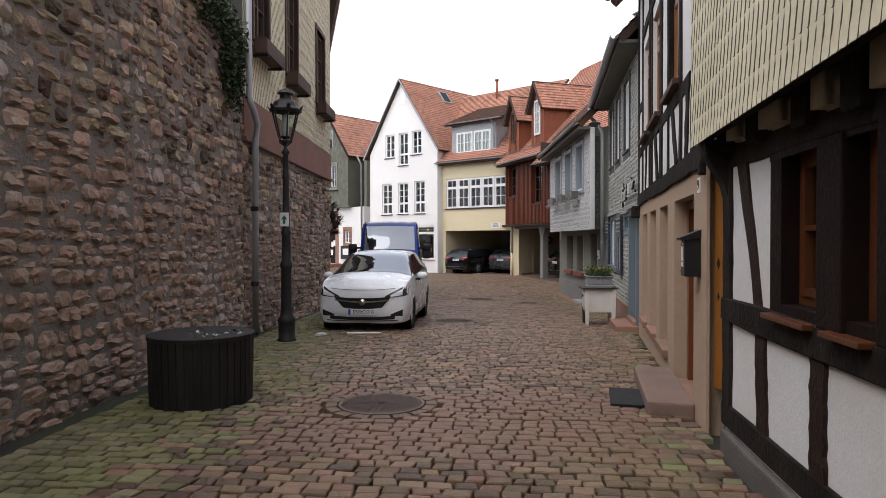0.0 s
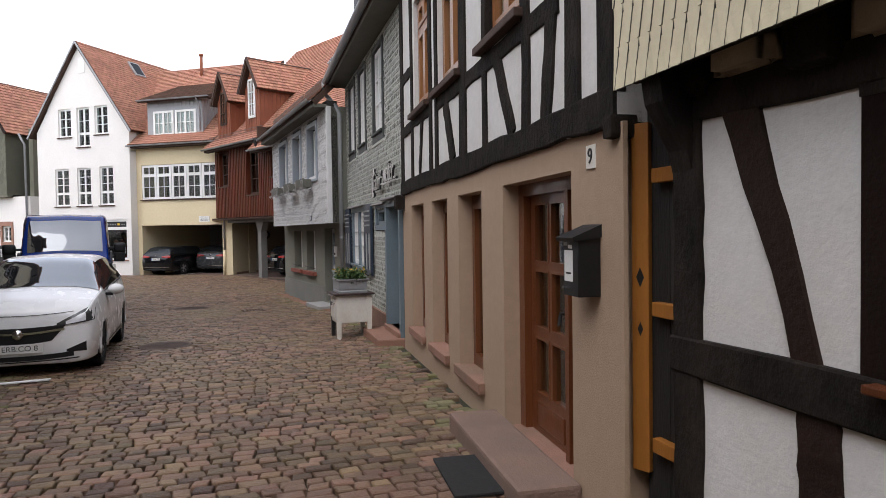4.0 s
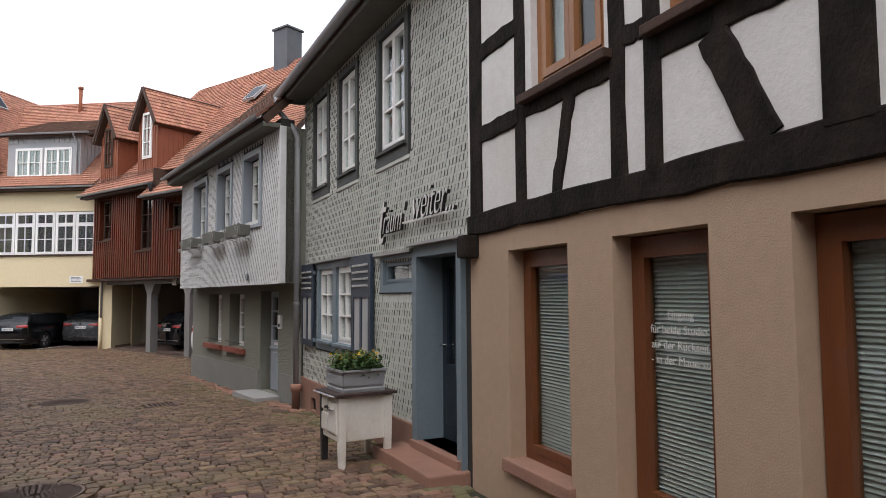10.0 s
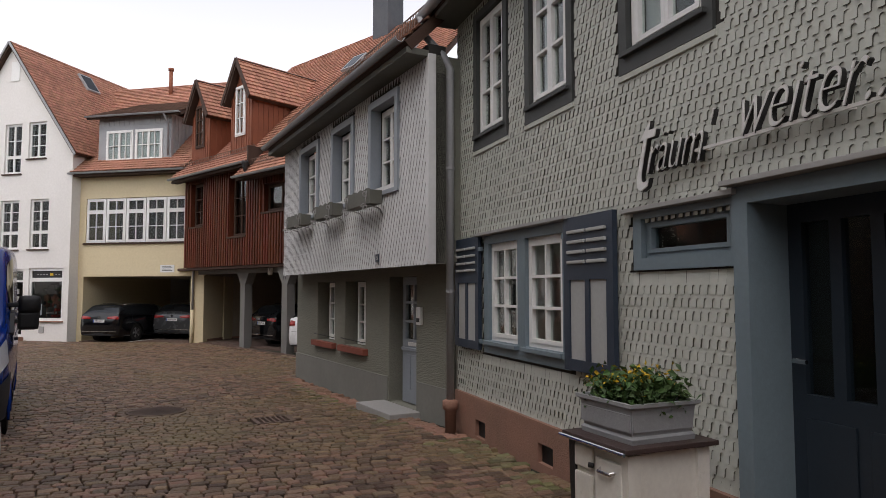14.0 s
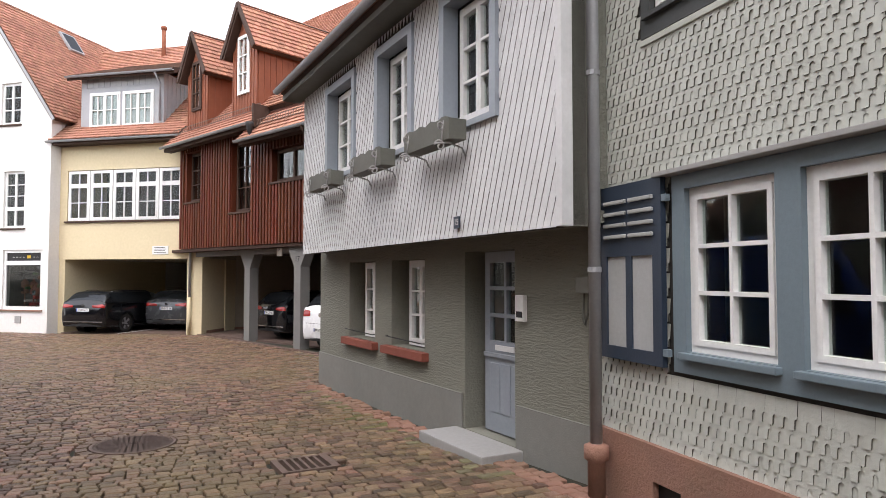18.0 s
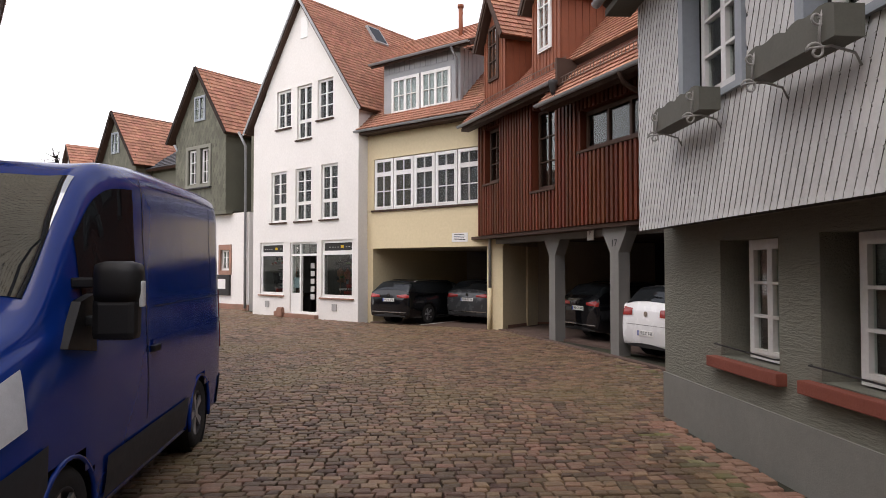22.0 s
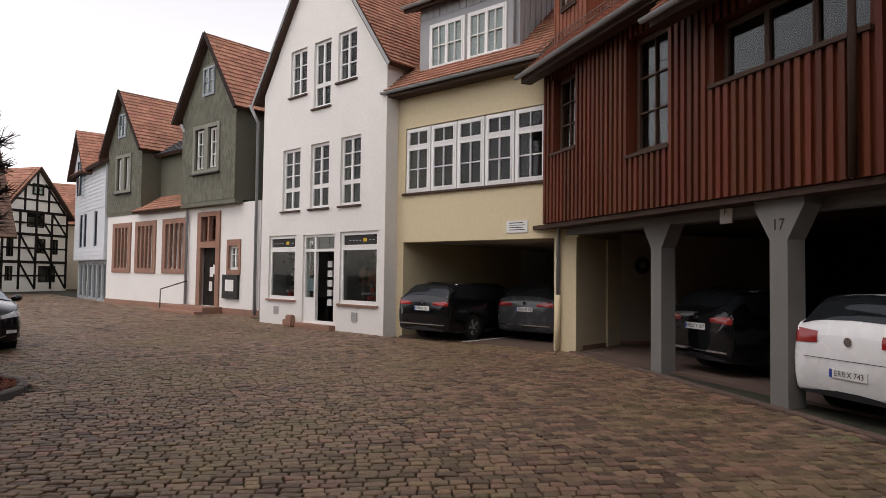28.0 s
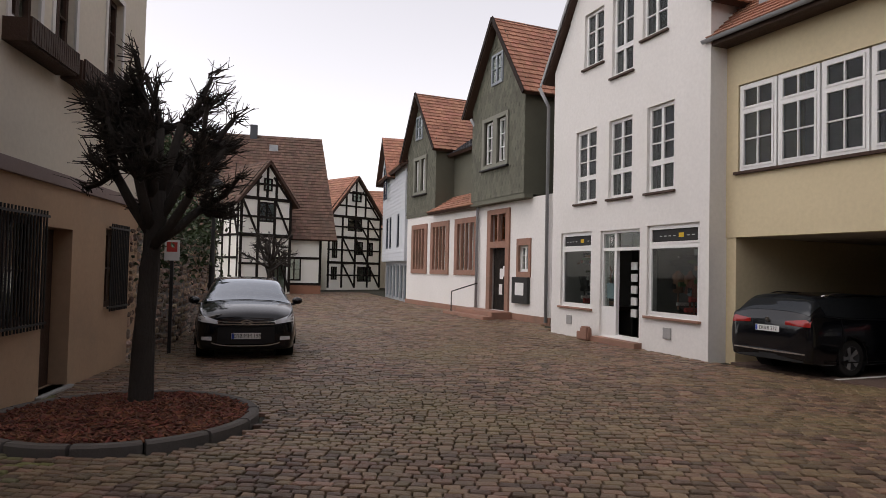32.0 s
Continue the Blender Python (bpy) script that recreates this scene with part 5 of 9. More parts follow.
tiles(h17, (-3.4, 0.05, 6.37), (2.95, 0.05, 6.37), (-3.4, -5.0, 11.7), (2.95, -5.0, 11.7), "tile")
tiles(h17, (-3.4, 0.62, 5.42), (3.55, 0.62, 5.42), (-3.4, -0.05, 6.2), (3.55, -0.05, 6.2), "tile")
part("roof_cheek", box_bm(2.9, 2.97, -0.05, 0.5, 5.75, 6.4), "brown_timber", h17)
part("eave_board", box_bm(2.95, 8.5, 0.2, 0.46, 5.74, 5.82), "brown_timber", h17)
part("eave_board", box_bm(-3.2, 3.5, 0.3, 0.58, 5.28, 5.36), "brown_timber", h17)
gutter(h17, 2.9, 8.5, 0.58, 5.88)
gutter(h17, -3.2, 3.55, 0.7, 5.4)
for u0, u1, v, z in ((3.0, 8.4, 0.22, 6.32), (-3.0, 3.4, 0.42, 5.78)):
    bm = bmesh.new()
    n = int((u1 - u0) / 0.12)
    for k in range(n + 1):
        beam(bm, (u0 + k * (u1 - u0) / n, v, z), (u0 + k * (u1 - u0) / n, v - 0.02, z + 0.16), 0.012, 0.012)
    for dz in (0.02, 0.16):
        beam(bm, (u0, v - 0.01, z + dz), (u1, v - 0.01, z + dz), 0.016, 0.016)
    part("snow_guard", bm, "rust_iron", h17)
bm = bmesh.new()
lathe(bm, [(0.05, 5.55), (0.06, 5.6), (0.11, 5.78), (0.12, 5.86)], 10, (2.95, 0.58))
tube(bm, [(2.95, 0.58, 5.58), (2.95, 0.5, 5.4)], 0.045, 8)
part("rain_hopper", bm, "iron", h17, smooth=True)
for u0, u1, zt in ((6.25, 7.55, 9.5), (3.4, 4.7, 9.65)):
    um, vb = (u0 + u1) / 2, 0.1
    dm = part("dormer", wall_bm(u0, u1, 6.2, zt - 1.25, vb - 3.0, vb, []), "clad_dorm", h17)
    bm = bmesh.new()
    prism(bm, [(u0, zt - 1.25), (u1, zt - 1.25), (um, zt - 0.12)], vb - 3.0, vb)
    bm2 = bmesh.new()
    for q in (-1, 1):
        beam(bm2, (um + q * ((u1 - u0) / 2 + 0.27), vb + 0.27, zt - 1.52), (um, vb + 0.27, zt - 0.03), 0.13, 0.03)
    part("verge_board", bm2, "brown_timber", dm)
    part("dormer_gable", bm, "clad_dorm", dm)
    for k in range(int((u1 - u0) / 0.16) + 1):
        u = u0 + k * 0.16
        part("batten", box_bm(u - 0.025, u + 0.025, vb, vb + 0.02, 6.3, min(zt - 0.2 - abs(u - um) * 1.5, zt - 1.05)), "clad_dorm", dm)
    for k in range(12):
        part("batten", box_bm(u0 - 0.02, u0, vb - 0.1 - k * 0.2, vb - 0.05 - k * 0.2, 6.6, zt - 1.25), "clad_dorm", dm)
    window(dm, um - 0.32, um + 0.32, 6.95, zt - 0.95, vb + 0.06, "brown_timber" if u0 > 6 else "white_paint", 1, 3, 2, curtain="full")
    for s in (-1, 1):
        e = um + s * ((u1 - u0) / 2 + 0.25)
        if s < 0:
            tiles(dm, (e, vb + 0.25, zt - 1.5), (e, vb - 3.4, zt - 1.5), (um, vb + 0.25, zt), (um, vb - 3.4, zt))
        else:
            tiles(dm, (e, vb - 3.4, zt - 1.5), (e, vb + 0.25, zt - 1.5), (um, vb - 3.4, zt), (um, vb + 0.25, zt))
bm = bmesh.new()
tube(bm, [(0.35, 0.7, 5.35), (0.35, 0.6, 5.15), (0.35, 0.15, 4.95), (0.35, 0.1, 4.7), (0.35, 0.1, 2.5)], 0.05, 8)
part("downpipe", bm, "brown_timber", h17, smooth=True)

# yellow link house over a garage
hy = thing("yellow_house", front((-1.05, 37.45), (-5.39, 40.4)), "yellow plastered house over an open garage, with grey dormer", "house")
part("wall", wall_bm(-0.5, 5.3, 2.2, 6.6, -0.3, 0.0, [(0.35, 4.95, 3.55, 5.36)]), "yellow_plaster", hy)
shell(hy, -0.5, 5.3, 2.2, 6.6, 7.5, "yellow_plaster")
part("pier", box_bm(-0.45, 0.12, -1.4, 0.0, -0.6, 2.2), "yellow_plaster", hy)
part("pier_foot", box_bm(-0.462, -0.2, -1.41, -0.3, -0.6, -0.24), "sandstone", hy)
part("garage_ceiling", box_bm(-0.5, 5.3, -7.5, -0.3, 2.2, 2.35), "inner", hy)
part("garage_back", box_bm(-0.5, 5.3, -7.5, -7.2, -0.6, 2.2), "inner", hy)
part("garage_side", box_bm(-0.5, -0.2, -7.2, -1.4, -0.6, 2.2), "yellow_plaster", hy)
part("garage_side", box_bm(5.0, 5.25, -7.2, -0.02, -0.6, 2.2), "yellow_plaster", hy)
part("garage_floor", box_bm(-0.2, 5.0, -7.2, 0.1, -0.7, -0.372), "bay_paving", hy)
part("bay_line", box_bm(2.68, 2.78, -4.5, 0.05, -0.372, -0.368), "paper", hy)
for k in range(5):
    a = 0.38 + k * 0.918
    window(hy, a, a + 0.88, 3.57, 5.34, -0.03, "white_paint", 1, 2, 2, transom=0.7, fw=0.06, curtain="", glass=DIM_GLASS)
part("long_sill", box_bm(0.3, 5.02, -0.03, 0.07, 3.49, 3.55, 0.006), "brown_timber", hy)
part("wall_sign", box_bm(0.85, 1.47, 0.0, 0.02, 2.35, 2.64, 0.003), "paper", hy)
for k in range(4):
    part("sign_line", box_bm(0.93 + 0.05 * (k % 2), 1.38, 0.02, 0.0215, 2.41 + k * 0.055, 2.43 + k * 0.055), "ink" if k != 2 else "blue_grey", hy)
tiles(hy, (0.2, 0.45, 6.4), (5.4, 0.45, 6.4), (-0.6, -5.2, 11.6), (8.0, -5.2, 11.6), single=120)
gutter(hy, 0.1, 5.45, 0.5, 6.36)
part("eave_board", box_bm(-0.4, 5.45, 0.0, 0.42, 6.22, 6.3), "brown_timber", hy)
dm = part("dormer", wall_bm(1.2, 4.55, 6.7, 8.7, -3.0, -0.1, []), "clad_grey", hy)
for a in (1.58, 2.92):
    window(dm, a, a + 1.24, 6.86, 8.12, -0.05, "white_paint", 2, 2, 2, fw=0.06)
for k in range(12):
    part("board", box_bm(1.175, 1.2, -0.2 - k * 0.24, -0.05 - k * 0.24, 6.75, 8.65), "clad_grey", dm)
for k in range(14):
    part("board", box_bm(1.25 + k * 0.235, 1.42 + k * 0.235, -0.1, -0.08, 8.32, 8.68), "clad_grey", dm)
tiles(dm, (0.6, 0.25, 8.68), (4.9, 0.25, 8.68), (0.6, -3.2, 10.1), (4.9, -3.2, 10.1), "tile_dark")
gutter(dm, 0.6, 4.9, 0.3, 8.68)
bm = bmesh.new()
tube(bm, [(1.3, 0.3, 8.6), (1.3, 0.0, 8.3), (1.3, -0.02, 7.0)], 0.04, 8)
part("downpipe", bm, "zinc", dm, smooth=True)
bm = bmesh.new()
tube(bm, [(4.4, -4.5, 10.7), (4.4, -4.5, 12.1)], 0.09, 10)
tube(bm, [(4.4, -4.5, 12.1), (4.4, -4.5, 12.22)], 0.13, 10)
part("flue", bm, "brick", hy, smooth=True)
bm = bmesh.new()
tube(bm, [(-0.02, 0.06, 6.4), (-0.02, 0.06, 0.9)], 0.045, 8)
part("downpipe", bm, "zinc", hy, smooth=True)
bm = bmesh.new()
tube(bm, [(-0.02, 0.06, 0.9), (-0.02, 0.06, -0.45)], 0.06, 8)
part("pipe_shoe", bm, "yellow_plaster", hy, smooth=True)

# white gabled house with shop
hw = thing("white_gabled_house", front((-5.66, 40.05), (-10.75, 43.85)), "white plastered gabled house with shop windows on the ground floor", "house")
W_HOLES = [(0.27, 2.0, 0.43, 2.54), (2.27, 3.9, -0.22, 2.5), (4.3, 5.87, 0.45, 2.53),
           (1.1, 2.05, 3.32, 5.36), (2.62, 3.58, 3.32, 5.34), (4.15, 5.14, 3.32, 5.33),
           (1.37, 2.27, 7.06, 8.57), (2.62, 3.5, 6.46, 8.55), (3.89, 4.8, 7.03, 8.55)]
part("wall", wall_bm(0, 6.37, -0.7, 7.36, -0.3, 0.0, [(a, b, lo, min(hi, 7.36)) for a, b, lo, hi in W_HOLES]), "white_plaster", hw)
bm = wall_bm(0, 6.37, 7.36, 8.6, -0.3, 0.0, [(a, b, max(lo, 7.36), hi) for a, b, lo, hi in W_HOLES[6:]])
for v in bm.verts:
    if v.co.z > 8.5 and (v.co.x < 0.1 or v.co.x > 6.2):
        v.co.x = 0.9 if v.co.x < 1 else 5.55
part("gable_foot", bm, "white_plaster", hw)
bm = bmesh.new()
prism(bm, [(0.9, 8.6), (5.55, 8.6), (3.25, 11.95)], -0.3, 0.0)
part("gable", bm, "white_plaster", hw)
part("attic_shutter", box_bm(2.85, 3.28, 0.0, 0.03, 10.38, 11.2, 0.005), "white_paint", hw)
for n, (a, b, lo, hi) in enumerate(W_HOLES[3:]):
    window(hw, a, b, lo, hi, -0.08, "white_paint", 2, 2 if n == 4 else 3, transom=0.0 if hi - lo < 1.6 else 0.34, fw=0.05, sill="brown_timber", glass=DIM_GLASS)
for a, b, lo, hi in (W_HOLES[0], W_HOLES[2]):
    wob = window(hw, a, b, lo, hi, -0.06, "white_paint", 1, 1, transom=0.78, fw=0.06, sill="sandstone", name="shop_window", glass=DIM_GLASS)
    part("fascia", box_bm(a + 0.11, b - 0.11, -0.0895, -0.0865, hi - 0.4, hi - 0.1), "ink", wob)
    part("gold_mark", box_bm((a + b) / 2 - 0.28, (a + b) / 2 - 0.12, -0.0865, -0.083, hi - 0.3, hi - 0.2), "yellow_flower", wob)
    for k in range(8):
        part("sign_letter", box_bm(a + 0.25 + k * 0.15, a + 0.33 + k * 0.15, -0.0865, -0.0835, hi - 0.27, hi - 0.25), "shutter_panel", wob) if abs(a + 0.29 + k * 0.15 - (a + b) / 2 + 0.2) > 0.16 else None
    # added dark sheet in place of the shop's unlit depth
    part("shop_backdrop", box_bm(a, b, -1.35, -1.3, -0.3, 2.5), "room_shade", wob)
    rg = random.Random(int(a * 10))
    for k in range(5):
        u, z = a + 0.25 + k * (b - a - 0.5) / 4 + rg.uniform(-0.06, 0.06), lo + 0.06
        bm = bmesh.new()
        hh = rg.uniform(0.75, 1.35)
        lathe(bm, [(0.11, z), (0.02, z + 0.02), (0.02, z + hh * 0.45), (0.13, z + hh * 0.47), (0.105, z + hh * 0.65), (0.14, z + hh * 0.85), (0.05, z + hh * 0.93), (0.03, z + hh)], 12, (u, -0.6 - rg.random() * 0.4))
        part("displayed_garment", bm, rg.choice(["black", "navy", "brown_timber", "terracotta", "ink", "red_sill"]), wob, smooth=True)
    part("display_floor", box_bm(a, b, -1.3, -0.3, lo - 0.06, lo + 0.05), "dark_brown", wob)
    for k in range(26):
        u, z, q = a + 0.12 + rg.random() * (b - a - 0.24), rg.uniform(lo + 0.1, hi - 0.6), rg.uniform(0.02, 0.06)
        part("displayed_ware", box_bm(u - q, u + q, -0.5 - rg.random() * 0.6, -0.48, z - q * 1.2, z + q * 1.2, 0.008),
             rg.choice(["paper", "red", "iron", "orange_wood", "blue_grey", "black", "zinc", "leaf", "terracotta", "black"]), wob)
dw = part("shop_door_frame", wall_bm(2.27, 3.9, -0.22, 2.5, -0.16, -0.06, [(2.34, 3.27, -0.15, 1.98), (2.34, 3.27, 2.06, 2.43), (3.36, 3.83, 0.55, 1.98), (3.36, 3.83, 2.06, 2.43)]), "white_paint", hw, "white shop door frame with open door")
part("pane", box_bm(3.35, 3.84, -0.12, -0.115, 0.54, 2.44), GLASS, dw).visible_shadow = False
part("pane", box_bm(2.33, 3.28, -0.12, -0.115, 2.05, 2.44), GLASS, dw).visible_shadow = False
text_on(dw, "19", 3.6, -0.1, 2.25, 0.2, "paper", depth=0.001)
# another added dark sheet, for the dimness inside the doorway
part("shop_backdrop", box_bm(2.1, 4.1, -1.6, -1.5, -0.3, 2.5), "room_shade", dw)
part("poster", box_bm(3.42, 3.78, -0.14, -0.13, 0.75, 1.15), "blue_grey", dw)
for k in range(5):
    part("card_rack", box_bm(2.98, 3.2, -0.5, -0.46, 0.3 + k * 0.3, 0.5 + k * 0.3), "paper", dw)
part("threshold", box_bm(2.15, 4.0, -0.1, 0.22, -0.6, -0.24, 0.015), "sandstone", hw)
for u in (1.25, 5.35):
    part("wall_vent", box_bm(u - 0.13, u + 0.13, 0.0, 0.03, -0.05, 0.2, 0.006), "concrete", hw)
shell(hw, 0, 6.37, -0.7, 7.2, 9.0, "white_plaster")
tiles(hw, (-0.3, 0.2, 7.15), (-0.3, -9, 7.15), (3.25, 0.2, 12.05), (3.25, -9, 12.05))
tiles(hw, (6.8, -9, 7.15), (6.8, 0.2, 7.15), (3.25, -9, 12.05), (3.25, 0.2, 12.05))
bm = bmesh.new()
beam(bm, (-0.32, 0.24, 7.05), (3.25, 0.24, 12.0), 0.085, 0.03, up=(0, 1, 0))
part("verge_board", bm, "clad_grey", hw)
bm = bmesh.new()
beam(bm, (6.82, 0.24, 7.05), (3.25, 0.24, 12.0), 0.085, 0.03, up=(0, 1, 0))
part("verge_board", bm, "clad_grey", hw)


def skylight(parent, c, u_ax, up_ax, w, h, name="skylight"):
    """A roof window lying on a slope: frame and pane."""
    u, s = Vector(u_ax).normalized(), Vector(up_ax).normalized()
    nn = u.cross(s).normalized()
    if nn.z < 0:
        nn = -nn
    c = Vector(c)

    def slab(a, b, t0, t1, bm):
        vs = [bm.verts.new(c + u * x + s * y + nn * z) for z in (t0, t1) for x, y in ((-a, -b), (a, -b), (a, b), (-a, b))]
        for f in ((0, 1, 2, 3), (7, 6, 5, 4), (0, 4, 5, 1), (1, 5, 6, 2), (2, 6, 7, 3), (3, 7, 4, 0)):
            bm.faces.new([vs[i] for i in f])
        bmesh.ops.recalc_face_normals(bm, faces=bm.faces)
        return bm
    ob = part(name, slab(w / 2, h / 2, 0.0, 0.1, bmesh.new()), "zinc", parent)
    part("pane", slab(w / 2 - 0.07, h / 2 - 0.07, 0.1, 0.106, bmesh.new()), "car_pane", ob)


skylight(hw, (2.62, -3.4, 11.22), (0, 1, 0), (3.55, 0, 4.9), 0.75, 1.0)
skylight(h17, (1.6, -2.9, 9.69), (1, 0, 0), (0, -5.5, 5.8), 0.7, 0.9)
skylight(h17, (-1.4, -2.4, 9.16), (1, 0, 0), (0, -5.5, 5.8), 0.9, 0.7)
skylight(o15, (1.0, -1.6, 6.8), (1, 0, 0), (0, -4.95, 4.98), 0.7, 1.1)
skylight(o15, (3.6, -2.4, 7.6), (1, 0, 0), (0, -4.95, 4.98), 0.9, 0.6)
bm = bmesh.new()
box(bm, 1.65, 2.5, -5.3, -4.5, 10.6, 12.95)
ch = part("chimney", bm, "slate", h17)
part("chimney_cap", box_bm(1.58, 2.57, -5.37, -4.43, 12.95, 13.03, 0.01), "slate", ch)
# pipes between the shop and number 15
pp = thing("rain_pipe", pose(1.73, 17.9, 0), "grey zinc rain pipe with terracotta foot between the houses", "drainpipe")
bm = bmesh.new()
tube(bm, [(-0.36, 0.22, 5.28), (-0.34, 0.2, 5.05), (-0.1, 0.04, 4.72), (-0.03, 0.0, 4.55), (-0.03, 0.0, 0.2)], 0.05, 10)
part("pipe", bm, "zinc", pp, smooth=True)
bm = bmesh.new()
lathe(bm, [(0.07, -0.35), (0.07, 0.1), (0.1, 0.12), (0.1, 0.22), (0.06, 0.24)], 14, (-0.03, 0.0))
part("pipe_foot", bm, "sandstone", pp, smooth=True)
for z in (1.6, 3.2, 4.4):
    bm = bmesh.new()
    tube(bm, [(-0.03, 0, z), (-0.03, 0, z + 0.04)], 0.058, 12)
    part("pipe_clip", bm, "zinc", pp)
jb = thing("junction_box", front((1.95, 18.0), (1.0, 25.0)), "grey cable box with looped cable on the wall", "junction box")
part("box", box_bm(0.18, 0.36, 0.0, 0.1, 1.42, 1.56, 0.01), "grey_plinth", jb)
bm = bmesh.new()
tube(bm, [(0.3, 0.05, 1.42), (0.31, 0.06, 1.2), (0.27, 0.07, 1.15), (0.24, 0.06, 1.25), (0.24, 0.05, 1.42)], 0.01, 6)
tube(bm, [(0.2, 0.04, 1.42), (0.2, 0.04, -0.4)], 0.02, 6)
part("cable", bm, "grey_paint", jb, smooth=True)


# ---- left side of the lane ----
b1 = thing("rubble_stone_house", front((-5.98, 18.35), (-5.1, 10.3)), "house on a rubble stone base with sandstone band and cream shingles", "house")
L1 = 8.1
part("base_wall", box_bm(0, L1, -0.5, -0.022, -0.6, 3.42), "mortar", b1)
part("sandstone_band", box_bm(-0.02, L1, -0.5, 0.03, 3.42, 4.14, 0.01), "red_band", b1)
part("band_lip", box_bm(-0.04, L1, -0.4, 0.07, 3.38, 3.46, 0.015), "red_band", b1)
B1_WIN = [(6.55, 7.5, 5.3, 7.2), (4.15, 5.15, 5.3, 7.2), (0.95, 2.0, 5.3, 7.2)]
part("upper_wall", wall_bm(0, L1, 4.14, 9.5, -0.4, 0.0, B1_WIN), "underlay", b1)
shingles(b1, 0, L1, 4.16, 9.3, 0.0, "shingle_cream", 0.11, 0.17, "point", [(a - 0.1, b + 0.1, lo - 0.05, hi + 0.1) for a, b, lo, hi in B1_WIN])
for a, b, lo, hi in B1_WIN:
    window(b1, a, b, lo, hi, -0.06, "brown_timber", 2, 3, curtain="sides")
    part("window_surround", wall_bm(a - 0.09, b + 0.09, lo - 0.08, hi + 0.1, -0.05, 0.04, [(a, b, lo, hi)]), "brown_timber", b1)
    fb = thing("window_box", front((-5.98, 18.35), (-5.1, 10.3)), "brown wooden window box under the cream shingled window", "flower box", "window boxes")
    part("trough", box_bm(a - 0.15, b + 0.15, 0.06, 0.3, lo - 0.32, lo - 0.06, 0.01), "brown_timber", fb)
    part("inner_tray", box_bm(a - 0.12, b + 0.12, 0.09, 0.27, lo - 0.07, lo - 0.04), "soil", fb)
    for u in (a, b):
        part("bracket", box_bm(u - 0.03, u + 0.03, 0.0, 0.28, lo - 0.36, lo - 0.32), "iron", fb)
part("side_wall", box_bm(0, 0.4, -6, -0.4, -0.6, 9.5), "shingle_cream", b1)
part("back_wall", box_bm(0.4, L1, -6, -5.7, -0.6, 9.5), "shingle_cream", b1)
part("end_wall", box_bm(L1 - 0.3, L1, -5.7, -0.5, 4.9, 9.5), "shingle_cream", b1)
part("inner_floor", box_bm(0.4, L1 - 0.3, -5.7, -0.4, 4.3, 4.5), "room_shade", b1)
part("partition", box_bm(0.4, L1 - 0.3, -2.2, -2.1, 4.5, 9.4), "room_shade", b1)
tiles(b1, (-0.3, 0.5, 9.3), (L1 + 0.3, 0.5, 9.3), (-0.3, -3.0, 12.5), (L1 + 0.3, -3.0, 12.5))
bm = bmesh.new()
tube(bm, [(L1 - 0.1, 0.08, 9.2), (L1 - 0.1, 0.08, 4.1), (L1 - 0.16, 0.14, 3.9), (L1 - 0.3, 0.16, 3.7), (L1 - 0.32, 0.12, 3.4), (L1 - 0.32, 0.1, 0.0)], 0.055, 10)
part("downpipe", bm, "zinc", b1, smooth=True)
for z in (0.9, 2.2):
    bm = bmesh.new()
    tube(bm, [(L1 - 0.32, 0.1, z), (L1 - 0.32, 0.1, z + 0.08)], 0.068, 10)
    part("pipe_collar", bm, "iron", b1)
gw1 = thing("garden_wall", front((-5.1, 10.3), (-4.45, 6.1)), "high old rubble stone wall with pale mortar", "wall", kind="structure")
part("core", box_bm(0, 4.25, -0.6, -0.022, -0.4, 5.1), "mortar", gw1)
gw2 = thing("garden_wall", front((-4.45, 6.1), (-4.0, -3.0)), "high old rubble stone wall with pale mortar", "wall", kind="structure")
part("core", box_bm(0, 9.1, -0.6, -0.022, -0.3, 5.1), "mortar", gw2)


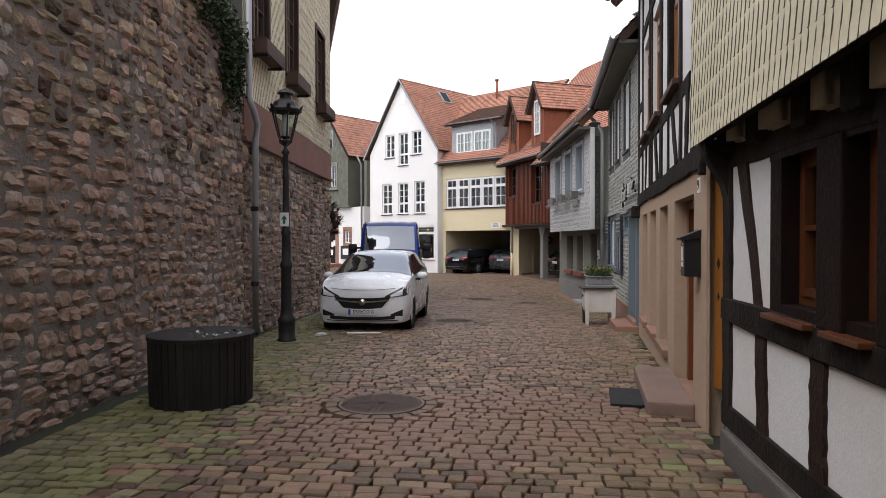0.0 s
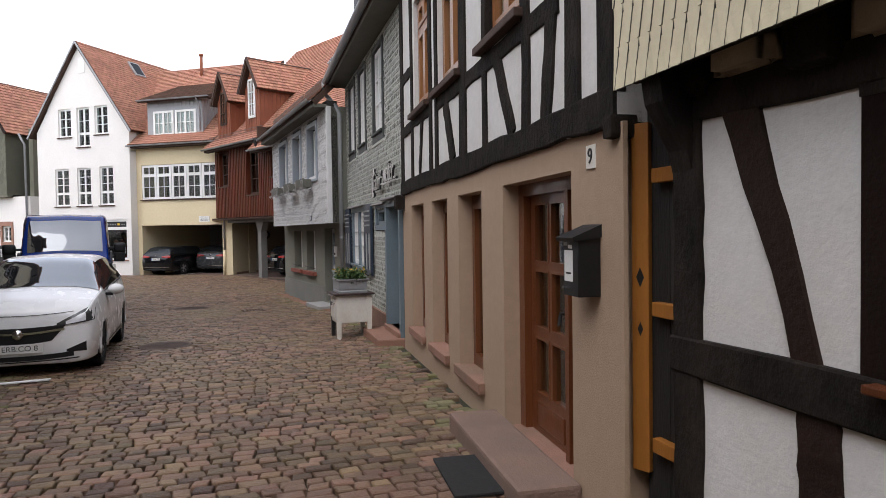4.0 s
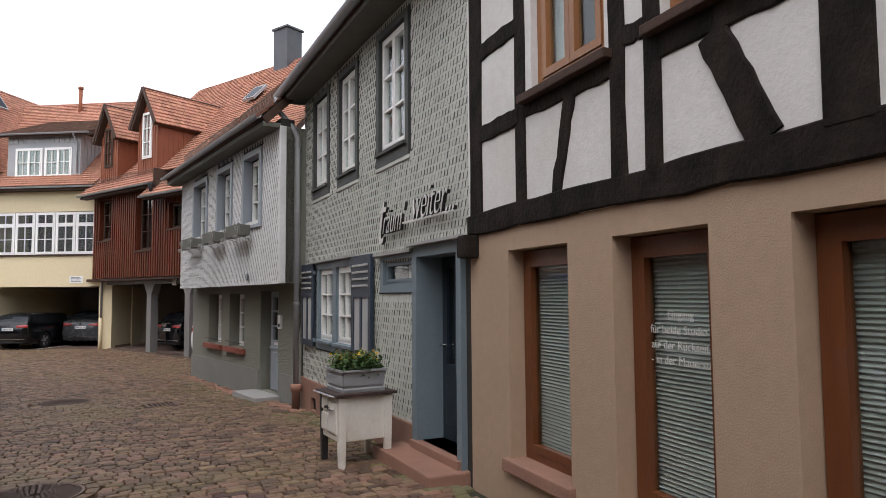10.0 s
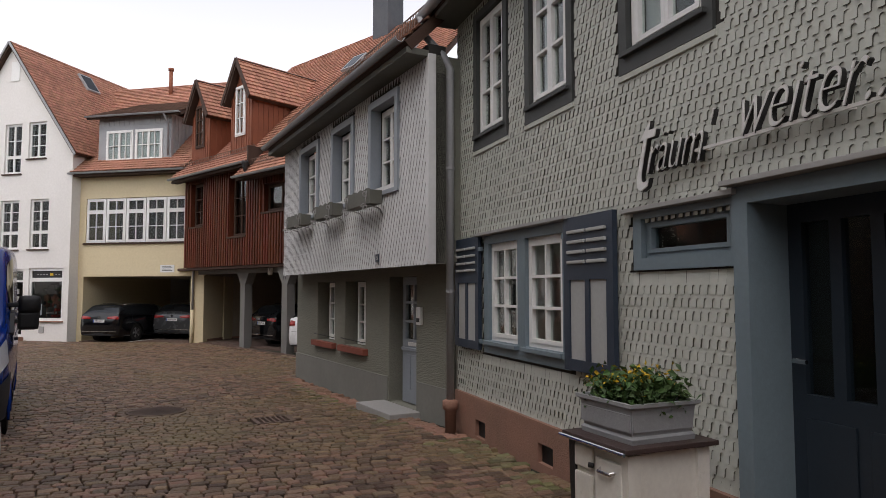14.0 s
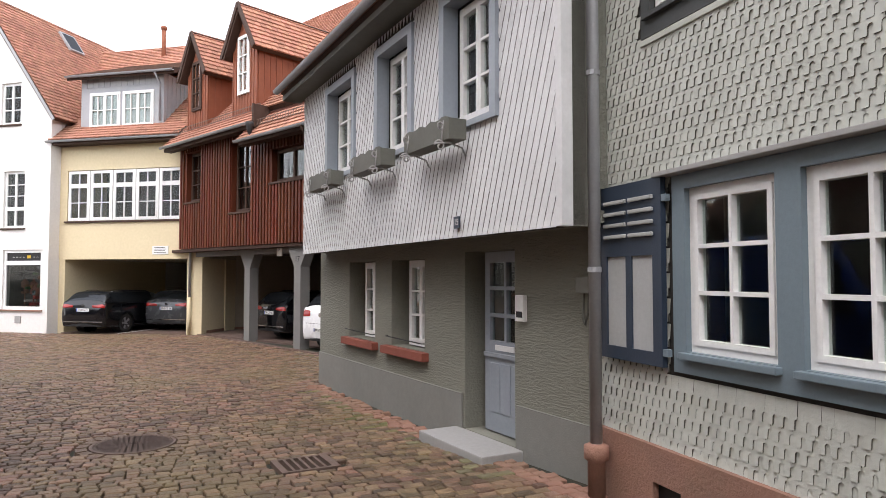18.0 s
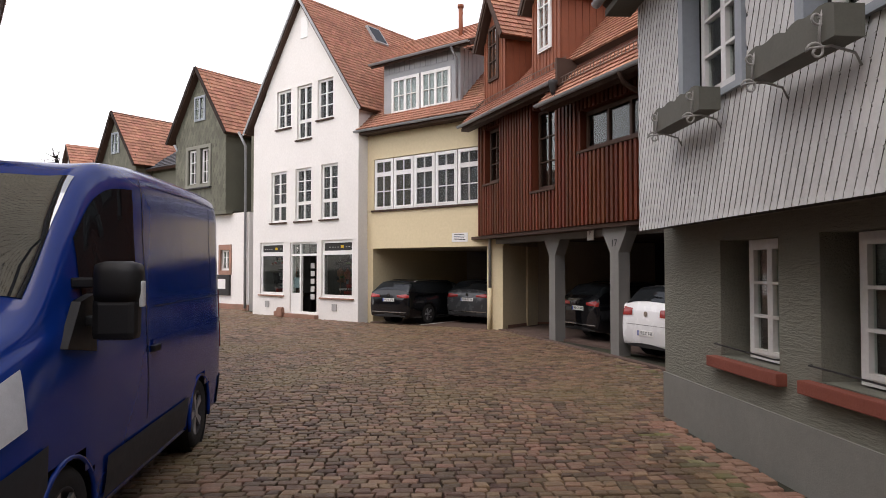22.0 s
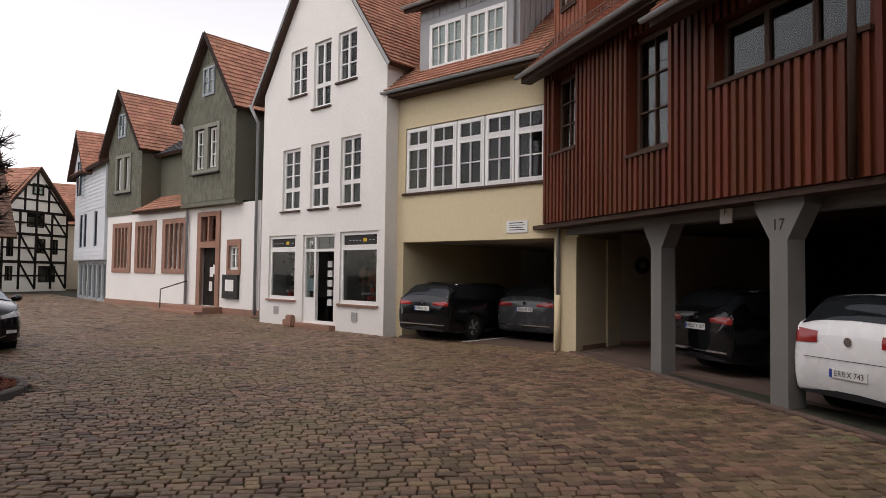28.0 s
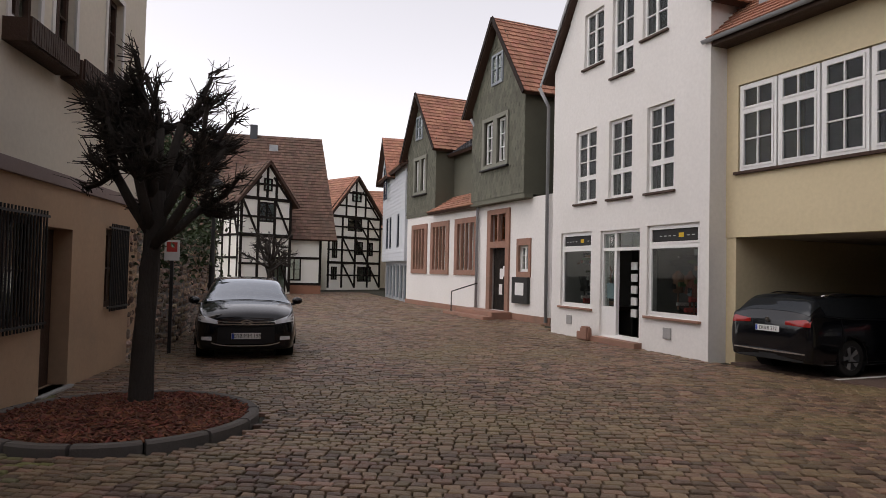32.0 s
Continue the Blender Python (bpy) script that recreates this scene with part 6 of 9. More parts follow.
def rubble(parent, u0, u1, z0, z1, seed, near=None, count=150):
    """Rough stones laid in broken courses, each with its own crooked outline and bulging face."""
    r = random.Random(seed)
    verts, faces, made, z = [], [], 0, z0
    while z < z1 - 0.04:
        h = r.uniform(0.1, 0.23)
        h = min(h, z1 - z)
        u = u0 + r.uniform(-0.1, 0)
        while u < u1:
            w = r.uniform(0.12, 0.38) * (0.65 + h * 2.0)
            a, b = max(u, u0), min(u + w, u1)
            if b - a > 0.05:
                split = h > 0.17 and r.random() < 0.6
                cut = r.uniform(0.3, 0.7)
                for lo, hi in ([(z, z + h * cut), (z + h * cut, z + h)] if split else [(z, z + h)]):
                    g = 0.006
                    cu, cz = (a + b) / 2, (lo + hi) / 2 + 0.05 * math.sin(1.3 * a + seed) + r.uniform(-0.02, 0.02)
                    ring = []
                    hw, hh = (b - a) / 2 - g * r.uniform(0.5, 2.0), (hi - lo) / 2 - g * r.uniform(0.3, 1.6)
                    for k in range(10):
                        t = 2 * math.pi * (k + 0.5) / 10
                        q = r.uniform(0.92, 1.1)
                        sq = 1 / max(abs(math.cos(t)), abs(math.sin(t))) ** 0.72
                        ring.append((hw * math.cos(t) * sq * q, hh * math.sin(t) * sq * q))
                    d = r.uniform(-0.004, 0.04)
                    tilt = (r.uniform(-0.12, 0.12), r.uniform(-0.2, 0.2))
                    sv = [(x * 1.02, -0.06, y * 1.02) for x, y in ring]
                    sv += [(x, d * 0.45 + tilt[0] * x + tilt[1] * y - 0.02, y) for x, y in ring]
                    sv += [(x * 0.72 + r.uniform(-0.012, 0.012), d + tilt[0] * x + tilt[1] * y + r.uniform(-0.012, 0.014), y * 0.72 + r.uniform(-0.01, 0.01)) for x, y in ring]
                    sv.append((0, d + r.uniform(-0.005, 0.02), 0))
                    sf = []
                    for k in range(10):
                        k2 = (k + 1) % 10
                        sf += [(k, 10 + k, 10 + k2, k2), (10 + k, 20 + k, 20 + k2, 10 + k2), (20 + k, 30, 20 + k2)]
                    if near and made < count and near[0] < cu < near[1] and near[2] < cz < near[3]:
                        ob = raw("stone", sv, sf, "rubble", parent)
                        ob.location = (cu, -0.02, cz)
                        made += 1
                    else:
                        c = len(verts)
                        verts += [(x + cu, y - 0.02, q + cz) for x, y, q in sv]
                        faces += [tuple(i + c for i in f) for f in sf]
            u += w
        z += h
    raw("stonework", verts, faces, "rubble", parent, kind="stuff")


# pollarded tree, ivy, street lamps
def street_lamp(x, y, label, z_top=4.1):
    g = ground_z(y)
    ob = thing("street_lamp", pose(x, y, g), label, "street lamp", "street lamps")
    h = z_top - g
    bm = bmesh.new()
    lathe(bm, [(0.155, 0), (0.155, 0.03), (0.13, 0.06), (0.135, 0.3), (0.15, 0.34), (0.11, 0.4), (0.088, 0.5), (0.083, 1.15), (0.1, 1.2), (0.1, 1.25), (0.075, 1.3), (0.07, 1.7), (0.085, 1.75), (0.06, 1.8), (0.05, 2.6), (0.062, 2.64), (0.045, 2.7), (0.042, 3.0), (0.07, 3.04), (0.03, 3.1), (0.03, h - 0.86)], 16)
    part("post", bm, "iron", ob, smooth=True)
    b0 = h - 0.86
    bm = bmesh.new()
    lathe(bm, [(0.03, b0), (0.1, b0 + 0.04), (0.1, b0 + 0.06), (0.03, b0 + 0.08), (0.1, b0 + 0.12)], 8)
    part("cradle", bm, "iron", ob)
    bm = bmesh.new()
    lathe(bm, [(0.115, b0 + 0.13), (0.215, b0 + 0.52)], 6)
    part("lantern_glass", bm, GLASS, ob).visible_shadow = False
    bm = bmesh.new()
    lathe(bm, [(0.02, b0 + 0.12), (0.055, b0 + 0.16), (0.06, b0 + 0.34), (0.05, b0 + 0.36), (0.055, b0 + 0.46), (0.02, b0 + 0.48)], 12)
    part("burner", bm, "lamp_glass", ob, smooth=True)
    for k in range(6):
        a = 2 * math.pi * k / 6
        bm = bmesh.new()
        beam(bm, (0.118 * math.cos(a), 0.118 * math.sin(a), b0 + 0.12), (0.222 * math.cos(a), 0.222 * math.sin(a), b0 + 0.53), 0.02, 0.02)
        part("lantern_bar", bm, "iron", ob)
        bm = bmesh.new()
        prism(bm, [(0.2, b0 + 0.52), (0.29, b0 + 0.61), (0.25, b0 + 0.53)], -0.03, 0.03)
        bmesh.ops.rotate(bm, verts=bm.verts, cent=(0, 0, 0), matrix=Matrix.Rotation(a, 3, "Z"))
        part("crest", bm, "iron", ob)
        bm = bmesh.new()
        tube(bm, [(0.03 * math.cos(a), 0.03 * math.sin(a), b0 - 0.02), (0.1 * math.cos(a), 0.1 * math.sin(a), b0 + 0.03), (0.115 * math.cos(a), 0.115 * math.sin(a), b0 + 0.13)], 0.009, 6)
        part("cradle_arm", bm, "iron", ob)
    bm = bmesh.new()
    lathe(bm, [(0.255, b0 + 0.52), (0.265, b0 + 0.55), (0.215, b0 + 0.60), (0.185, b0 + 0.67), (0.13, b0 + 0.71), (0.09, b0 + 0.73), (0.09, b0 + 0.80), (0.135, b0 + 0.81), (0.11, b0 + 0.85), (0.03, b0 + 0.89)], 14)
    part("hood", bm, "iron", ob)
    return ob


lamp1 = street_lamp(-4.21, 9.91, "black cast-iron street lamp with lantern by the stone wall")
bm = bmesh.new()
box(bm, -0.075, 0.075, -0.085, -0.08, 1.85, 2.07, 0.002)
sgn = part("route_sign", bm, "paper", lamp1)
M["sign_green"] = material("sign_green", (0.02, 0.16, 0.09), 0.5)
bm = bmesh.new()
prism(bm, [(-0.05, 1.96), (0.0, 2.03), (0.05, 1.96), (0.02, 1.96), (0.02, 1.89), (-0.02, 1.89), (-0.02, 1.96)], -0.089, -0.086)
part("sign_arrow", bm, "sign_green", sgn)


def pollard(x, y, h, spread, seed, label, twigs=150):
    g = ground_z(y)
    ob = thing("pollarded_tree", pose(x, y, g), label, "tree", "pollarded trees")
    r = random.Random(seed)
    bm = bmesh.new()
    k = h / 5.0
    tube(bm, [(0.0, 0, -0.05), (0.02, 0, 0.15), (0.03, 0.0, 1.0 * k), (0.07, 0.02, 2.0 * k), (0.11, 0.03, 2.7 * k), (0.13, 0.02, 3.1 * k)], [0.24 * k, 0.17 * k, 0.145 * k, 0.14 * k, 0.16 * k, 0.13 * k], 14)
    part("trunk", bm, "bark", ob, smooth=True)
    knobs = []
    for i in range(14):
        a = 2 * math.pi * i / 14 * 3 + r.uniform(-0.3, 0.3)
        level = i / 13
        z0 = (2.3 + 0.7 * level) * k
        reach = spread * (0.62 - 0.45 * level) * r.uniform(0.75, 1.15)
        elbow = Vector((0.1 + reach * math.cos(a), reach * math.sin(a), h * (0.58 + 0.28 * level + r.uniform(-0.03, 0.03))))
        bm = bmesh.new()
        tube(bm, [(0.1, 0.02, z0), Vector((0.1, 0.02, z0)).lerp(elbow, 0.5) + Vector((0, 0, -0.04)), elbow], [0.085 * k, 0.07 * k, 0.06 * k], 8)
        limb = part("limb", bm, "bark", ob, smooth=True)
        for j in range(4):
            b = a + r.uniform(-1.1, 1.1)
            out = spread * r.uniform(0.15, 0.5)
            end = elbow + Vector((out * math.cos(b), out * math.sin(b), h * r.uniform(-0.06, 0.16)))
            bm = bmesh.new()
            tube(bm, [elbow, elbow.lerp(end, 0.5) + Vector((r.uniform(-0.05, 0.05), r.uniform(-0.05, 0.05), -0.03)), end], [0.05 * k, 0.036 * k, 0.034 * k], 6)
            part("branch", bm, "bark", limb, smooth=True)
            knobs += [(end, b), (elbow.lerp(end, 0.6), b), (elbow.lerp(end, 0.2), b)]
    tv, tf = [], []

    def spike(p, d, ln, w):
        s1 = d.cross(Vector((0.3, 0.5, 0.8))).normalized() * w
        s2 = d.cross(s1).normalized() * w
        c = len(tv)
        q = p + d * ln
        tv.extend(tuple(x) for x in (p + s1, p - s1 * 0.5 + s2 * 0.87, p - s1 * 0.5 - s2 * 0.87, q + s1 * 0.5, q - s1 * 0.25 + s2 * 0.43, q - s1 * 0.25 - s2 * 0.43))
        tf.extend(tuple(c + x for x in f) for f in ((0, 1, 4, 3), (1, 2, 5, 4), (2, 0, 3, 5), (3, 4, 5)))

    for n in range(twigs * 4):
        c, a = knobs[n % len(knobs)]
        d = Vector((math.cos(a + r.gauss(0, 0.8)), math.sin(a + r.gauss(0, 0.8)), r.uniform(-0.35, 1.2))).normalized()
        ln = r.uniform(0.08, 0.34) * k
        p = c + Vector((r.uniform(-0.05, 0.05), r.uniform(-0.05, 0.05), r.uniform(-0.06, 0.06)))
        spike(p, d, ln, r.uniform(0.007, 0.016) * k)
        if n % 2:
            spike(p + d * ln * 0.7, (d + Vector((r.gauss(0, 0.6), r.gauss(0, 0.6), r.gauss(0.2, 0.5)))).normalized(), ln * 0.5, 0.006 * k)
    raw("twig_mass", tv, tf, "bark", ob, kind="stuff")
    fine = bmesh.new()
    for n in range(60):
        c, a = knobs[r.randrange(len(knobs))]
        d = Vector((math.cos(a + r.uniform(-1.2, 1.2)), math.sin(a + r.uniform(-1.2, 1.2)), r.uniform(-0.1, 1.2))).normalized()
        ln = r.uniform(0.25, 0.6) * k
        tube(fine, [c, c + d * ln * 0.5 + Vector((0, 0, 0.03)), c + d * ln], [0.006, 0.004, 0.002], 4)
    part("fine_twig_mass", fine, "bark", ob, kind="stuff")
    return ob


pollard(-10.1, 30.15, 4.15, 0.95, 5, "bare pollarded tree in a bark mulch bed", 850)
pollard(-25.0, 46.0, 3.4, 1.3, 9, "small bare pollarded tree before the timber-framed house", 260)

# mulch bed with its kerb ring
bed = thing("tree_bed", pose(-9.75, 29.75, ground_z(29.8)), "round bed of red bark mulch edged with curved kerb stones", "tree bed")
r0 = 1.28
for k in range(14):
    a0, a1 = 2 * math.pi * k / 14 + 0.012, 2 * math.pi * (k + 1) / 14 - 0.012
    bm = bmesh.new()
    ring = []
    for t in np.linspace(a0, a1, 4):
        ring.append([bm.verts.new((rr * math.cos(t), rr * math.sin(t), z)) for rr, z in ((r0, -0.08), (r0, 0.075), (r0 + 0.02, 0.088), (r0 + 0.1, 0.088), (r0 + 0.125, 0.065), (r0 + 0.125, -0.08))])
    for p, q in zip(ring, ring[1:]):
        for j in range(6):
            bm.faces.new((p[j], p[(j + 1) % 6], q[(j + 1) % 6], q[j]))
    bm.faces.new(ring[0][::-1])
    bm.faces.new(ring[-1])
    bmesh.ops.recalc_face_normals(bm, faces=bm.faces)
    part("kerb_stone", bm, "kerb_grey", bed)
rg = random.Random(2)
bm = bmesh.new()
vs = [[bm.verts.new((r0 * q * math.cos(t), r0 * q * math.sin(t), 0.06 + 0.07 * (1 - q) + rg.uniform(-0.01, 0.01))) for t in np.linspace(0, 2 * math.pi, 33)[:-1]] for q in (1.0, 0.7, 0.4, 0.1)]
for p, q in zip(vs, vs[1:]):
    for j in range(32):
        bm.faces.new((p[j], p[(j + 1) % 32], q[(j + 1) % 32], q[j]))
bm.faces.new(vs[-1])
part("mulch_bed", bm, "mulch", bed)
mv, mf = [], []
for k in range(2600):
    a, q = rg.uniform(0, 2 * math.pi), r0 * 0.99 * math.sqrt(rg.random())
    c = Vector((q * math.cos(a), q * math.sin(a), 0.075 + 0.07 * (1 - q / r0)))
    m = Euler((rg.uniform(-0.6, 0.6), rg.uniform(-0.6, 0.6), rg.uniform(0, 6.3))).to_matrix()
    lx, ly, lz = rg.uniform(0.015, 0.05), rg.uniform(0.008, 0.018), 0.006
    b = len(mv)
    mv += [tuple(c + m @ Vector((sx * lx, sy * ly, sz * lz))) for sz in (-1, 1) for sx, sy in ((-1, -1), (1, -1), (1, 1), (-1, 1))]
    mf += [tuple(b + i for i in f) for f in ((4, 5, 6, 7), (0, 4, 7, 3), (1, 2, 6, 5), (0, 1, 5, 4), (3, 7, 6, 2))]
raw("bark_mulch", mv, mf, "mulch", bed, kind="stuff")

# the plastered house by the tree
LB = front((-13.65, 32.15), (-9.9, 27.75))
lb = thing("cream_plastered_house", LB, "cream plastered house with brown base, mauve band and barred windows", "house")
part("base_wall", wall_bm(-0.62, 5.0, -0.6, 2.36, -0.4, 0.0, [(2.26, 3.12, -0.3, 1.82), (3.2, 4.6, 0.6, 1.92), (0.08, 0.98, 0.66, 1.92)]), "brown_plaster", lb)
part("mauve_band", box_bm(-0.64, 5.02, -0.4, 0.05, 2.36, 2.53, 0.01), "mauve", lb)
UP = [(3.5, 4.2, 4.1, 5.6), (2.45, 3.1, 4.1, 5.6), (0.6, 1.28, 4.1, 5.6)]
part("upper_wall", wall_bm(-0.62, 5.0, 2.53, 7.4, -0.4, 0.0, UP), "cream_plaster", lb)
for a, b, lo, hi in UP:
    window(lb, a, b, lo, hi, -0.1, "brown_timber", 2, 3, curtain="sides")
    part("window_surround", wall_bm(a - 0.08, b + 0.08, lo - 0.05, hi + 0.08, -0.02, 0.02, [(a, b, lo, hi)]), "white_plaster", lb)
for a, b in ((1.5, 2.86), (3.0, 4.35)):
    fb = thing("window_box", LB, "brown slatted wooden window box on the cream wall", "flower box", "window boxes")
    for k in range(int((b - a) / 0.06)):
        part("slat", box_bm(a + k * 0.06, a + k * 0.06 + 0.045, 0.26, 0.285, 3.78, 4.05), "brown_timber", fb)
    part("trough", box_bm(a, b, 0.0, 0.26, 3.76, 4.02), "brown_timber", fb)
for a, b, lo, hi in ((3.2, 4.6, 0.6, 1.92), (0.08, 0.98, 0.66, 1.92)):
    wob = window(lb, a, b, lo, hi, -0.12, "brown_timber", 2, 2)
    for k in range(int((b - a) / 0.08)):
        bm = bmesh.new()
        tube(bm, [(a + 0.03 + k * 0.08, 0.07, lo - 0.05), (a + 0.03 + k * 0.08, 0.07, hi + 0.08)], 0.012, 6)
        part("bar", bm, "iron", wob)
    for z in (lo, hi):
        part("bar_rail", box_bm(a - 0.03, b + 0.03, 0.055, 0.085, z, z + 0.03), "iron", wob)
dr2 = part("door", box_bm(2.27, 3.11, -0.3, -0.24, -0.3, 1.81, 0.006), "brown_timber", lb, "plain dark brown door")
part("notice", box_bm(2.95, 3.08, -0.24, -0.235, 1.3, 1.65), "paper", dr2)
part("threshold", box_bm(2.2, 3.2, -0.2, 0.08, -0.45, -0.3, 0.01), "concrete", lb)
part("side_wall", box_bm(-0.62, -0.3, -5, -0.4, -0.6, 7.4), "cream_plaster", lb)
part("side_wall", box_bm(4.7, 5.0, -5, -0.4, -0.6, 7.4), "cream_plaster", lb)
part("back_wall", box_bm(-0.3, 4.7, -5, -4.7, -0.6, 7.4), "cream_plaster", lb)
part("inner_floor", box_bm(-0.3, 4.7, -4.7, -0.4, 2.4, 2.52), "room_shade", lb)
part("inner_floor", box_bm(-0.3, 4.7, -4.7, -0.4, 7.2, 7.4), "room_shade", lb)
part("partition", box_bm(-0.3, 4.7, -1.9, -1.8, -0.6, 7.2), "room_shade", lb)
tiles(lb, (-0.9, 0.5, 7.3), (5.2, 0.5, 7.3), (-0.9, -2.6, 9.5), (5.2, -2.6, 9.5), "tile_dark")
gv1 = thing("garden_wall", front((-19.3, 38.6), (-13.75, 32.3)), "low rubble stone wall overgrown with ivy", "wall", kind="structure")
part("core", box_bm(0, 8.4, -0.5, -0.022, -0.6, 2.0), "mortar", gv1)
lamp2 = street_lamp(-17.1, 36.7, "black cast-iron street lamp beside the ivy wall", 3.75)


def leaves(parent, pts, n, spread, mat, size=0.05, seed=1, name="foliage", down=0.0):
    """Many small folded leaves scattered round points."""
    r = random.Random(seed)
    verts, faces = [], []
    for k in range(n):
        c = Vector(pts[r.randrange(len(pts))]) + Vector((r.gauss(0, spread[0]), r.gauss(0, spread[1]), r.gauss(0, spread[2]) - abs(r.gauss(0, 1)) * down))
        m = Euler((r.uniform(-1.2, 1.2), r.uniform(-1.2, 1.2), r.uniform(0, 6.3))).to_matrix()
        s = size * r.uniform(0.6, 1.4)
        b = len(verts)
        verts += [tuple(c + m @ Vector(p) * s) for p in ((0, -1, 0), (0.6, -0.2, 0.2), (0, 1.1, -0.1), (-0.6, -0.2, 0.2), (0, 0.1, 0))]
        faces += [(b, b + 1, b + 4), (b + 1, b + 2, b + 4), (b + 2, b + 3, b + 4), (b + 3, b, b + 4)]
    return raw(name, verts, faces, mat, parent, kind="stuff")


ivy1 = thing("ivy", front((-5.1, 10.3), (-4.45, 6.1)), "dark ivy hanging from the top of the stone wall", "ivy")
leaves(ivy1, [(u, 0.07, z) for u, z in ((0.5, 5.0), (0.9, 4.9), (1.2, 5.1), (0.7, 4.6), (1.0, 4.4), (0.8, 4.2), (1.6, 5.1), (2.2, 5.15))], 2600, (0.22, 0.05, 0.16), "ivy", 0.045, 3, down=0.12)
ivy2 = thing("ivy", front((-19.3, 38.6), (-13.75, 32.3)), "bare ivy and climbers over the low stone wall", "ivy")
leaves(ivy2, [(u, 0.0, z) for u in (1.0, 2.2, 3.4, 4.6, 5.6, 6.6, 7.4) for z in (1.6, 2.1, 2.6)], 2400, (0.45, 0.16, 0.3), "ivy", 0.06, 4)
ev = thing("evergreen_bush", pose(-19.5, 36.7, -0.4), "tall dark evergreen bush behind the ivy wall", "bush")
bm = bmesh.new()
tube(bm, [(0, 0, 0), (0.05, 0.02, 1.8), (0, 0.05, 4.6)], [0.12, 0.09, 0.03], 8)
part("trunk", bm, "bark", ev)
er = random.Random(31)
leaves(ev, [(er.gauss(0, 0.75 - 0.1 * k), er.gauss(0, 0.75 - 0.1 * k), 1.6 + 0.65 * k + er.uniform(-0.3, 0.3)) for k in range(6) for _ in range(7)], 4200, (0.4, 0.4, 0.3), "ivy", 0.085, 12, "crown")
tub = thing("planter_tub", pose(-3.48, 5.62, ground_z(5.7)), "dark round wooden planter tub with a few small flowers", "planter")
bm = bmesh.new()
lathe(bm, [(0.44, -0.02), (0.465, 0.03), (0.475, 0.62), (0.47, 0.63), (0.43, 0.63), (0.43, 0.55)], 40)
part("tub", bm, "black_wood", tub)
for k in range(40):
    a = 2 * math.pi * (k + 0.5) / 40
    bm = bmesh.new()
    beam(bm, (0.463 * math.cos(a), 0.463 * math.sin(a), 0.0), (0.476 * math.cos(a), 0.476 * math.sin(a), 0.62), 0.066, 0.014, up=(math.cos(a), math.sin(a), 0))
    part("stave", bm, "black_wood", tub)
bm = bmesh.new()
lathe(bm, [(0.425, 0.5), (0.44, 0.6), (0.49, 0.605), (0.492, 0.645), (0.475, 0.65), (0.43, 0.65)], 40)
part("rim", bm, "black_wood", tub, smooth=False)
bm = bmesh.new()
lathe(bm, [(0.43, 0.5), (0.42, 0.585), (0.2, 0.6), (0.02, 0.61)], 24)
part("soil", bm, "soil", tub)
leaves(tub, [(0.0, -0.1, 0.62), (0.2, 0.0, 0.62), (-0.2, 0.1, 0.62), (0.15, -0.25, 0.62)], 260, (0.1, 0.08, 0.015), "leaf", 0.025, 8, "foliage")
leaves(tub, [(0.05, -0.15, 0.64), (0.22, -0.1, 0.64), (0.3, 0.05, 0.64)], 50, (0.06, 0.05, 0.012), "white_flower", 0.022, 9, "blossom")

# ---- houses at the far end ----
GN = front((-12.59, 46.74), (-23.3, 54.0))
hg = thing("green_slate_house", GN, "white plastered public building with two green slated gables", "house")
RED = [(10.0, 12.05), (7.4, 9.5), (4.5, 6.74)]
part("wall", wall_bm(-1.0, 12.8, -0.7, 4.05, -0.3, 0.0, [(a + 0.25, b - 0.25, 1.4, 3.45) for a, b in RED] + [(2.0, 3.4, -0.1, 3.65), (0.42, 1.15, 1.4, 2.4)]), "white_plaster", hg)
part("plinth", box_bm(-1.02, 12.82, 0.0, 0.05, -0.7, -0.13, 0.01), "sandstone", hg)
for a, b in RED:
    part("stone_surround", wall_bm(a, b, 1.2, 3.65, -0.05, 0.06, [(a + 0.25 + k * (b - a - 0.5) / 4 + 0.05, a + 0.25 + (k + 1) * (b - a - 0.5) / 4 - 0.05, 1.42, 3.42) for k in range(4)]), "sandstone", hg)
    window(hg, a + 0.26, b - 0.26, 1.41, 3.44, -0.12, "white_paint", 4, 4)
part("stone_surround", wall_bm(1.82, 3.6, -0.1, 3.8, -0.05, 0.07, [(2.1, 3.3, -0.1, 2.3), (2.1, 2.65, 2.55, 3.6), (2.75, 3.3, 2.55, 3.6)]), "sandstone", hg)
dg = part("door", box_bm(2.1, 3.3, -0.2, -0.12, -0.1, 2.3, 0.01), "oak", hg, "dark wooden double door")
for a, lo in ((2.55, 1.1), (2.6, 0.5), (2.3, 1.2)):
    part("notice", box_bm(a, a + 0.25, -0.12, -0.115, lo, lo + 0.4), "paper", dg)
window(hg, 2.1, 3.3, 2.55, 3.6, -0.12, "door_wood", 2, 2, 2)
part("stone_surround", wall_bm(0.3, 1.27, 1.2, 2.6, -0.03, 0.05, [(0.44, 1.13, 1.4, 2.35)]), "sandstone", hg)
window(hg, 0.44, 1.13, 1.4, 2.35, -0.08, "white_paint", 2, 3)
nb = part("notice_case", box_bm(0.35, 1.45, 0.0, 0.12, 0.25, 1.2, 0.01), "iron", hg)
part("notice", box_bm(0.6, 1.2, 0.12, 0.125, 0.55, 1.0), "paper", nb)
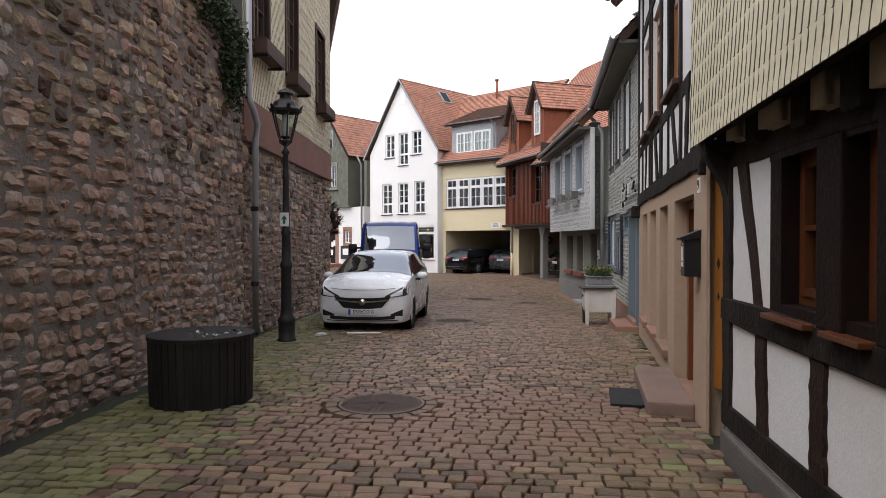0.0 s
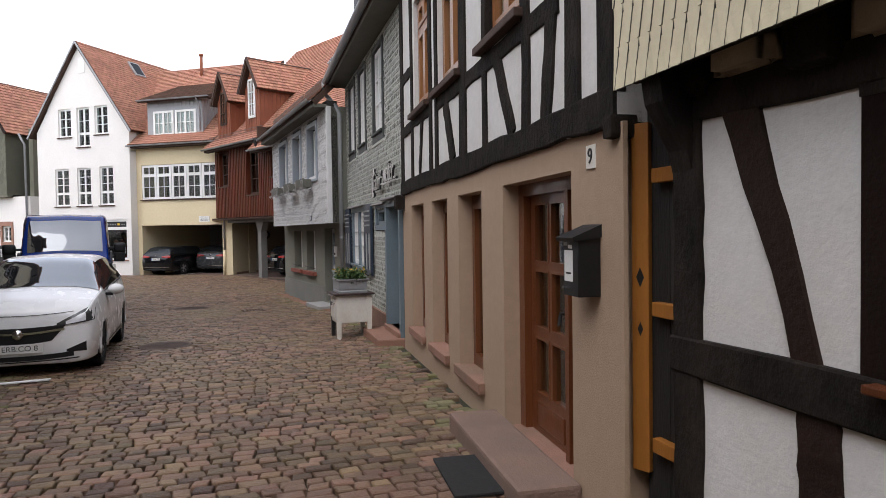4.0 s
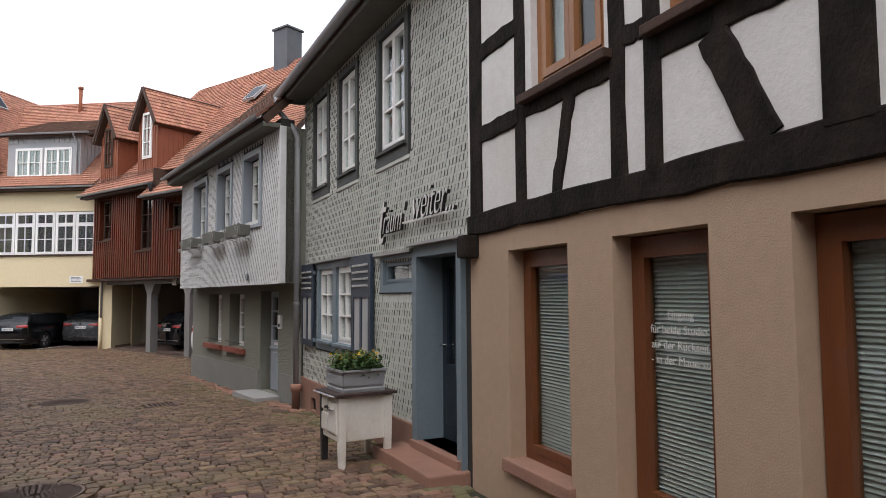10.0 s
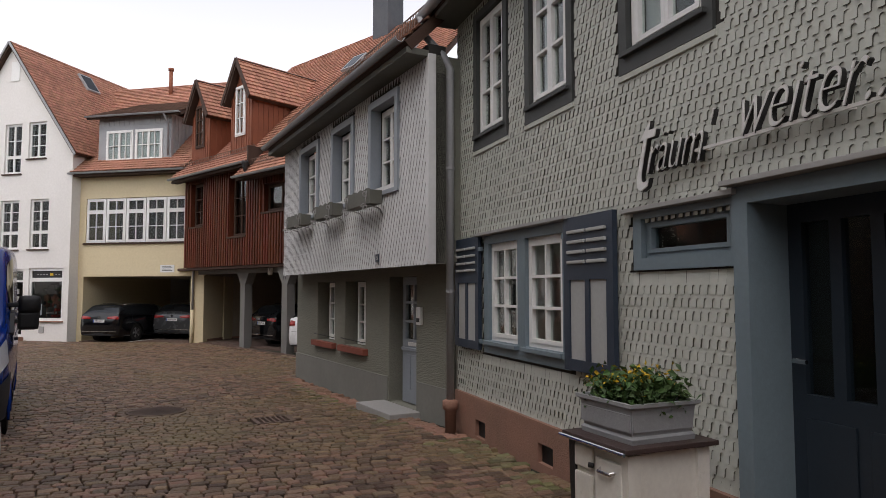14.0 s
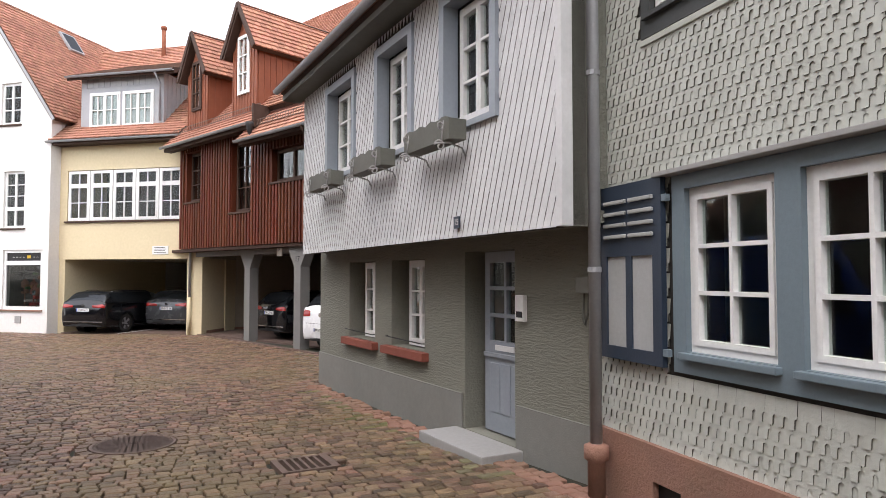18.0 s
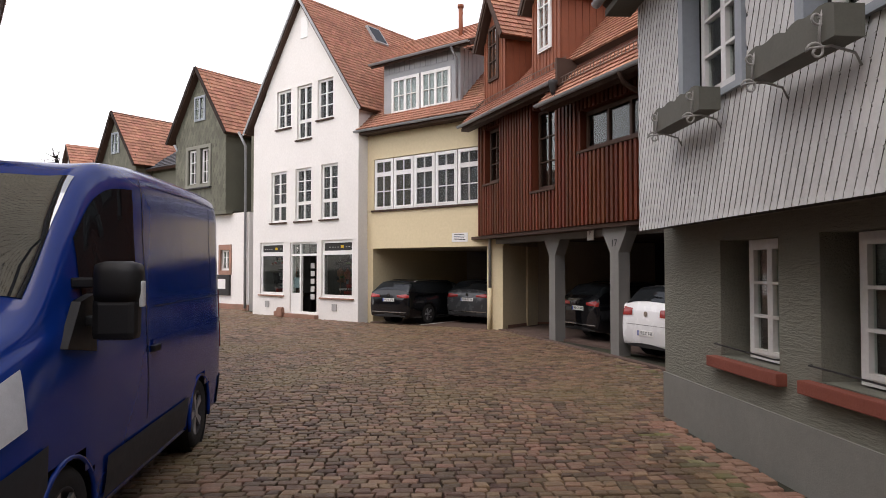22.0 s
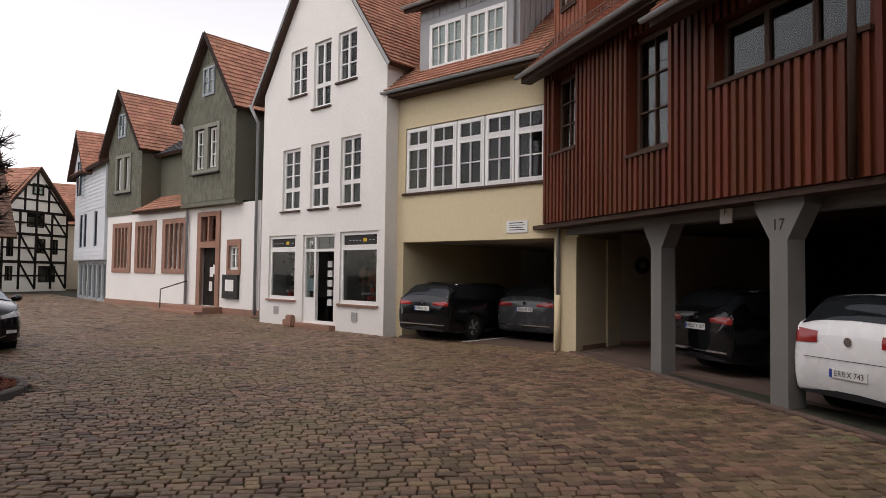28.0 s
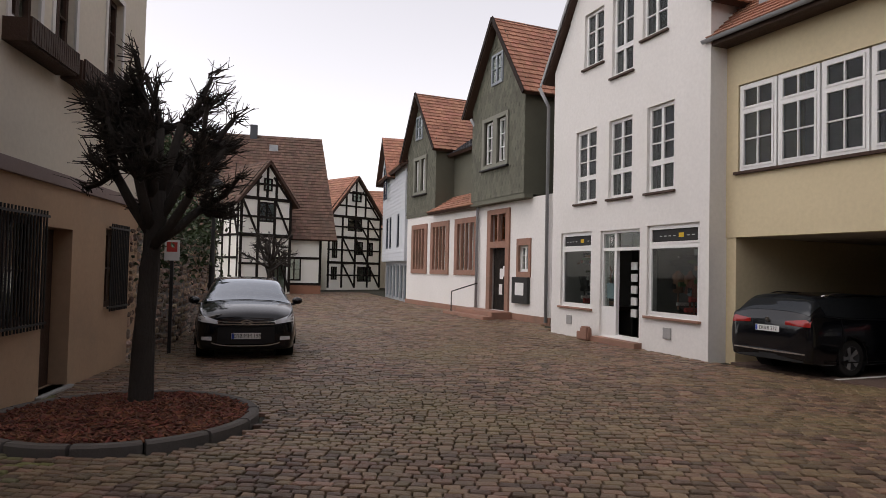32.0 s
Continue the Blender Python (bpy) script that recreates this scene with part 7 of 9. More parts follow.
part("upper_wall_right", wall_bm(0.3, 4.5, 4.15, 8.0, -4.0, 0.35, [(1.55, 2.35, 5.45, 7.25), (2.55, 3.4, 5.45, 7.25)]), "shingle_green", hg)
part("upper_wall_middle", wall_bm(4.5, 9.0, 4.05, 7.0, -4.0, -0.9, [(5.0, 5.8, 5.0, 6.4)]), "shingle_green", hg)
part("upper_wall_left", wall_bm(9.0, 12.85, 4.05, 7.4, -4.0, 0.05, [(10.2, 10.85, 5.25, 6.95), (11.05, 11.7, 5.25, 6.95)]), "shingle_green", hg)
part("jetty_moulding", box_bm(0.25, 4.55, 0.0, 0.36, 4.0, 4.15, 0.02), "shingle_green", hg)
for a, b, lo, hi, v in ((1.55, 2.35, 5.45, 7.25, 0.3), (2.55, 3.4, 5.45, 7.25, 0.3), (5.0, 5.8, 5.0, 6.4, -0.95), (10.2, 10.85, 5.25, 6.95, 0.0), (11.05, 11.7, 5.25, 6.95, 0.0)):
    window(hg, a + 0.06, b - 0.06, lo + 0.05, hi - 0.05, v - 0.02, "white_paint", 1, 3, 2)
    part("window_surround", wall_bm(a - 0.12, b + 0.12, lo - 0.1, hi + 0.12, v + 0.052, v + 0.12, [(a + 0.05, b - 0.05, lo + 0.04, hi - 0.04)]), "grey_plaster", hg)
    part("window_sill", box_bm(a - 0.16, b + 0.16, v + 0.052, v + 0.2, lo - 0.16, lo - 0.103, 0.01), "iron", hg)
for u0, u1, um, zp, v, ze in ((0.3, 4.5, 2.4, 11.1, 0.35, 8.0), (9.0, 12.85, 11.2, 10.3, 0.05, 7.4)):
    bm = bmesh.new()
    prism(bm, [(u0, ze), (u1, ze), (um, zp - 0.15)], -4.0, v)
    part("gable", bm, "shingle_green", hg)
    window(hg, um - 0.45, um + 0.45, ze + 0.55, ze + 1.75, v + 0.06, "light_blue_grey", 2, 2)
    shingles(hg, u0, u1, 4.2, zp - 0.2, v, "shingle_green", 0.24, 0.2, "round", [(1.4, 3.55, 5.35, 7.35), (10.05, 11.85, 5.15, 7.05), (um - 0.5, um + 0.5, ze + 0.5, ze + 1.8)], inside=lambda u, z: z < ze + 0.05 or abs(u - um) < (u1 - u0) / 2 * (zp - z) / (zp - ze) - 0.12)
    tiles(hg, (u0 - 0.35, v + 0.3, ze - 0.3), (u0 - 0.35, -5.5, ze - 0.3), (um, v + 0.3, zp), (um, -5.5, zp), tw=0.3, th=0.24)
    tiles(hg, (u1 + 0.35, -5.5, ze - 0.3), (u1 + 0.35, v + 0.3, ze - 0.3), (um, -5.5, zp), (um, v + 0.3, zp), tw=0.3, th=0.24)
    for e in (u0 - 0.37, u1 + 0.37):
        bm = bmesh.new()
        beam(bm, (e, v + 0.32, ze - 0.35), (um, v + 0.32, zp - 0.02), 0.16, 0.04, up=(0, 1, 0))
        part("verge_board", bm, "dark_brown", hg)
tiles(hg, (4.3, 0.35, 4.1), (9.3, 0.35, 4.1), (4.5, -1.0, 4.95), (9.0, -1.0, 4.95), tw=0.3, th=0.24)
tiles(hg, (4.5, -0.5, 6.9), (9.0, -0.5, 6.9), (4.5, -4.2, 9.4), (9.0, -4.2, 9.4), "slate", tw=0.3, th=0.24)
shell(hg, -1.0, 12.8, -0.7, 4.05, 8.0, "white_plaster")
part("side_wall", box_bm(-1.0, -0.7, -8, -0.3, 4.05, 8.0), "shingle_green", hg)
for u in (-0.85, 4.4):
    bm = bmesh.new()
    tube(bm, [(u, 0.5, 7.6), (u, 0.12, 7.0), (u, 0.1, -0.3)], 0.06, 8)
    part("downpipe", bm, "zinc", hg, smooth=True)
es = thing("entrance_steps", GN, "two sandstone entrance steps with iron handrail", "steps")
part("step", box_bm(1.5, 4.6, 0.06, 0.9, -0.6, -0.1, 0.02), "sandstone", es)
part("step", box_bm(1.4, 5.0, 0.9, 1.3, -0.6, -0.25, 0.02), "sandstone", es)
bm = bmesh.new()
tube(bm, [(4.4, 1.2, -0.3), (4.4, 1.2, 0.55), (4.3, 0.1, 0.9)], 0.025, 8)
part("handrail", bm, "iron", es, smooth=True)

BLM = front((-23.3, 54.0), (-28.9, 59.4))
hb = thing("pale_blue_house", BLM, "pale blue boarded house with arched gable window", "house")
part("wall", wall_bm(0.0, 7.7, -0.7, 1.85, -0.3, -0.15, [(0.4 + k * 1.2, 1.35 + k * 1.2, -0.3, 1.7) for k in range(6)]), "clad_grey", hb)
for k in range(6):
    window(hb, 0.4 + k * 1.2, 1.35 + k * 1.2, -0.3, 1.7, -0.2, "light_blue_grey", 1, 1)
part("upper_wall", wall_bm(0.0, 7.8, 1.85, 7.0, -0.3, 0.1, [(1.7, 2.5, 2.6, 4.5), (4.4, 5.2, 2.6, 4.5), (5.5, 6.4, 2.6, 4.5)]), "shingle_white", hb)
for a, b in ((1.7, 2.5), (4.4, 5.2), (5.5, 6.4)):
    window(hb, a, b, 2.6, 4.5, 0.05, "navy", 1, 2)
for k in range(24):
    part("weatherboard", box_bm(0.0, 7.8, 0.1, 0.118, 1.9 + k * 0.21, 2.05 + k * 0.21), "shingle_white", hb) if k < 3 or k > 12 else None
bm = bmesh.new()
prism(bm, [(3.6, 7.0), (7.6, 7.0), (5.6, 9.2)], -3, 0.3)
part("gable", bm, "shingle_white", hb)
window(hb, 5.15, 6.05, 5.6, 7.6, 0.36, "navy", 1, 2)
tiles(hb, (3.3, 0.6, 6.7), (3.3, -5, 6.7), (5.6, 0.6, 9.4), (5.6, -5, 9.4), tw=0.3, th=0.25)
tiles(hb, (7.9, -5, 6.7), (7.9, 0.6, 6.7), (5.6, -5, 9.4), (5.6, 0.6, 9.4), tw=0.3, th=0.25)
tiles(hb, (-0.2, 0.5, 6.9), (8.0, 0.5, 6.9), (-0.2, -3.5, 9.0), (8.0, -3.5, 9.0), tw=0.3, th=0.25)
shell(hb, 0.0, 7.7, -0.7, 6.9, 7.0, "shingle_white")


def timber_gable(name, m, label, w, floors, peak, eave, roof_mat, wins, depth=9.0, seed=1, back_roof=True):
    """A half-timbered gable front: plaster, frame of posts, rails and braces, small windows, tiled roof behind."""
    ob = thing(name, m, label, "house")
    part("wall", wall_bm(0, w, -0.8, eave, -0.3, 0.0, [x for x in wins if x[3] < eave]), "lime_plaster", ob)
    bm = bmesh.new()
    prism(bm, [(0, eave), (w, eave), (w / 2, peak)], -0.3, 0.0)
    part("gable", bm, "lime_plaster", ob)
    r = random.Random(seed)
    lines = [((0, z), (w, z), 0.2) for z in floors]
    levels = [-0.2] + list(floors)
    for lo, hi in zip(levels, levels[1:]):
        n = max(3, int(w / 1.25))
        for k in range(n + 1):
            u = 0.1 + (w - 0.2) * k / n
            lines.append(((u, lo), (u, hi), 0.16))
            if k < n and r.random() < 0.4:
                lines.append(((u, lo), (u + (w - 0.2) / n, hi), 0.13))
        lines.append(((0, (lo + hi) / 2), (w, (lo + hi) / 2), 0.13))
    top = floors[-1]
    half = lambda z: w / 2 * (peak - z) / (peak - eave) if z > eave else w / 2  # noqa: E731
    for z in np.arange(top + 0.9, peak - 0.5, 1.1):
        lines.append(((w / 2 - half(z), z), (w / 2 + half(z), z), 0.14))
    for k in (-1, 0, 1):
        u = w / 2 + k * w * 0.18
        lines.append(((u, top), (u, peak - abs(k) * w * 0.18 * (peak - eave) / (w / 2) - 0.1), 0.15))
    for s in (-1, 1):
        lines.append(((w / 2 + s * w / 2, eave), (w / 2, peak), 0.2))
        lines.append(((w / 2 + s * half(top) * 0.9, top), (w / 2 + s * w * 0.12, min(peak - 0.9, top + 2.2)), 0.13))
    for k, (p, q, t) in enumerate(lines):
        bm = bmesh.new()
        beam(bm, (p[0], 0.02 + 0.002 * (k % 5), p[1]), (q[0], 0.02 + 0.002 * (k % 5), q[1]), t, 0.07)
        part("timber", bm, "oak", ob)
    for a, b, lo, hi in wins:
        window(ob, a, b, lo, hi, 0.0 if hi < eave else 0.1, "oak", 2, 2, 1)
    for s, (e, o) in ((-1, (-0.4, 0)), (1, (w + 0.4, 1))):
        ze = eave - 0.4 * (peak - eave) / (w / 2)
        pts = [(e, 0.35, ze), (e, -depth, ze), (w / 2, 0.35, peak + 0.1), (w / 2, -depth, peak + 0.1)]
        if o:
            pts = [pts[1], pts[0], pts[3], pts[2]]
        tiles(ob, *pts, roof_mat, tw=0.32, th=0.28)
    part("side_wall", box_bm(0, 0.3, -depth, -0.3, -0.8, eave), "lime_plaster", ob)
    part("side_wall", box_bm(w - 0.3, w, -depth, -0.3, -0.8, eave), "lime_plaster", ob)
    part("back_wall", box_bm(0.3, w - 0.3, -depth, -depth + 0.3, -0.8, eave), "lime_plaster", ob)
    part("ceiling_slab", box_bm(0.3, w - 0.3, -depth + 0.3, -0.3, eave - 0.2, eave), "room_shade", ob)
    return ob


timber_gable("timber_framed_gable_house", front((-37.9, 70.75), (-38.99, 65.24)), "tall cream and black timber-framed gable house", 5.6, (1.83, 3.9, 5.6), 8.95, 5.7, "tile",
             [(1.0, 2.5, 0.3, 1.55), (4.6, 5.2, 0.45, 1.5), (1.95, 2.7, 2.5, 3.6), (0.85, 1.5, 2.45, 3.6), (4.6, 5.15, 2.2, 3.6), (2.1, 3.6, 4.45, 5.5), (2.3, 3.25, 6.9, 7.75)], 9.0, 3)
fa = timber_gable("small_timber_gable_house", front((-34.06, 56.34), (-34.83, 52.78)), "white timber-framed house with narrow jettied gable", 3.64, (3.3, 5.6), 7.9, 5.7, "tile_dark",
                  [(1.2, 2.4, 4.15, 5.4), (1.5, 2.1, 6.1, 6.9), (0.3, 1.5, -0.3, 2.0)], 5.2, 7)
for k, (p, q) in enumerate([((-0.15, z), (-5.1, z)) for z in (0.5, 1.9, 3.3, 4.5, 5.6)] + [((-0.15 - 0.95 * n, -0.5), (-0.15 - 0.95 * n, 5.6)) for n in range(6)] + [((-0.2, 3.3), (-1.0, 5.6)), ((-2.1, 3.3), (-2.9, 5.6))]):
    bm = bmesh.new()
    x = 3.64 + 0.02 + 0.002 * (k % 5)
    beam(bm, (x, p[0], p[1]), (x, q[0], q[1]), 0.14, 0.06, up=(1, 0, 0))
    part("timber", bm, "oak", fa)
part("jetty_beam", box_bm(-0.05, 3.69, 0.0, 0.12, 3.2, 3.42, 0.02), "oak", fa)
FB = front((-33.2, 58.3), (-43.7, 47.8))
fb2 = thing("steep_roofed_house", FB, "timber-framed house under a great brown tiled roof", "house")
part("wall", wall_bm(0, 13, -0.8, 3.4, -0.3, 0.0, [(1.3, 2.2, 0.5, 2.0)]), "lime_plaster", fb2)
window(fb2, 1.3, 2.2, 0.5, 2.0, 0.02, "oak", 2, 2)
part("plinth", box_bm(0, 13, 0, 0.05, -0.8, 0.2), "terracotta", fb2)
for k in range(7):
    part("timber", box_bm(k * 2.1, k * 2.1 + 0.16, 0.0, 0.05, 0.2, 3.4), "oak", fb2)
for z in (0.2, 1.9, 3.2):
    part("timber", box_bm(0, 13, 0.0, 0.055, z, z + 0.16), "oak", fb2)
tiles(fb2, (-0.95, 0.6, 3.2), (13.4, 0.6, 3.2), (0.0, -5.2, 10.9), (13.4, -5.2, 10.9), "tile_dark", tw=0.24, th=0.27)
part("roof_light", box_bm(3.1, 3.7, -4.75, -4.2, 9.2, 10.1, 0.02), "zinc", fb2)
part("end_wall", box_bm(0, 0.3, -9, -0.3, -0.8, 3.4), "lime_plaster", fb2)
bm = bmesh.new()
prism(bm, [(-1.2, 3.4), (-9.0, 3.4), (-5.2, 10.4)], 1.0, 1.3)
for v in bm.verts:
    v.co = Vector((v.co.y, v.co.x, v.co.z))
bmesh.ops.recalc_face_normals(bm, faces=bm.faces)
part("end_gable", bm, "lime_plaster", fb2)
part("back_wall", box_bm(0.3, 13, -9, -8.7, -0.8, 3.4), "lime_plaster", fb2)
ch = part("chimney", box_bm(4.6, 5.1, -5.4, -4.9, 9.8, 11.6), "slate", fb2)
part("chimney", box_bm(7.4, 7.9, -3.6, -3.1, 6.8, 9.0), "brick", fb2)
bm = bmesh.new()
tube(bm, [(6.8, -5.2, 10.7), (6.8, -5.2, 13.6)], 0.03, 6)
tube(bm, [(6.8, -5.2, 12.4), (5.6, -5.2, 12.4)], 0.02, 6)
part("aerial", bm, "iron", fb2)
for k, (x, y, w, h, rot, mt) in enumerate(((-44, 76, 12, 7.5, 40, "tile"), (-32, 74, 9, 8.5, 35, "tile"), (-48, 62, 12, 8, 45, "tile_dark"), (-12, 62, 14, 8, 30, "tile"), (12, 45, 14, 8, 10, "tile_dark"))):
    ob = thing("rear_house", pose(x, y, 0, 0, 0, rot), "plain plastered house behind the others with tiled roof", "house", "rear houses")
    part("wall", box_bm(-w / 2, w / 2, -4, 4, -0.8, h * 0.7), "cream_plaster", ob)
    tiles(ob, (-w / 2 - 0.3, -4.4, h * 0.68), (w / 2 + 0.3, -4.4, h * 0.68), (-w / 2 - 0.3, 0, h * 1.2), (w / 2 + 0.3, 0, h * 1.2), mt, tw=0.34, th=0.3)
    tiles(ob, (w / 2 + 0.3, 4.4, h * 0.68), (-w / 2 - 0.3, 4.4, h * 0.68), (w / 2 + 0.3, 0, h * 1.2), (-w / 2 - 0.3, 0, h * 1.2), mt, tw=0.34, th=0.3)
# the lane behind the walker is closed by another house
eh = thing("end_house", front((3.0, -9.0), (-6.0, -9.0)), "plain plastered house closing the lane behind", "house")
part("wall", box_bm(-3, 12, -4, 0, -0.3, 7), "cream_plaster", eh)
tiles(eh, (-3, 0.4, 6.9), (12, 0.4, 6.9), (-3, -3, 9.5), (12, -3, 9.5))
nh = thing("neighbour_house", front((-13.4, 27.9), (-11.6, 19.0)), "plain cream house set back from the lane", "house")
part("wall", box_bm(0.3, 8.6, -4, -1.2, -0.6, 7.5), "cream_plaster", nh)
tiles(nh, (0.2, -0.9, 7.4), (8.7, -0.9, 7.4), (0.2, -3.2, 9.4), (8.7, -3.2, 9.4))
B2 = front((-8.95, 26.7), (-6.02, 18.42))
b2 = thing("shingled_corner_house", B2, "cream shingled house with sandstone band above a stone base", "house")
part("base_wall", box_bm(0, 8.7, -0.5, -0.022, -0.6, 3.42), "mortar", b2)
part("sandstone_band", box_bm(-0.02, 8.7, -0.5, 0.03, 3.42, 3.98, 0.01), "red_band", b2)
B2_WIN = [(0.9, 1.85, 5.3, 7.2), (3.4, 4.4, 5.3, 7.2)]
part("upper_wall", wall_bm(0, 8.7, 3.98, 9.3, -0.4, 0.0, B2_WIN), "underlay", b2)
shingles(b2, 0, 8.7, 3.98, 9.2, 0.0, "shingle_cream", 0.11, 0.17, "point", B2_WIN)
for a, b, lo, hi in B2_WIN:
    window(b2, a, b, lo, hi, -0.06, "brown_timber", 2, 3, curtain="sides")
    part("window_surround", wall_bm(a - 0.09, b + 0.09, lo - 0.08, hi + 0.1, -0.05, 0.04, [(a, b, lo, hi)]), "brown_timber", b2)
    fb = thing("window_box", B2, "brown wooden window box under the cream shingled window", "flower box", "window boxes")
    part("trough", box_bm(a - 0.15, b + 0.15, 0.06, 0.3, lo - 0.32, lo - 0.06, 0.01), "brown_timber", fb)
    part("inner_tray", box_bm(a - 0.12, b + 0.12, 0.09, 0.27, lo - 0.07, lo - 0.04), "soil", fb)
    for u in (a, b):
        part("bracket", box_bm(u - 0.03, u + 0.03, 0.0, 0.28, lo - 0.36, lo - 0.32), "iron", fb)
part("side_wall", box_bm(0, 0.4, -3, -0.4, -0.6, 9.3), "shingle_cream", b2)
part("back_wall", box_bm(0.4, 8.7, -3, -2.7, -0.6, 9.3), "shingle_cream", b2)
part("partition", box_bm(0.4, 8.7, -1.6, -1.5, 3.98, 9.2), "room_shade", b2)
tiles(b2, (-0.3, 0.4, 9.2), (9.0, 0.4, 9.2), (-0.3, -1.6, 11.0), (9.0, -1.6, 11.0))
bm = bmesh.new()
tube(bm, [(0.04, 0.09, 9.1), (0.04, 0.09, 0.0)], 0.055, 10)
part("downpipe", bm, "zinc", b2, smooth=True)
rubble(b2, 0.0, 8.7, -0.4, 3.4, 25)
rubble(b1, 0.0, L1, -0.3, 3.4, 21, near=(3.0, 8.0, 0.3, 2.4), count=250)
rubble(gw1, 0.0, 4.25, -0.1, 5.1, 22, near=(0.3, 4.2, 0.2, 2.6), count=300)
rubble(gw2, 0.0, 5.2, 0.0, 5.1, 23, near=(0.0, 3.0, 0.2, 2.6), count=300)
rubble(gv1, 0.0, 8.4, -0.6, 2.0, 24)


# ---- vehicles ----
def catmull(p, t):
    """A point on a smooth curve through the rows of p."""
    n = len(p) - 1
    i = min(int(t), n - 1)
    f = t - i
    a, b, c, d = p[max(i - 1, 0)], p[i], p[i + 1], p[min(i + 2, n)]
    return 0.5 * (2 * b + (c - a) * f + (2 * a - 5 * b + 4 * c - d) * f * f + (3 * b - a - 3 * c + d) * f ** 3)


def car_skin(stations):
    """Half rings of 9 points for stations (x, zb, zbelt, zroof, w, wbelt, wroof); a function of station s and ring t (0 floor to 8 roof) to a point."""
    rings = []
    for x, zb, zbelt, zr, w, wb, wr in stations:
        zm = zb + (zbelt - zb) * 0.55
        rings.append(np.array([(x, 0, zb), (x, w - 0.14, zb), (x, w - 0.03, zb + 0.10), (x, w, zm), (x, wb, zbelt), (x, (wb + wr) / 2 + 0.012, (zbelt + zr - 0.05) / 2),
                               (x, wr, zr - 0.055), (x, wr * 0.66, zr - 0.008), (x, 0, zr + 0.012)], float))
    rings = np.array(rings)

    def at(s, t):
        return catmull(catmull(rings, s), t)
    return at


def car_patch(at, s0, s1, t0, t1, n=8, m=6, off=0.006, side=1):
    """A piece of the skin, lifted off it."""
    bm = bmesh.new()
    grid = []
    for i in range(n + 1):
        row = []
        for j in range(m + 1):
            s, t = s0 + (s1 - s0) * i / n, t0 + (t1 - t0) * j / m
            p = Vector(at(s, t))
            ds, dt = Vector(at(min(s + 0.02, s1 + 0.05), t)) - p, Vector(at(s, min(t + 0.02, 8))) - Vector(at(s, max(t - 0.02, 0)))
            nn = ds.cross(dt)
            if nn.length > 1e-9:
                nn.normalize()
                if nn.dot(p - Vector((max(-1.6, min(1.3, p.x)), 0, 0.6))) < 0:
                    nn = -nn
                p = p + nn * off
            row.append(bm.verts.new((p.x, p.y * side, p.z)))
        grid.append(row)
    for i in range(n):
        for j in range(m):
            f = (grid[i][j], grid[i + 1][j], grid[i + 1][j + 1], grid[i][j + 1])
            bm.faces.new(f if side > 0 else f[::-1])
    return bm


def face_patch(ob, name, at, last, f, mat, facing=1, n=10, m=4, off=0.008, label=""):
    """A piece laid on a car's nose or tail: f(u, v) gives its (y, z), and the skin gives how far forward it lies."""
    ss = np.linspace(0, 3.6, 73) if facing > 0 else np.linspace(last, last - 3.6, 73)
    rings = [np.array([at(s, t) for t in np.linspace(1, 8, 29)]) for s in ss]
    bm = bmesh.new()
    grid = []
    for i in range(n + 1):
        row = []
        for j in range(m + 1):
            y, z = f(i / n, j / m)
            x = rings[-1][0][0]
            for r in rings:
                if r[0][2] < z < r[-1][2] and abs(y) < np.interp(z, r[:, 2], r[:, 1]):
                    x = r[0][0]
                    break
            row.append(bm.verts.new((x + facing * off, y, z)))
        grid.append(row)
    flip = (f(1, 0.5)[0] > f(0, 0.5)[0]) == (facing > 0)
    for i in range(n):
        for j in range(m):
            q = (grid[i][j], grid[i + 1][j], grid[i + 1][j + 1], grid[i][j + 1])
            bm.faces.new(q if flip else q[::-1])
    return part(name, bm, mat, ob, label, smooth=True)


def across(w, lo, hi, curve=0.0, power=2):
    """A strip across a car's face, its edges rising towards the sides."""
    return lambda u, v: ((2 * u - 1) * w, lo + (hi - lo) * v + curve * abs(2 * u - 1) ** power)


def wing(sd, y0, y1, lo0, hi0, lo1, hi1):
    """A lamp on one side: from its inner edge to its outer one."""
    return lambda u, v: (sd * (y0 + (y1 - y0) * u), (lo0 + (lo1 - lo0) * u) * (1 - v) + (hi0 + (hi1 - hi0) * u) * v)


def wheel(parent, x, y, r, side, spokes=5, rim="rim_silver"):
    w = thing("wheel")
    w.parent = parent
    w.matrix_local = pose(x, y, r, 0, 0, 0 if side > 0 else 180)
    bm = bmesh.new()
    prof = [(r * 0.66, -0.09), (r * 0.92, -0.105), (r, -0.07), (r, 0.07), (r * 0.92, 0.105), (r * 0.66, 0.09)]
    lathe_y(bm, prof, 32)
    part("tyre", bm, "rubber", w, smooth=True)
    bm = bmesh.new()
    lathe_y(bm, [(r * 0.67, -0.08), (r * 0.67, 0.085), (r * 0.62, 0.095), (r * 0.6, 0.04), (r * 0.15, 0.03), (r * 0.02, 0.03)], 32)
    part("rim", bm, "rim_dark", w, smooth=True)
    bm = bmesh.new()
    for k in range(spokes):
        a = 2 * math.pi * k / spokes
        for da in (-0.12, 0.12):
            beam(bm, (r * 0.1 * math.cos(a), 0.07, r * 0.1 * math.sin(a)), (r * 0.63 * math.cos(a + da), 0.08, r * 0.63 * math.sin(a + da)), r * 0.11, 0.02)
    tube(bm, [(0, 0.04, 0), (0, 0.09, 0)], r * 0.14, 12)
    part("spokes", bm, rim, w)
    return w


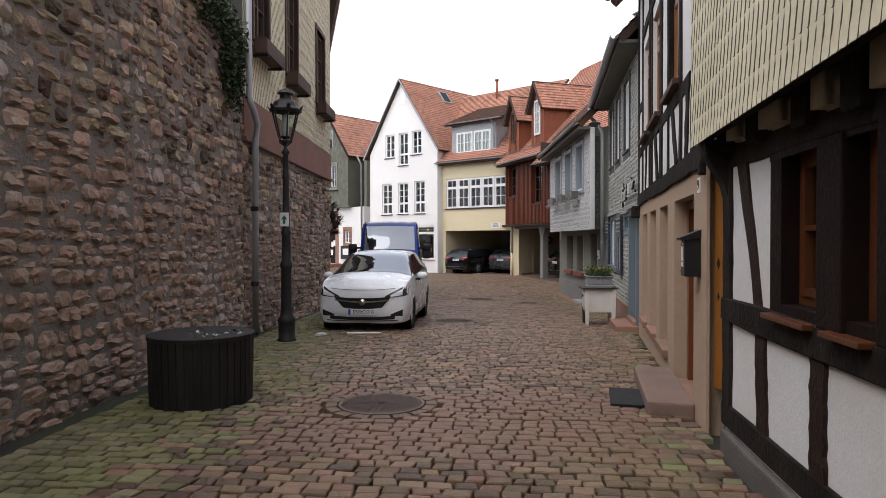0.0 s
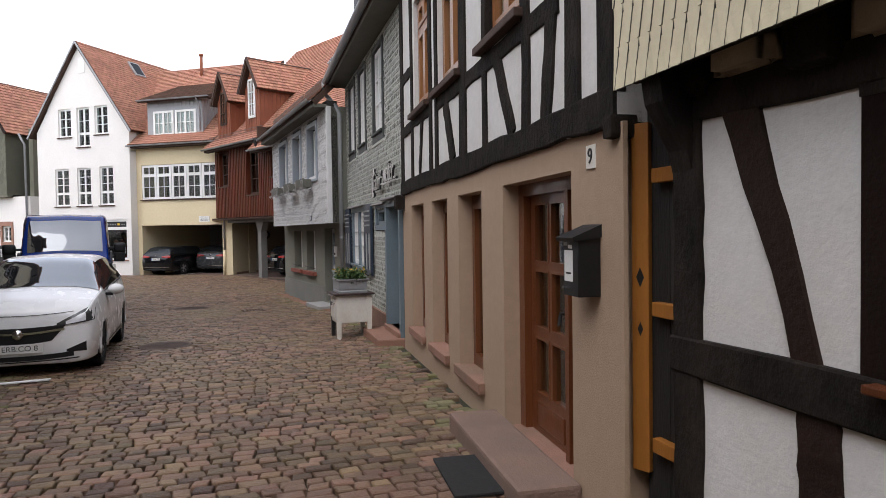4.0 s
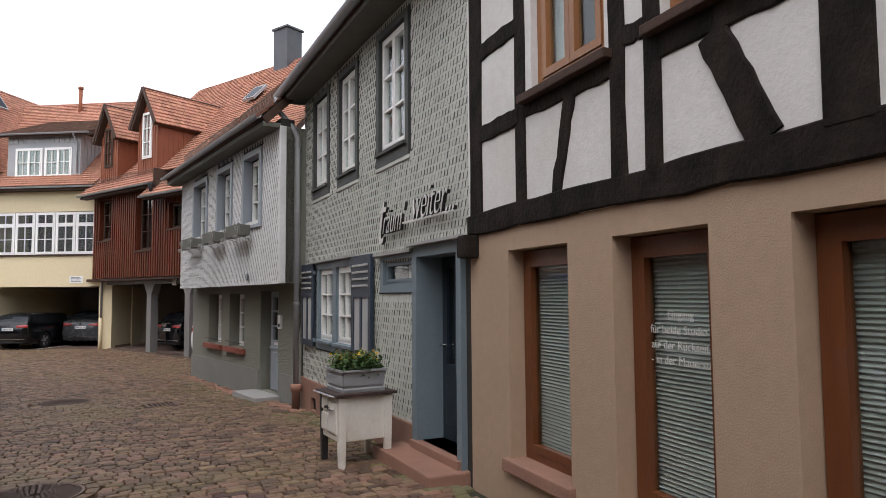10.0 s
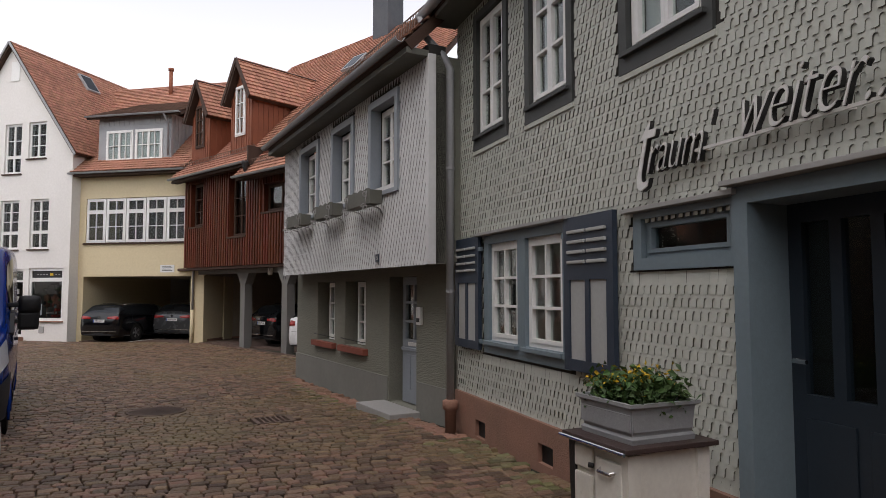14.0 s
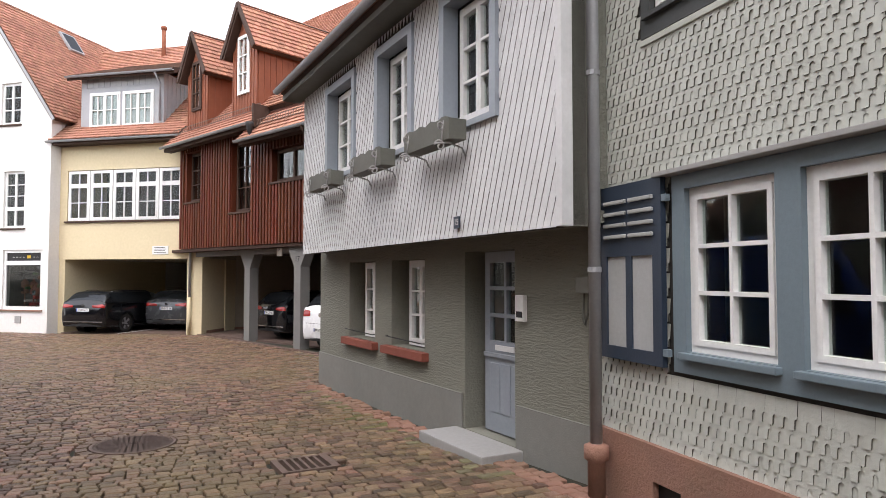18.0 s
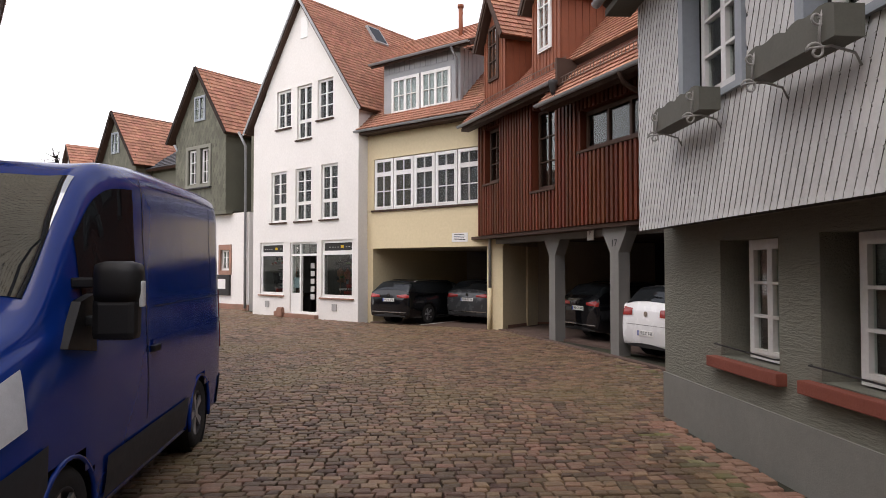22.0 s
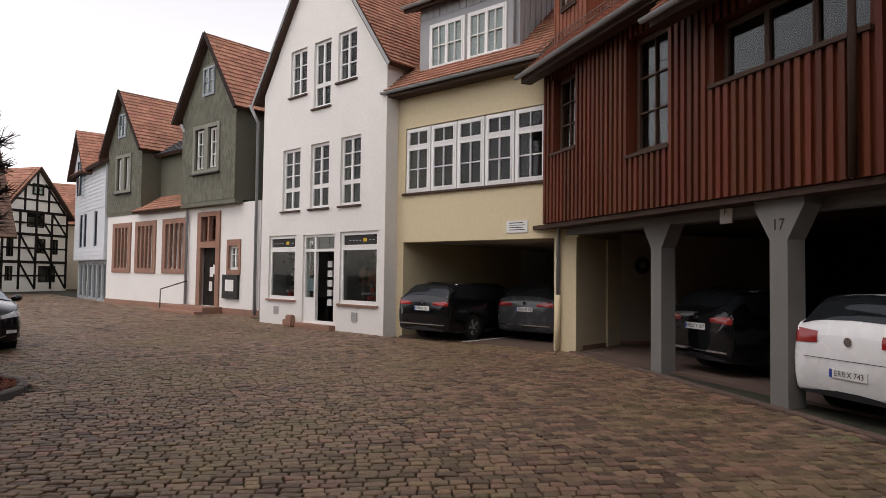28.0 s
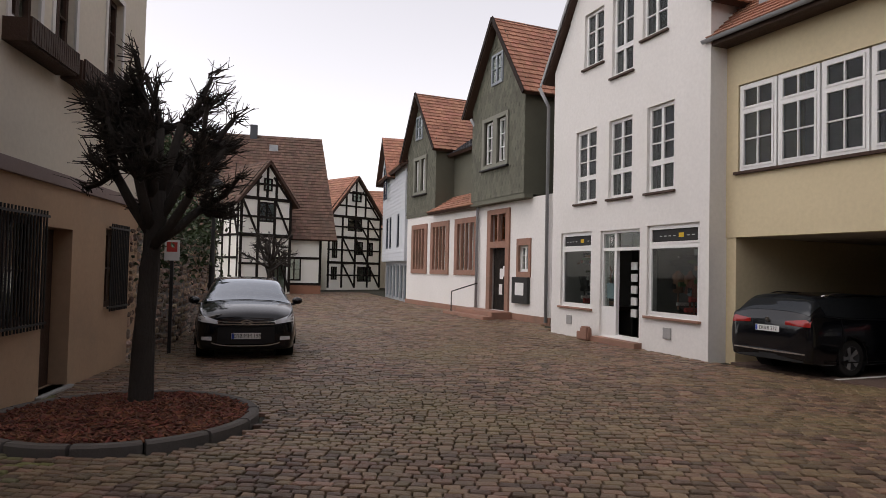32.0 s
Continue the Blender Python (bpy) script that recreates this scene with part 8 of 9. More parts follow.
def lathe_y(bm, prof, n):
    rings = []
    for r, y in prof:
        rings.append([bm.verts.new((r * math.cos(2 * math.pi * k / n), y, r * math.sin(2 * math.pi * k / n))) for k in range(n)])
    for a, b in zip(rings, rings[1:]):
        for k in range(n):
            bm.faces.new((a[k], b[k], b[(k + 1) % n], a[(k + 1) % n]))


def paint(name, base, rough=0.25):
    return material(name, base, rough, tuple(c * 0.93 for c in base), 1.5, 0.3, 0.0, 40, coat=0.25, spec=0.4, fine=0.02)


M["rim_silver"] = material("rim_silver", (0.45, 0.46, 0.48), 0.35, None, 4, 0.3, 0.0, metal=0.7)
M["rim_dark"] = material("rim_dark", (0.05, 0.05, 0.055), 0.5)
M["car_white"] = paint("car_white", (0.78, 0.79, 0.80))
M["car_black"] = paint("car_black", (0.004, 0.0045, 0.006), 0.12)
M["car_grey"] = paint("car_grey", (0.045, 0.048, 0.052))
M["van_blue"] = material("van_blue", (0.003, 0.028, 0.20), 0.13, (0.003, 0.025, 0.18), 1.5, 0.3, 0.0, spec=0.35, fine=0.02)
M["lamp_dark"] = material("dark_lamp_glass", (0.05, 0.052, 0.056), 0.1, (0.02, 0.02, 0.022), 9, 0.6, 0.0, spec=0.8)
M["lens_red"] = material("lens_red", (0.30, 0.012, 0.01), 0.2, None, 4, 0.3, 0.0, coat=0.5)
M["lens_clear"] = material("lens_clear", (0.74, 0.76, 0.79), 0.15, (0.5, 0.52, 0.55), 9, 0.5, 0.0, coat=0.5)


def plate(parent, x, z, body, facing, y=0.0):
    """A number plate with its blue strip and characters; facing +1 looks ahead, -1 back."""
    ob = part("number_plate", box_bm(-0.006, 0.006, -0.26, 0.26, -0.055, 0.055, 0.003), "paper", parent)
    ob.matrix_local = pose(x, y, z, 0, 0, 0 if facing > 0 else 180)
    part("plate_band", box_bm(0.006, 0.0085, -0.255, -0.215, -0.05, 0.05), "plate_blue", ob)
    cu = bpy.data.curves.new("plate_text", "FONT")
    cu.body, cu.size, cu.extrude, cu.align_x, cu.align_y = body, 0.093, 0.001, "CENTER", "CENTER"
    cu.materials.append(M["ink"])
    tx = new("plate_text", cu)
    tx.parent = ob
    tx.matrix_local = pose(0.0085, 0.02, 0.0, 90, 0, 90)
    return ob


M["plate_blue"] = material("plate_blue", (0.02, 0.06, 0.35), 0.5)


def car(m, st, mat, label, front_axle, rear_axle, r, half, glass, lamps, plates, wheels_spokes=5, group="", rails=False, grille=True):
    """A car from its skin stations. glass: screens and side windows as (s0, s1); lamps: rows of (name, s0, s1, t0, t1, material)."""
    ob = thing("car", m, label, "car", group)
    at = car_skin(st)
    bm = bmesh.new()
    n, k = len(st) * 10, 32
    last = len(st) - 1
    grid = [[at(last * i / n, 8 * j / k) for j in range(k + 1)] for i in range(n + 1)]
    vs = [[(bm.verts.new(p), bm.verts.new((p[0], -p[1], p[2]))) for p in row] for row in grid]
    for i in range(n):
        for j in range(k):
            c = (np.array(grid[i][j]) + np.array(grid[i + 1][j + 1])) / 2
            if any(math.hypot(c[0] - ax, c[2] - r) < r * 1.14 for ax in (front_axle, rear_axle)) and (c[1] > half - 0.35 or c[2] < 0.3):
                continue
            for q in (0, 1):
                f = (vs[i][j][q], vs[i + 1][j][q], vs[i + 1][j + 1][q], vs[i][j + 1][q])
                bm.faces.new(f[::-1] if q else f)
    for i in (0, n):
        for q in (0, 1):
            loop = [vs[i][j][q] for j in range(k + 1)]
            bm.faces.new(loop if (i == 0) == (q == 0) else loop[::-1])
    bmesh.ops.remove_doubles(bm, verts=bm.verts, dist=0.0005)
    bmesh.ops.recalc_face_normals(bm, faces=bm.faces)
    part("body", bm, mat, ob, smooth=True)
    for s0, s1, t0, nm in glass:
        if nm == "side":
            for side in (1, -1):
                part("side_window", car_patch(at, s0, s1, 4.18, 5.85, 12, 6, 0.006, side), "car_pane", ob, smooth=True)
        else:
            bm = bmesh.new()
            for side in (1, -1):
                o = car_patch(at, s0, s1, t0, 8.0, 10, 10, 0.007, side)
                me = bpy.data.meshes.new("scrap")
                o.to_mesh(me)
                o.free()
                bm.from_mesh(me)
                bpy.data.meshes.remove(me)
            bmesh.ops.remove_doubles(bm, verts=bm.verts, dist=0.002)
            part(nm, bm, "windscreen" if nm == "windscreen" else "car_pane", ob, smooth=True)
    for nm, s0, s1, t0, t1, mt in lamps:
        for side in (1, -1):
            part(nm, car_patch(at, s0, s1, t0, t1, 8, 6, 0.016 if nm == "headlight_lens" else 0.009, side), mt, ob, smooth=True)
    for ax in (front_axle, rear_axle):
        for side in (1, -1):
            wheel(ob, ax, side * (half - 0.13), r, side, wheels_spokes)
            bm = bmesh.new()
            pts = [(ax + r * 1.14 * math.cos(a), side * (half - 0.012), r + r * 1.14 * math.sin(a)) for a in np.linspace(-0.25, math.pi + 0.25, 18)]
            tube(bm, pts, 0.018, 6)
            part("arch_lip", bm, mat, ob, smooth=True)
            bm = bmesh.new()
            lathe_y(bm, [(r * 1.16, side * (half - 0.03)), (r * 1.16, side * (half - 0.36)), (0.02, side * (half - 0.36))], 24)
            for v in bm.verts:
                v.co.x += ax
                v.co.z += r
            part("arch_liner", bm, "black", ob)
    if len(st) == 13:
        for side in (1, -1):
            for sg_, t1 in ((4.75, 4.1), (6.75, 5.9), (8.35, 4.1)):
                part("door_gap", car_patch(at, sg_, sg_ + 0.03, 2.1, t1, 1, 10, 0.004, side), "black", ob)
            for sg_ in (6.45, 8.05):
                part("door_handle", car_patch(at, sg_, sg_ + 0.2, 3.78, 3.88, 3, 2, 0.03, side), mat, ob)
            part("sill_trim", car_patch(at, 3.4, 9.3, 1.85, 2.0, 16, 2, 0.008, side), "black", ob)
            part("window_trim", car_patch(at, 4.6, 9.2, 4.06, 4.12, 14, 1, 0.012, side), "black", ob)
    for x, z, body, facing in plates:
        plate(ob, x, z, body, facing)
    return ob, at



def mirrors(ob, x, y, z, mat, size=1.0):
    for side in (1, -1):
        bm = bmesh.new()
        bmesh.ops.create_uvsphere(bm, u_segments=14, v_segments=10, radius=1.0)
        for v in bm.verts:
            v.co = Vector((x + v.co.x * 0.09 * size, side * (y + 0.1) + v.co.y * 0.11 * size, z + v.co.z * 0.075 * size))
        mo = part("door_mirror", bm, mat, ob, smooth=True)
        part("mirror_foot", box_bm(x - 0.03, x + 0.05, side * y - 0.06, side * y + 0.06, z - 0.09, z - 0.05), "black", mo)


def bar_patch(ob, name, x, y0, y1, z0, z1, mat, bulge=0.05, n=10, thick=0.05, facing=1):
    """A curved strip across a car's nose or tail."""
    bm = bmesh.new()
    rows = []
    for i in range(n + 1):
        y = y0 + (y1 - y0) * i / n
        xx = x + facing * 0.022 - facing * bulge * 0.3 * (y / max(abs(y0), abs(y1))) ** 2
        rows.append([bm.verts.new((xx - facing * thick * a, y, z)) for a, z in ((0, z0), (0, z1), (1, z1), (1, z0))])
    for a, b in zip(rows, rows[1:]):
        for k in range(4):
            bm.faces.new((a[k], a[(k + 1) % 4], b[(k + 1) % 4], b[k]))
    bm.faces.new(rows[0][::-1])
    bm.faces.new(rows[-1])
    bmesh.ops.recalc_face_normals(bm, faces=bm.faces)
    return part(name, bm, mat, ob)


HATCH = [(2.02, 0.22, 0.66, 0.74, 0.64, 0.60, 0.48), (1.97, 0.19, 0.78, 0.86, 0.78, 0.74, 0.64), (1.76, 0.19, 0.90, 0.965, 0.85, 0.80, 0.70), (1.36, 0.19, 0.96, 1.04, 0.87, 0.82, 0.73),
         (1.10, 0.18, 0.975, 1.09, 0.873, 0.82, 0.73), (0.74, 0.18, 0.97, 1.26, 0.873, 0.82, 0.66), (0.32, 0.18, 0.98, 1.43, 0.873, 0.82, 0.61), (-0.35, 0.18, 0.99, 1.485, 0.873, 0.82, 0.62),
         (-1.05, 0.18, 1.01, 1.46, 0.873, 0.82, 0.61), (-1.50, 0.20, 1.03, 1.40, 0.87, 0.81, 0.59), (-1.76, 0.23, 1.03, 1.22, 0.85, 0.78, 0.60), (-1.93, 0.25, 0.95, 1.00, 0.80, 0.74, 0.62), (-2.0, 0.32, 0.82, 0.88, 0.70, 0.64, 0.5)]
corsa, corsa_at = car(pose(-3.42, 13.45, ground_z(13.3) + 0.012, 0, 0, -87.5), HATCH, "car_white", "white small hatchback parked on the cobbles", 1.28, -1.23, 0.31, 0.865,
               [(3.95, 6.15, 5.0, "windscreen"), (4.7, 8.9, 0, "side"), (9.1, 10.6, 5.2, "rear_window")],
               [("tail_light", 10.5, 11.2, 3.4, 4.6, "lens_red")], [(2.045, 0.40, "ERB:CO 8", 1)])
last = len(HATCH) - 1
face_patch(corsa, "grille", corsa_at, last, lambda u, v: ((2 * u - 1) * (0.36 + 0.17 * v), 0.45 + 0.20 * v + 0.03 * (2 * u - 1) ** 2), "black", n=14)
face_patch(corsa, "chrome_bar", corsa_at, last, across(0.5, 0.565, 0.592, 0.045), "chrome", n=14, off=0.016)
face_patch(corsa, "lower_intake", corsa_at, last, across(0.6, 0.245, 0.305, 0.03), "black", n=14)
face_patch(corsa, "front_lip", corsa_at, last, across(0.66, 0.225, 0.24, 0.02), "black", n=14)
face_patch(corsa, "bonnet_seam", corsa_at, last, across(0.6, 0.795, 0.803, 0.03), "black", n=14, m=1)
for sd in (1, -1):
    lamp = face_patch(corsa, "headlight", corsa_at, last, wing(sd, 0.42, 0.82, 0.655, 0.69, 0.70, 0.90), "lamp_dark", n=14, m=6, off=0.012)
    face_patch(corsa, "headlight_lens", corsa_at, last, wing(sd, 0.52, 0.74, 0.675, 0.71, 0.71, 0.82), "lens_clear", off=0.017).parent = lamp
    face_patch(corsa, "fog_lamp_recess", corsa_at, last, wing(sd, 0.52, 0.74, 0.33, 0.36, 0.33, 0.45), "black")
bm = bmesh.new()
tube(bm, [(2.03, 0, 0.575), (2.06, 0, 0.575)], 0.06, 18)
part("badge", bm, "chrome", corsa, smooth=True)
mirrors(corsa, 0.72, 0.86, 1.0, "car_white")

WAGON = [(2.38, 0.24, 0.66, 0.74, 0.68, 0.63, 0.50), (2.31, 0.20, 0.78, 0.86, 0.83, 0.77, 0.66), (1.98, 0.19, 0.89, 0.955, 0.905, 0.85, 0.72), (1.45, 0.19, 0.95, 1.02, 0.925, 0.87, 0.78),
         (1.15, 0.18, 0.96, 1.05, 0.93, 0.88, 0.78), (0.72, 0.18, 0.97, 1.25, 0.93, 0.88, 0.70), (0.22, 0.18, 0.98, 1.42, 0.93, 0.88, 0.66), (-0.60, 0.18, 0.99, 1.48, 0.93, 0.88, 0.66),
         (-1.40, 0.18, 1.01, 1.465, 0.93, 0.88, 0.65), (-1.98, 0.20, 1.05, 1.44, 0.925, 0.88, 0.66), (-2.24, 0.23, 1.07, 1.25, 0.915, 0.86, 0.71), (-2.37, 0.26, 1.03, 1.08, 0.89, 0.84, 0.73), (-2.42, 0.34, 0.93, 0.98, 0.82, 0.76, 0.64)]


def estate(m, mat, label, text, facing=-1):
    ob, at = car(m, WAGON, mat, label, 1.42, -1.38, 0.335, 0.925,
                 [(3.95, 6.15, 5.0, "windscreen"), (4.7, 9.1, 0, "side"), (9.1, 10.55, 5.2, "rear_window")],
                 [], [(2.40 if facing > 0 else -2.435, 0.45 if facing > 0 else 0.82, text, facing)])
    mirrors(ob, 0.78, 0.92, 1.02, mat)
    for sd in (1, -1):
        bm = bmesh.new()
        tube(bm, [(0.1, sd * 0.62, 1.40), (-0.05, sd * 0.62, 1.45), (-1.5, sd * 0.6, 1.48), (-1.8, sd * 0.58, 1.42)], 0.014, 6)
        part("roof_rail", bm, "chrome" if facing < 0 else "black", ob, smooth=True)
    if facing < 0:
        for sd in (1, -1):
            face_patch(ob, "tail_light", at, 12, wing(sd, 0.38, 0.86, 0.91, 0.98, 0.89, 1.03), "lens_red", -1, off=0.012)
        bar_patch(ob, "bumper_trim", -2.43, -0.78, 0.78, 0.40, 0.425, "chrome", 0.08, facing=-1)
        bar_patch(ob, "lower_bumper", -2.40, -0.72, 0.72, 0.26, 0.36, "black", 0.08, facing=-1)
        bm = bmesh.new()
        tube(bm, [(-2.40, 0, 0.98), (-2.435, 0, 0.98)], 0.05, 16)
        part("badge", bm, "chrome", ob)
    else:
        face_patch(ob, "grille", at, 12, across(0.5, 0.30, 0.60, 0.02), "black", n=14)
        for lo in (0.645, 0.69):
            face_patch(ob, "chrome_bar", at, 12, across(0.52, lo, lo + 0.018, 0.015), "chrome", n=14, m=1, off=0.014)
        face_patch(ob, "chrome_bar", at, 12, across(0.6, 0.26, 0.28, 0.06, 4), "chrome", n=18, m=1, off=0.014)
        for sd in (1, -1):
            face_patch(ob, "headlight", at, 12, wing(sd, 0.50, 0.88, 0.665, 0.73, 0.72, 0.86), "lens_clear", n=12, off=0.012)
            face_patch(ob, "fog_lamp", at, 12, wing(sd, 0.60, 0.78, 0.37, 0.44, 0.38, 0.44), "lens_clear", off=0.012)
            bm = bmesh.new()
            for dz in (0.0, 0.045):
                beam(bm, (2.42, 0.0, 0.70 + dz), (2.42, sd * 0.1, 0.665 + dz), 0.02, 0.02, up=(1, 0, 0))
            part("badge_chevron", bm, "chrome", ob)
    return ob


estate(pose(-14.3, 35.4, ground_z(35) + 0.01, 0, 0, -41), "car_black", "black estate car parked beside the ivy wall", "ERB:MM 159", 1)
estate(pose(-3.06, 41.12, -0.372, 0, 0, 55), "car_black", "black estate car reversed out of the yellow garage", "ERB:B 272")
estate(pose(-0.43, 41.46, -0.372, 0, 0, 55), "car_grey", "dark grey estate car parked in the garage", "ERB:MS 54")
estate(pose(3.38, 35.32, -0.335, 0, 0, 24.5), "car_black", "black car parked under the boarded house", "ERB:CY 682")

GOLF = [(x * 1.055, a, b, c * 0.985, d * 1.025, e * 1.025, f * 1.03) for x, a, b, c, d, e, f in HATCH[:9]] + [
    (-1.70, 0.20, 1.05, 1.47, 0.885, 0.835, 0.66), (-1.93, 0.23, 1.09, 1.26, 0.875, 0.825, 0.70), (-2.06, 0.25, 1.04, 1.09, 0.85, 0.80, 0.71), (-2.11, 0.32, 0.92, 0.98, 0.79, 0.73, 0.60)]
golf, golf_at = car(pose(3.93, 31.38, -0.335, 0, 0, 23.5), GOLF, "car_white", "white hatchback parked tail out under the boarded house", 1.33, -1.29, 0.32, 0.89,
              [(3.95, 6.15, 5.0, "windscreen"), (4.7, 8.9, 0, "side"), (9.05, 10.55, 5.1, "rear_window")],
              [("headlight", 1.05, 2.3, 3.5, 4.3, "lens_clear")], [(-2.125, 0.53, "ERB:X 743", -1)])
for sd in (1, -1):
    face_patch(golf, "tail_light", golf_at, 12, wing(sd, 0.44, 0.84, 0.88, 1.02, 0.86, 1.05), "lens_red", -1, off=0.012)
face_patch(golf, "tailgate_seam", golf_at, 12, across(0.66, 0.69, 0.697), "black", -1, n=12, m=1)
mirrors(golf, 0.75, 0.88, 1.0, "car_white")
bar_patch(golf, "lower_bumper", -2.09, -0.72, 0.72, 0.24, 0.32, "black", 0.1, facing=-1)
bm = bmesh.new()
tube(bm, [(-2.08, 0, 0.92), (-2.125, 0, 0.92)], 0.055, 16)
part("badge", bm, "chrome", golf)

# the blue van
M["bumper_grey"] = material("bumper_plastic", (0.035, 0.037, 0.042), 0.65, None, 6, 0.3, 0.05)
VAN = [(2.50, 0.34, 0.80, 0.88, 0.72, 0.66, 0.52), (2.42, 0.28, 0.98, 1.06, 0.88, 0.82, 0.66), (2.05, 0.27, 1.14, 1.24, 0.98, 0.93, 0.80), (1.72, 0.26, 1.22, 1.38, 1.00, 0.97, 0.86),
       (1.30, 0.26, 1.26, 1.80, 1.02, 1.00, 0.86), (0.92, 0.26, 1.28, 2.08, 1.02, 1.00, 0.85), (0.45, 0.26, 1.28, 2.17, 1.02, 1.00, 0.86), (-0.9, 0.26, 1.28, 2.20, 1.02, 1.00, 0.88),
       (-2.10, 0.27, 1.28, 2.20, 1.02, 1.00, 0.88), (-2.40, 0.28, 1.28, 2.18, 1.00, 0.98, 0.87), (-2.47, 0.30, 1.27, 2.12, 0.97, 0.95, 0.84)]
VAN = [(x, a, b * 1.1, c * 1.19, d, e, f + (0.04 if x < 0.5 else 0.0)) for x, a, b, c, d, e, f in VAN]
van, van_at = car(pose(-4.92, 21.94, ground_z(22), 0, 0, -80), VAN, "van_blue", "blue panel van parked close along the houses", 1.55, -1.48, 0.34, 1.015,
                  [(3.1, 4.8, 6.3, "windscreen")], [("headlight", 1.0, 2.2, 3.35, 4.1, "lens_clear")], [(2.52, 0.5, "", 1)])
van.name = "van"
tagged(van, category="van")
for sd in (1, -1):
    part("side_window", car_patch(van_at, 4.0, 6.05, 4.15, 5.7, 12, 6, 0.006, sd), "car_pane", van, smooth=True)
    part("bumper_strip", car_patch(van_at, 4.75, 7.05, 1.85, 2.5, 18, 4, 0.014, sd), "bumper_grey", van, smooth=True)
    # raised strip added in place of the body crease that catches the light
    part("rub_strip", car_patch(van_at, 6.3, 9.3, 3.62, 3.7, 16, 2, 0.012, sd), "van_blue", van)
    part("door_gap", car_patch(van_at, 6.22, 6.232, 2.6, 5.9, 2, 16, 0.003, sd), "black", van)
    bm = bmesh.new()
    box(bm, 1.24, 1.42, sd * 1.19 - 0.14, sd * 1.19 + 0.14, 1.60, 1.86, 0.07)
    mo = part("door_mirror", bm, "black", van, smooth=True)
    part("lower_mirror", box_bm(1.25, 1.4, sd * 1.18 - 0.13, sd * 1.18 + 0.13, 1.38, 1.64, 0.045), "black", mo)
    for z in (1.47, 1.70):
        part("mirror_arm", box_bm(1.29, 1.39, min(sd * 0.93, sd * 1.08), max(sd * 0.93, sd * 1.08), z, z + 0.06, 0.012), "black", mo)
    bm = bmesh.new()
    prism(bm, [(1.2, 1.3), (1.62, 1.36), (1.45, 1.62), (1.25, 1.66)], min(sd * 0.965, sd * 1.02), max(sd * 0.965, sd * 1.02))
    part("mirror_base", bm, "black", mo)
    part("mirror_lamp", box_bm(1.3, 1.36, min(sd * 1.315, sd * 1.34), max(sd * 1.315, sd * 1.34), 1.58, 1.74, 0.01), "lens_clear", mo)
    for s0, s1, t0, t1 in ((6.35, 9.2, 5.82, 5.835), (6.35, 9.2, 4.18, 4.195), (7.82, 7.835, 4.2, 5.85), (8.9, 8.915, 4.2, 5.85)):
        part("panel_seam", car_patch(van_at, s0, s1, t0, t1, 14, 8, 0.003, sd), "black", van)
    part("door_handle", box_bm(-0.02, 0.14, sd * 1.03 - 0.02, sd * 1.03 + 0.02, 1.16, 1.21, 0.01), "black", van)
bar_patch(van, "front_bumper", 2.5, -0.7, 0.7, 0.3, 0.78, "bumper_grey", 0.1)
bar_patch(van, "grille", 2.5, -0.5, 0.5, 0.80, 0.90, "black", 0.08)
for sd in (1, -1):
    part("bumper_corner", car_patch(van_at, 0.0, 2.75, 1.4, 3.05, 14, 8, 0.014, sd), "bumper_grey", van, smooth=True)
for sd in (1, -1):
    part("bumper_corner", car_patch(van_at, 8.35, 9.98, 1.2, 2.45, 10, 6, 0.014, sd), "bumper_grey", van, smooth=True)
    part("tail_light", car_patch(van_at, 9.3, 9.98, 3.0, 4.3, 6, 8, 0.012, sd), "lens_red", van, smooth=True)


# ---- loose things ----
SM = front((1.68, 11.95), (1.885, 18.05))
stove = thing("old_kitchen_stove", SM @ pose(1.42, 0.62, ground_z(13.4) + 0.0, 0, 0, 94) @ Matrix.Diagonal((0.86, 0.86, 1, 1)), "old white enamel kitchen stove on legs used as plant stand", "stove")
for u, v in ((-0.3, -0.3), (0.3, -0.3), (-0.3, 0.3), (0.3, 0.3)):
    bm = bmesh.new()
    prism(bm, [(u - 0.055, 0.72), (u + 0.055, 0.72), (u + 0.035, 0.0), (u - 0.035, 0.0)], v - 0.035, v + 0.035)
    part("leg", bm, "enamel" if u < 0 or v > 0 else "iron", stove)
part("body", box_bm(-0.33, 0.33, -0.31, 0.31, 0.27, 0.73, 0.012), "enamel", stove)
part("top_plate", box_bm(-0.4, 0.4, -0.36, 0.38, 0.735, 0.765, 0.006), "stove_top", stove)
od = part("oven_door", box_bm(0.332, 0.36, -0.02, 0.27, 0.34, 0.66, 0.02), "enamel", stove)
bm = bmesh.new()
tube(bm, [(0.36, 0.05, 0.6), (0.39, 0.06, 0.59), (0.39, 0.19, 0.59), (0.36, 0.2, 0.6)], 0.011, 8)
part("handle", bm, "chrome", od)
for lo, hi in ((0.56, 0.7), (0.34, 0.53)):
    part("small_door", box_bm(0.332, 0.355, -0.27, -0.05, lo, hi, 0.015), "enamel", stove)
bm = bmesh.new()
tube(bm, [(0.36, -0.03, 0.6), (0.38, -0.06, 0.6)], 0.016, 8)
part("latch", bm, "iron", stove)
bm = bmesh.new()
tube(bm, [(0.42, -0.36, 0.74), (0.42, 0.38, 0.74)], 0.012, 8)
part("towel_rail", bm, "chrome", stove)
zp = thing("zinc_planter", SM @ pose(1.42, 0.62, ground_z(13.4) + 0.765, 0, 0, 4) @ Matrix.Diagonal((0.9, 0.9, 1, 1)), "weathered zinc trough planter with yellow flowers", "planter")
bm = bmesh.new()
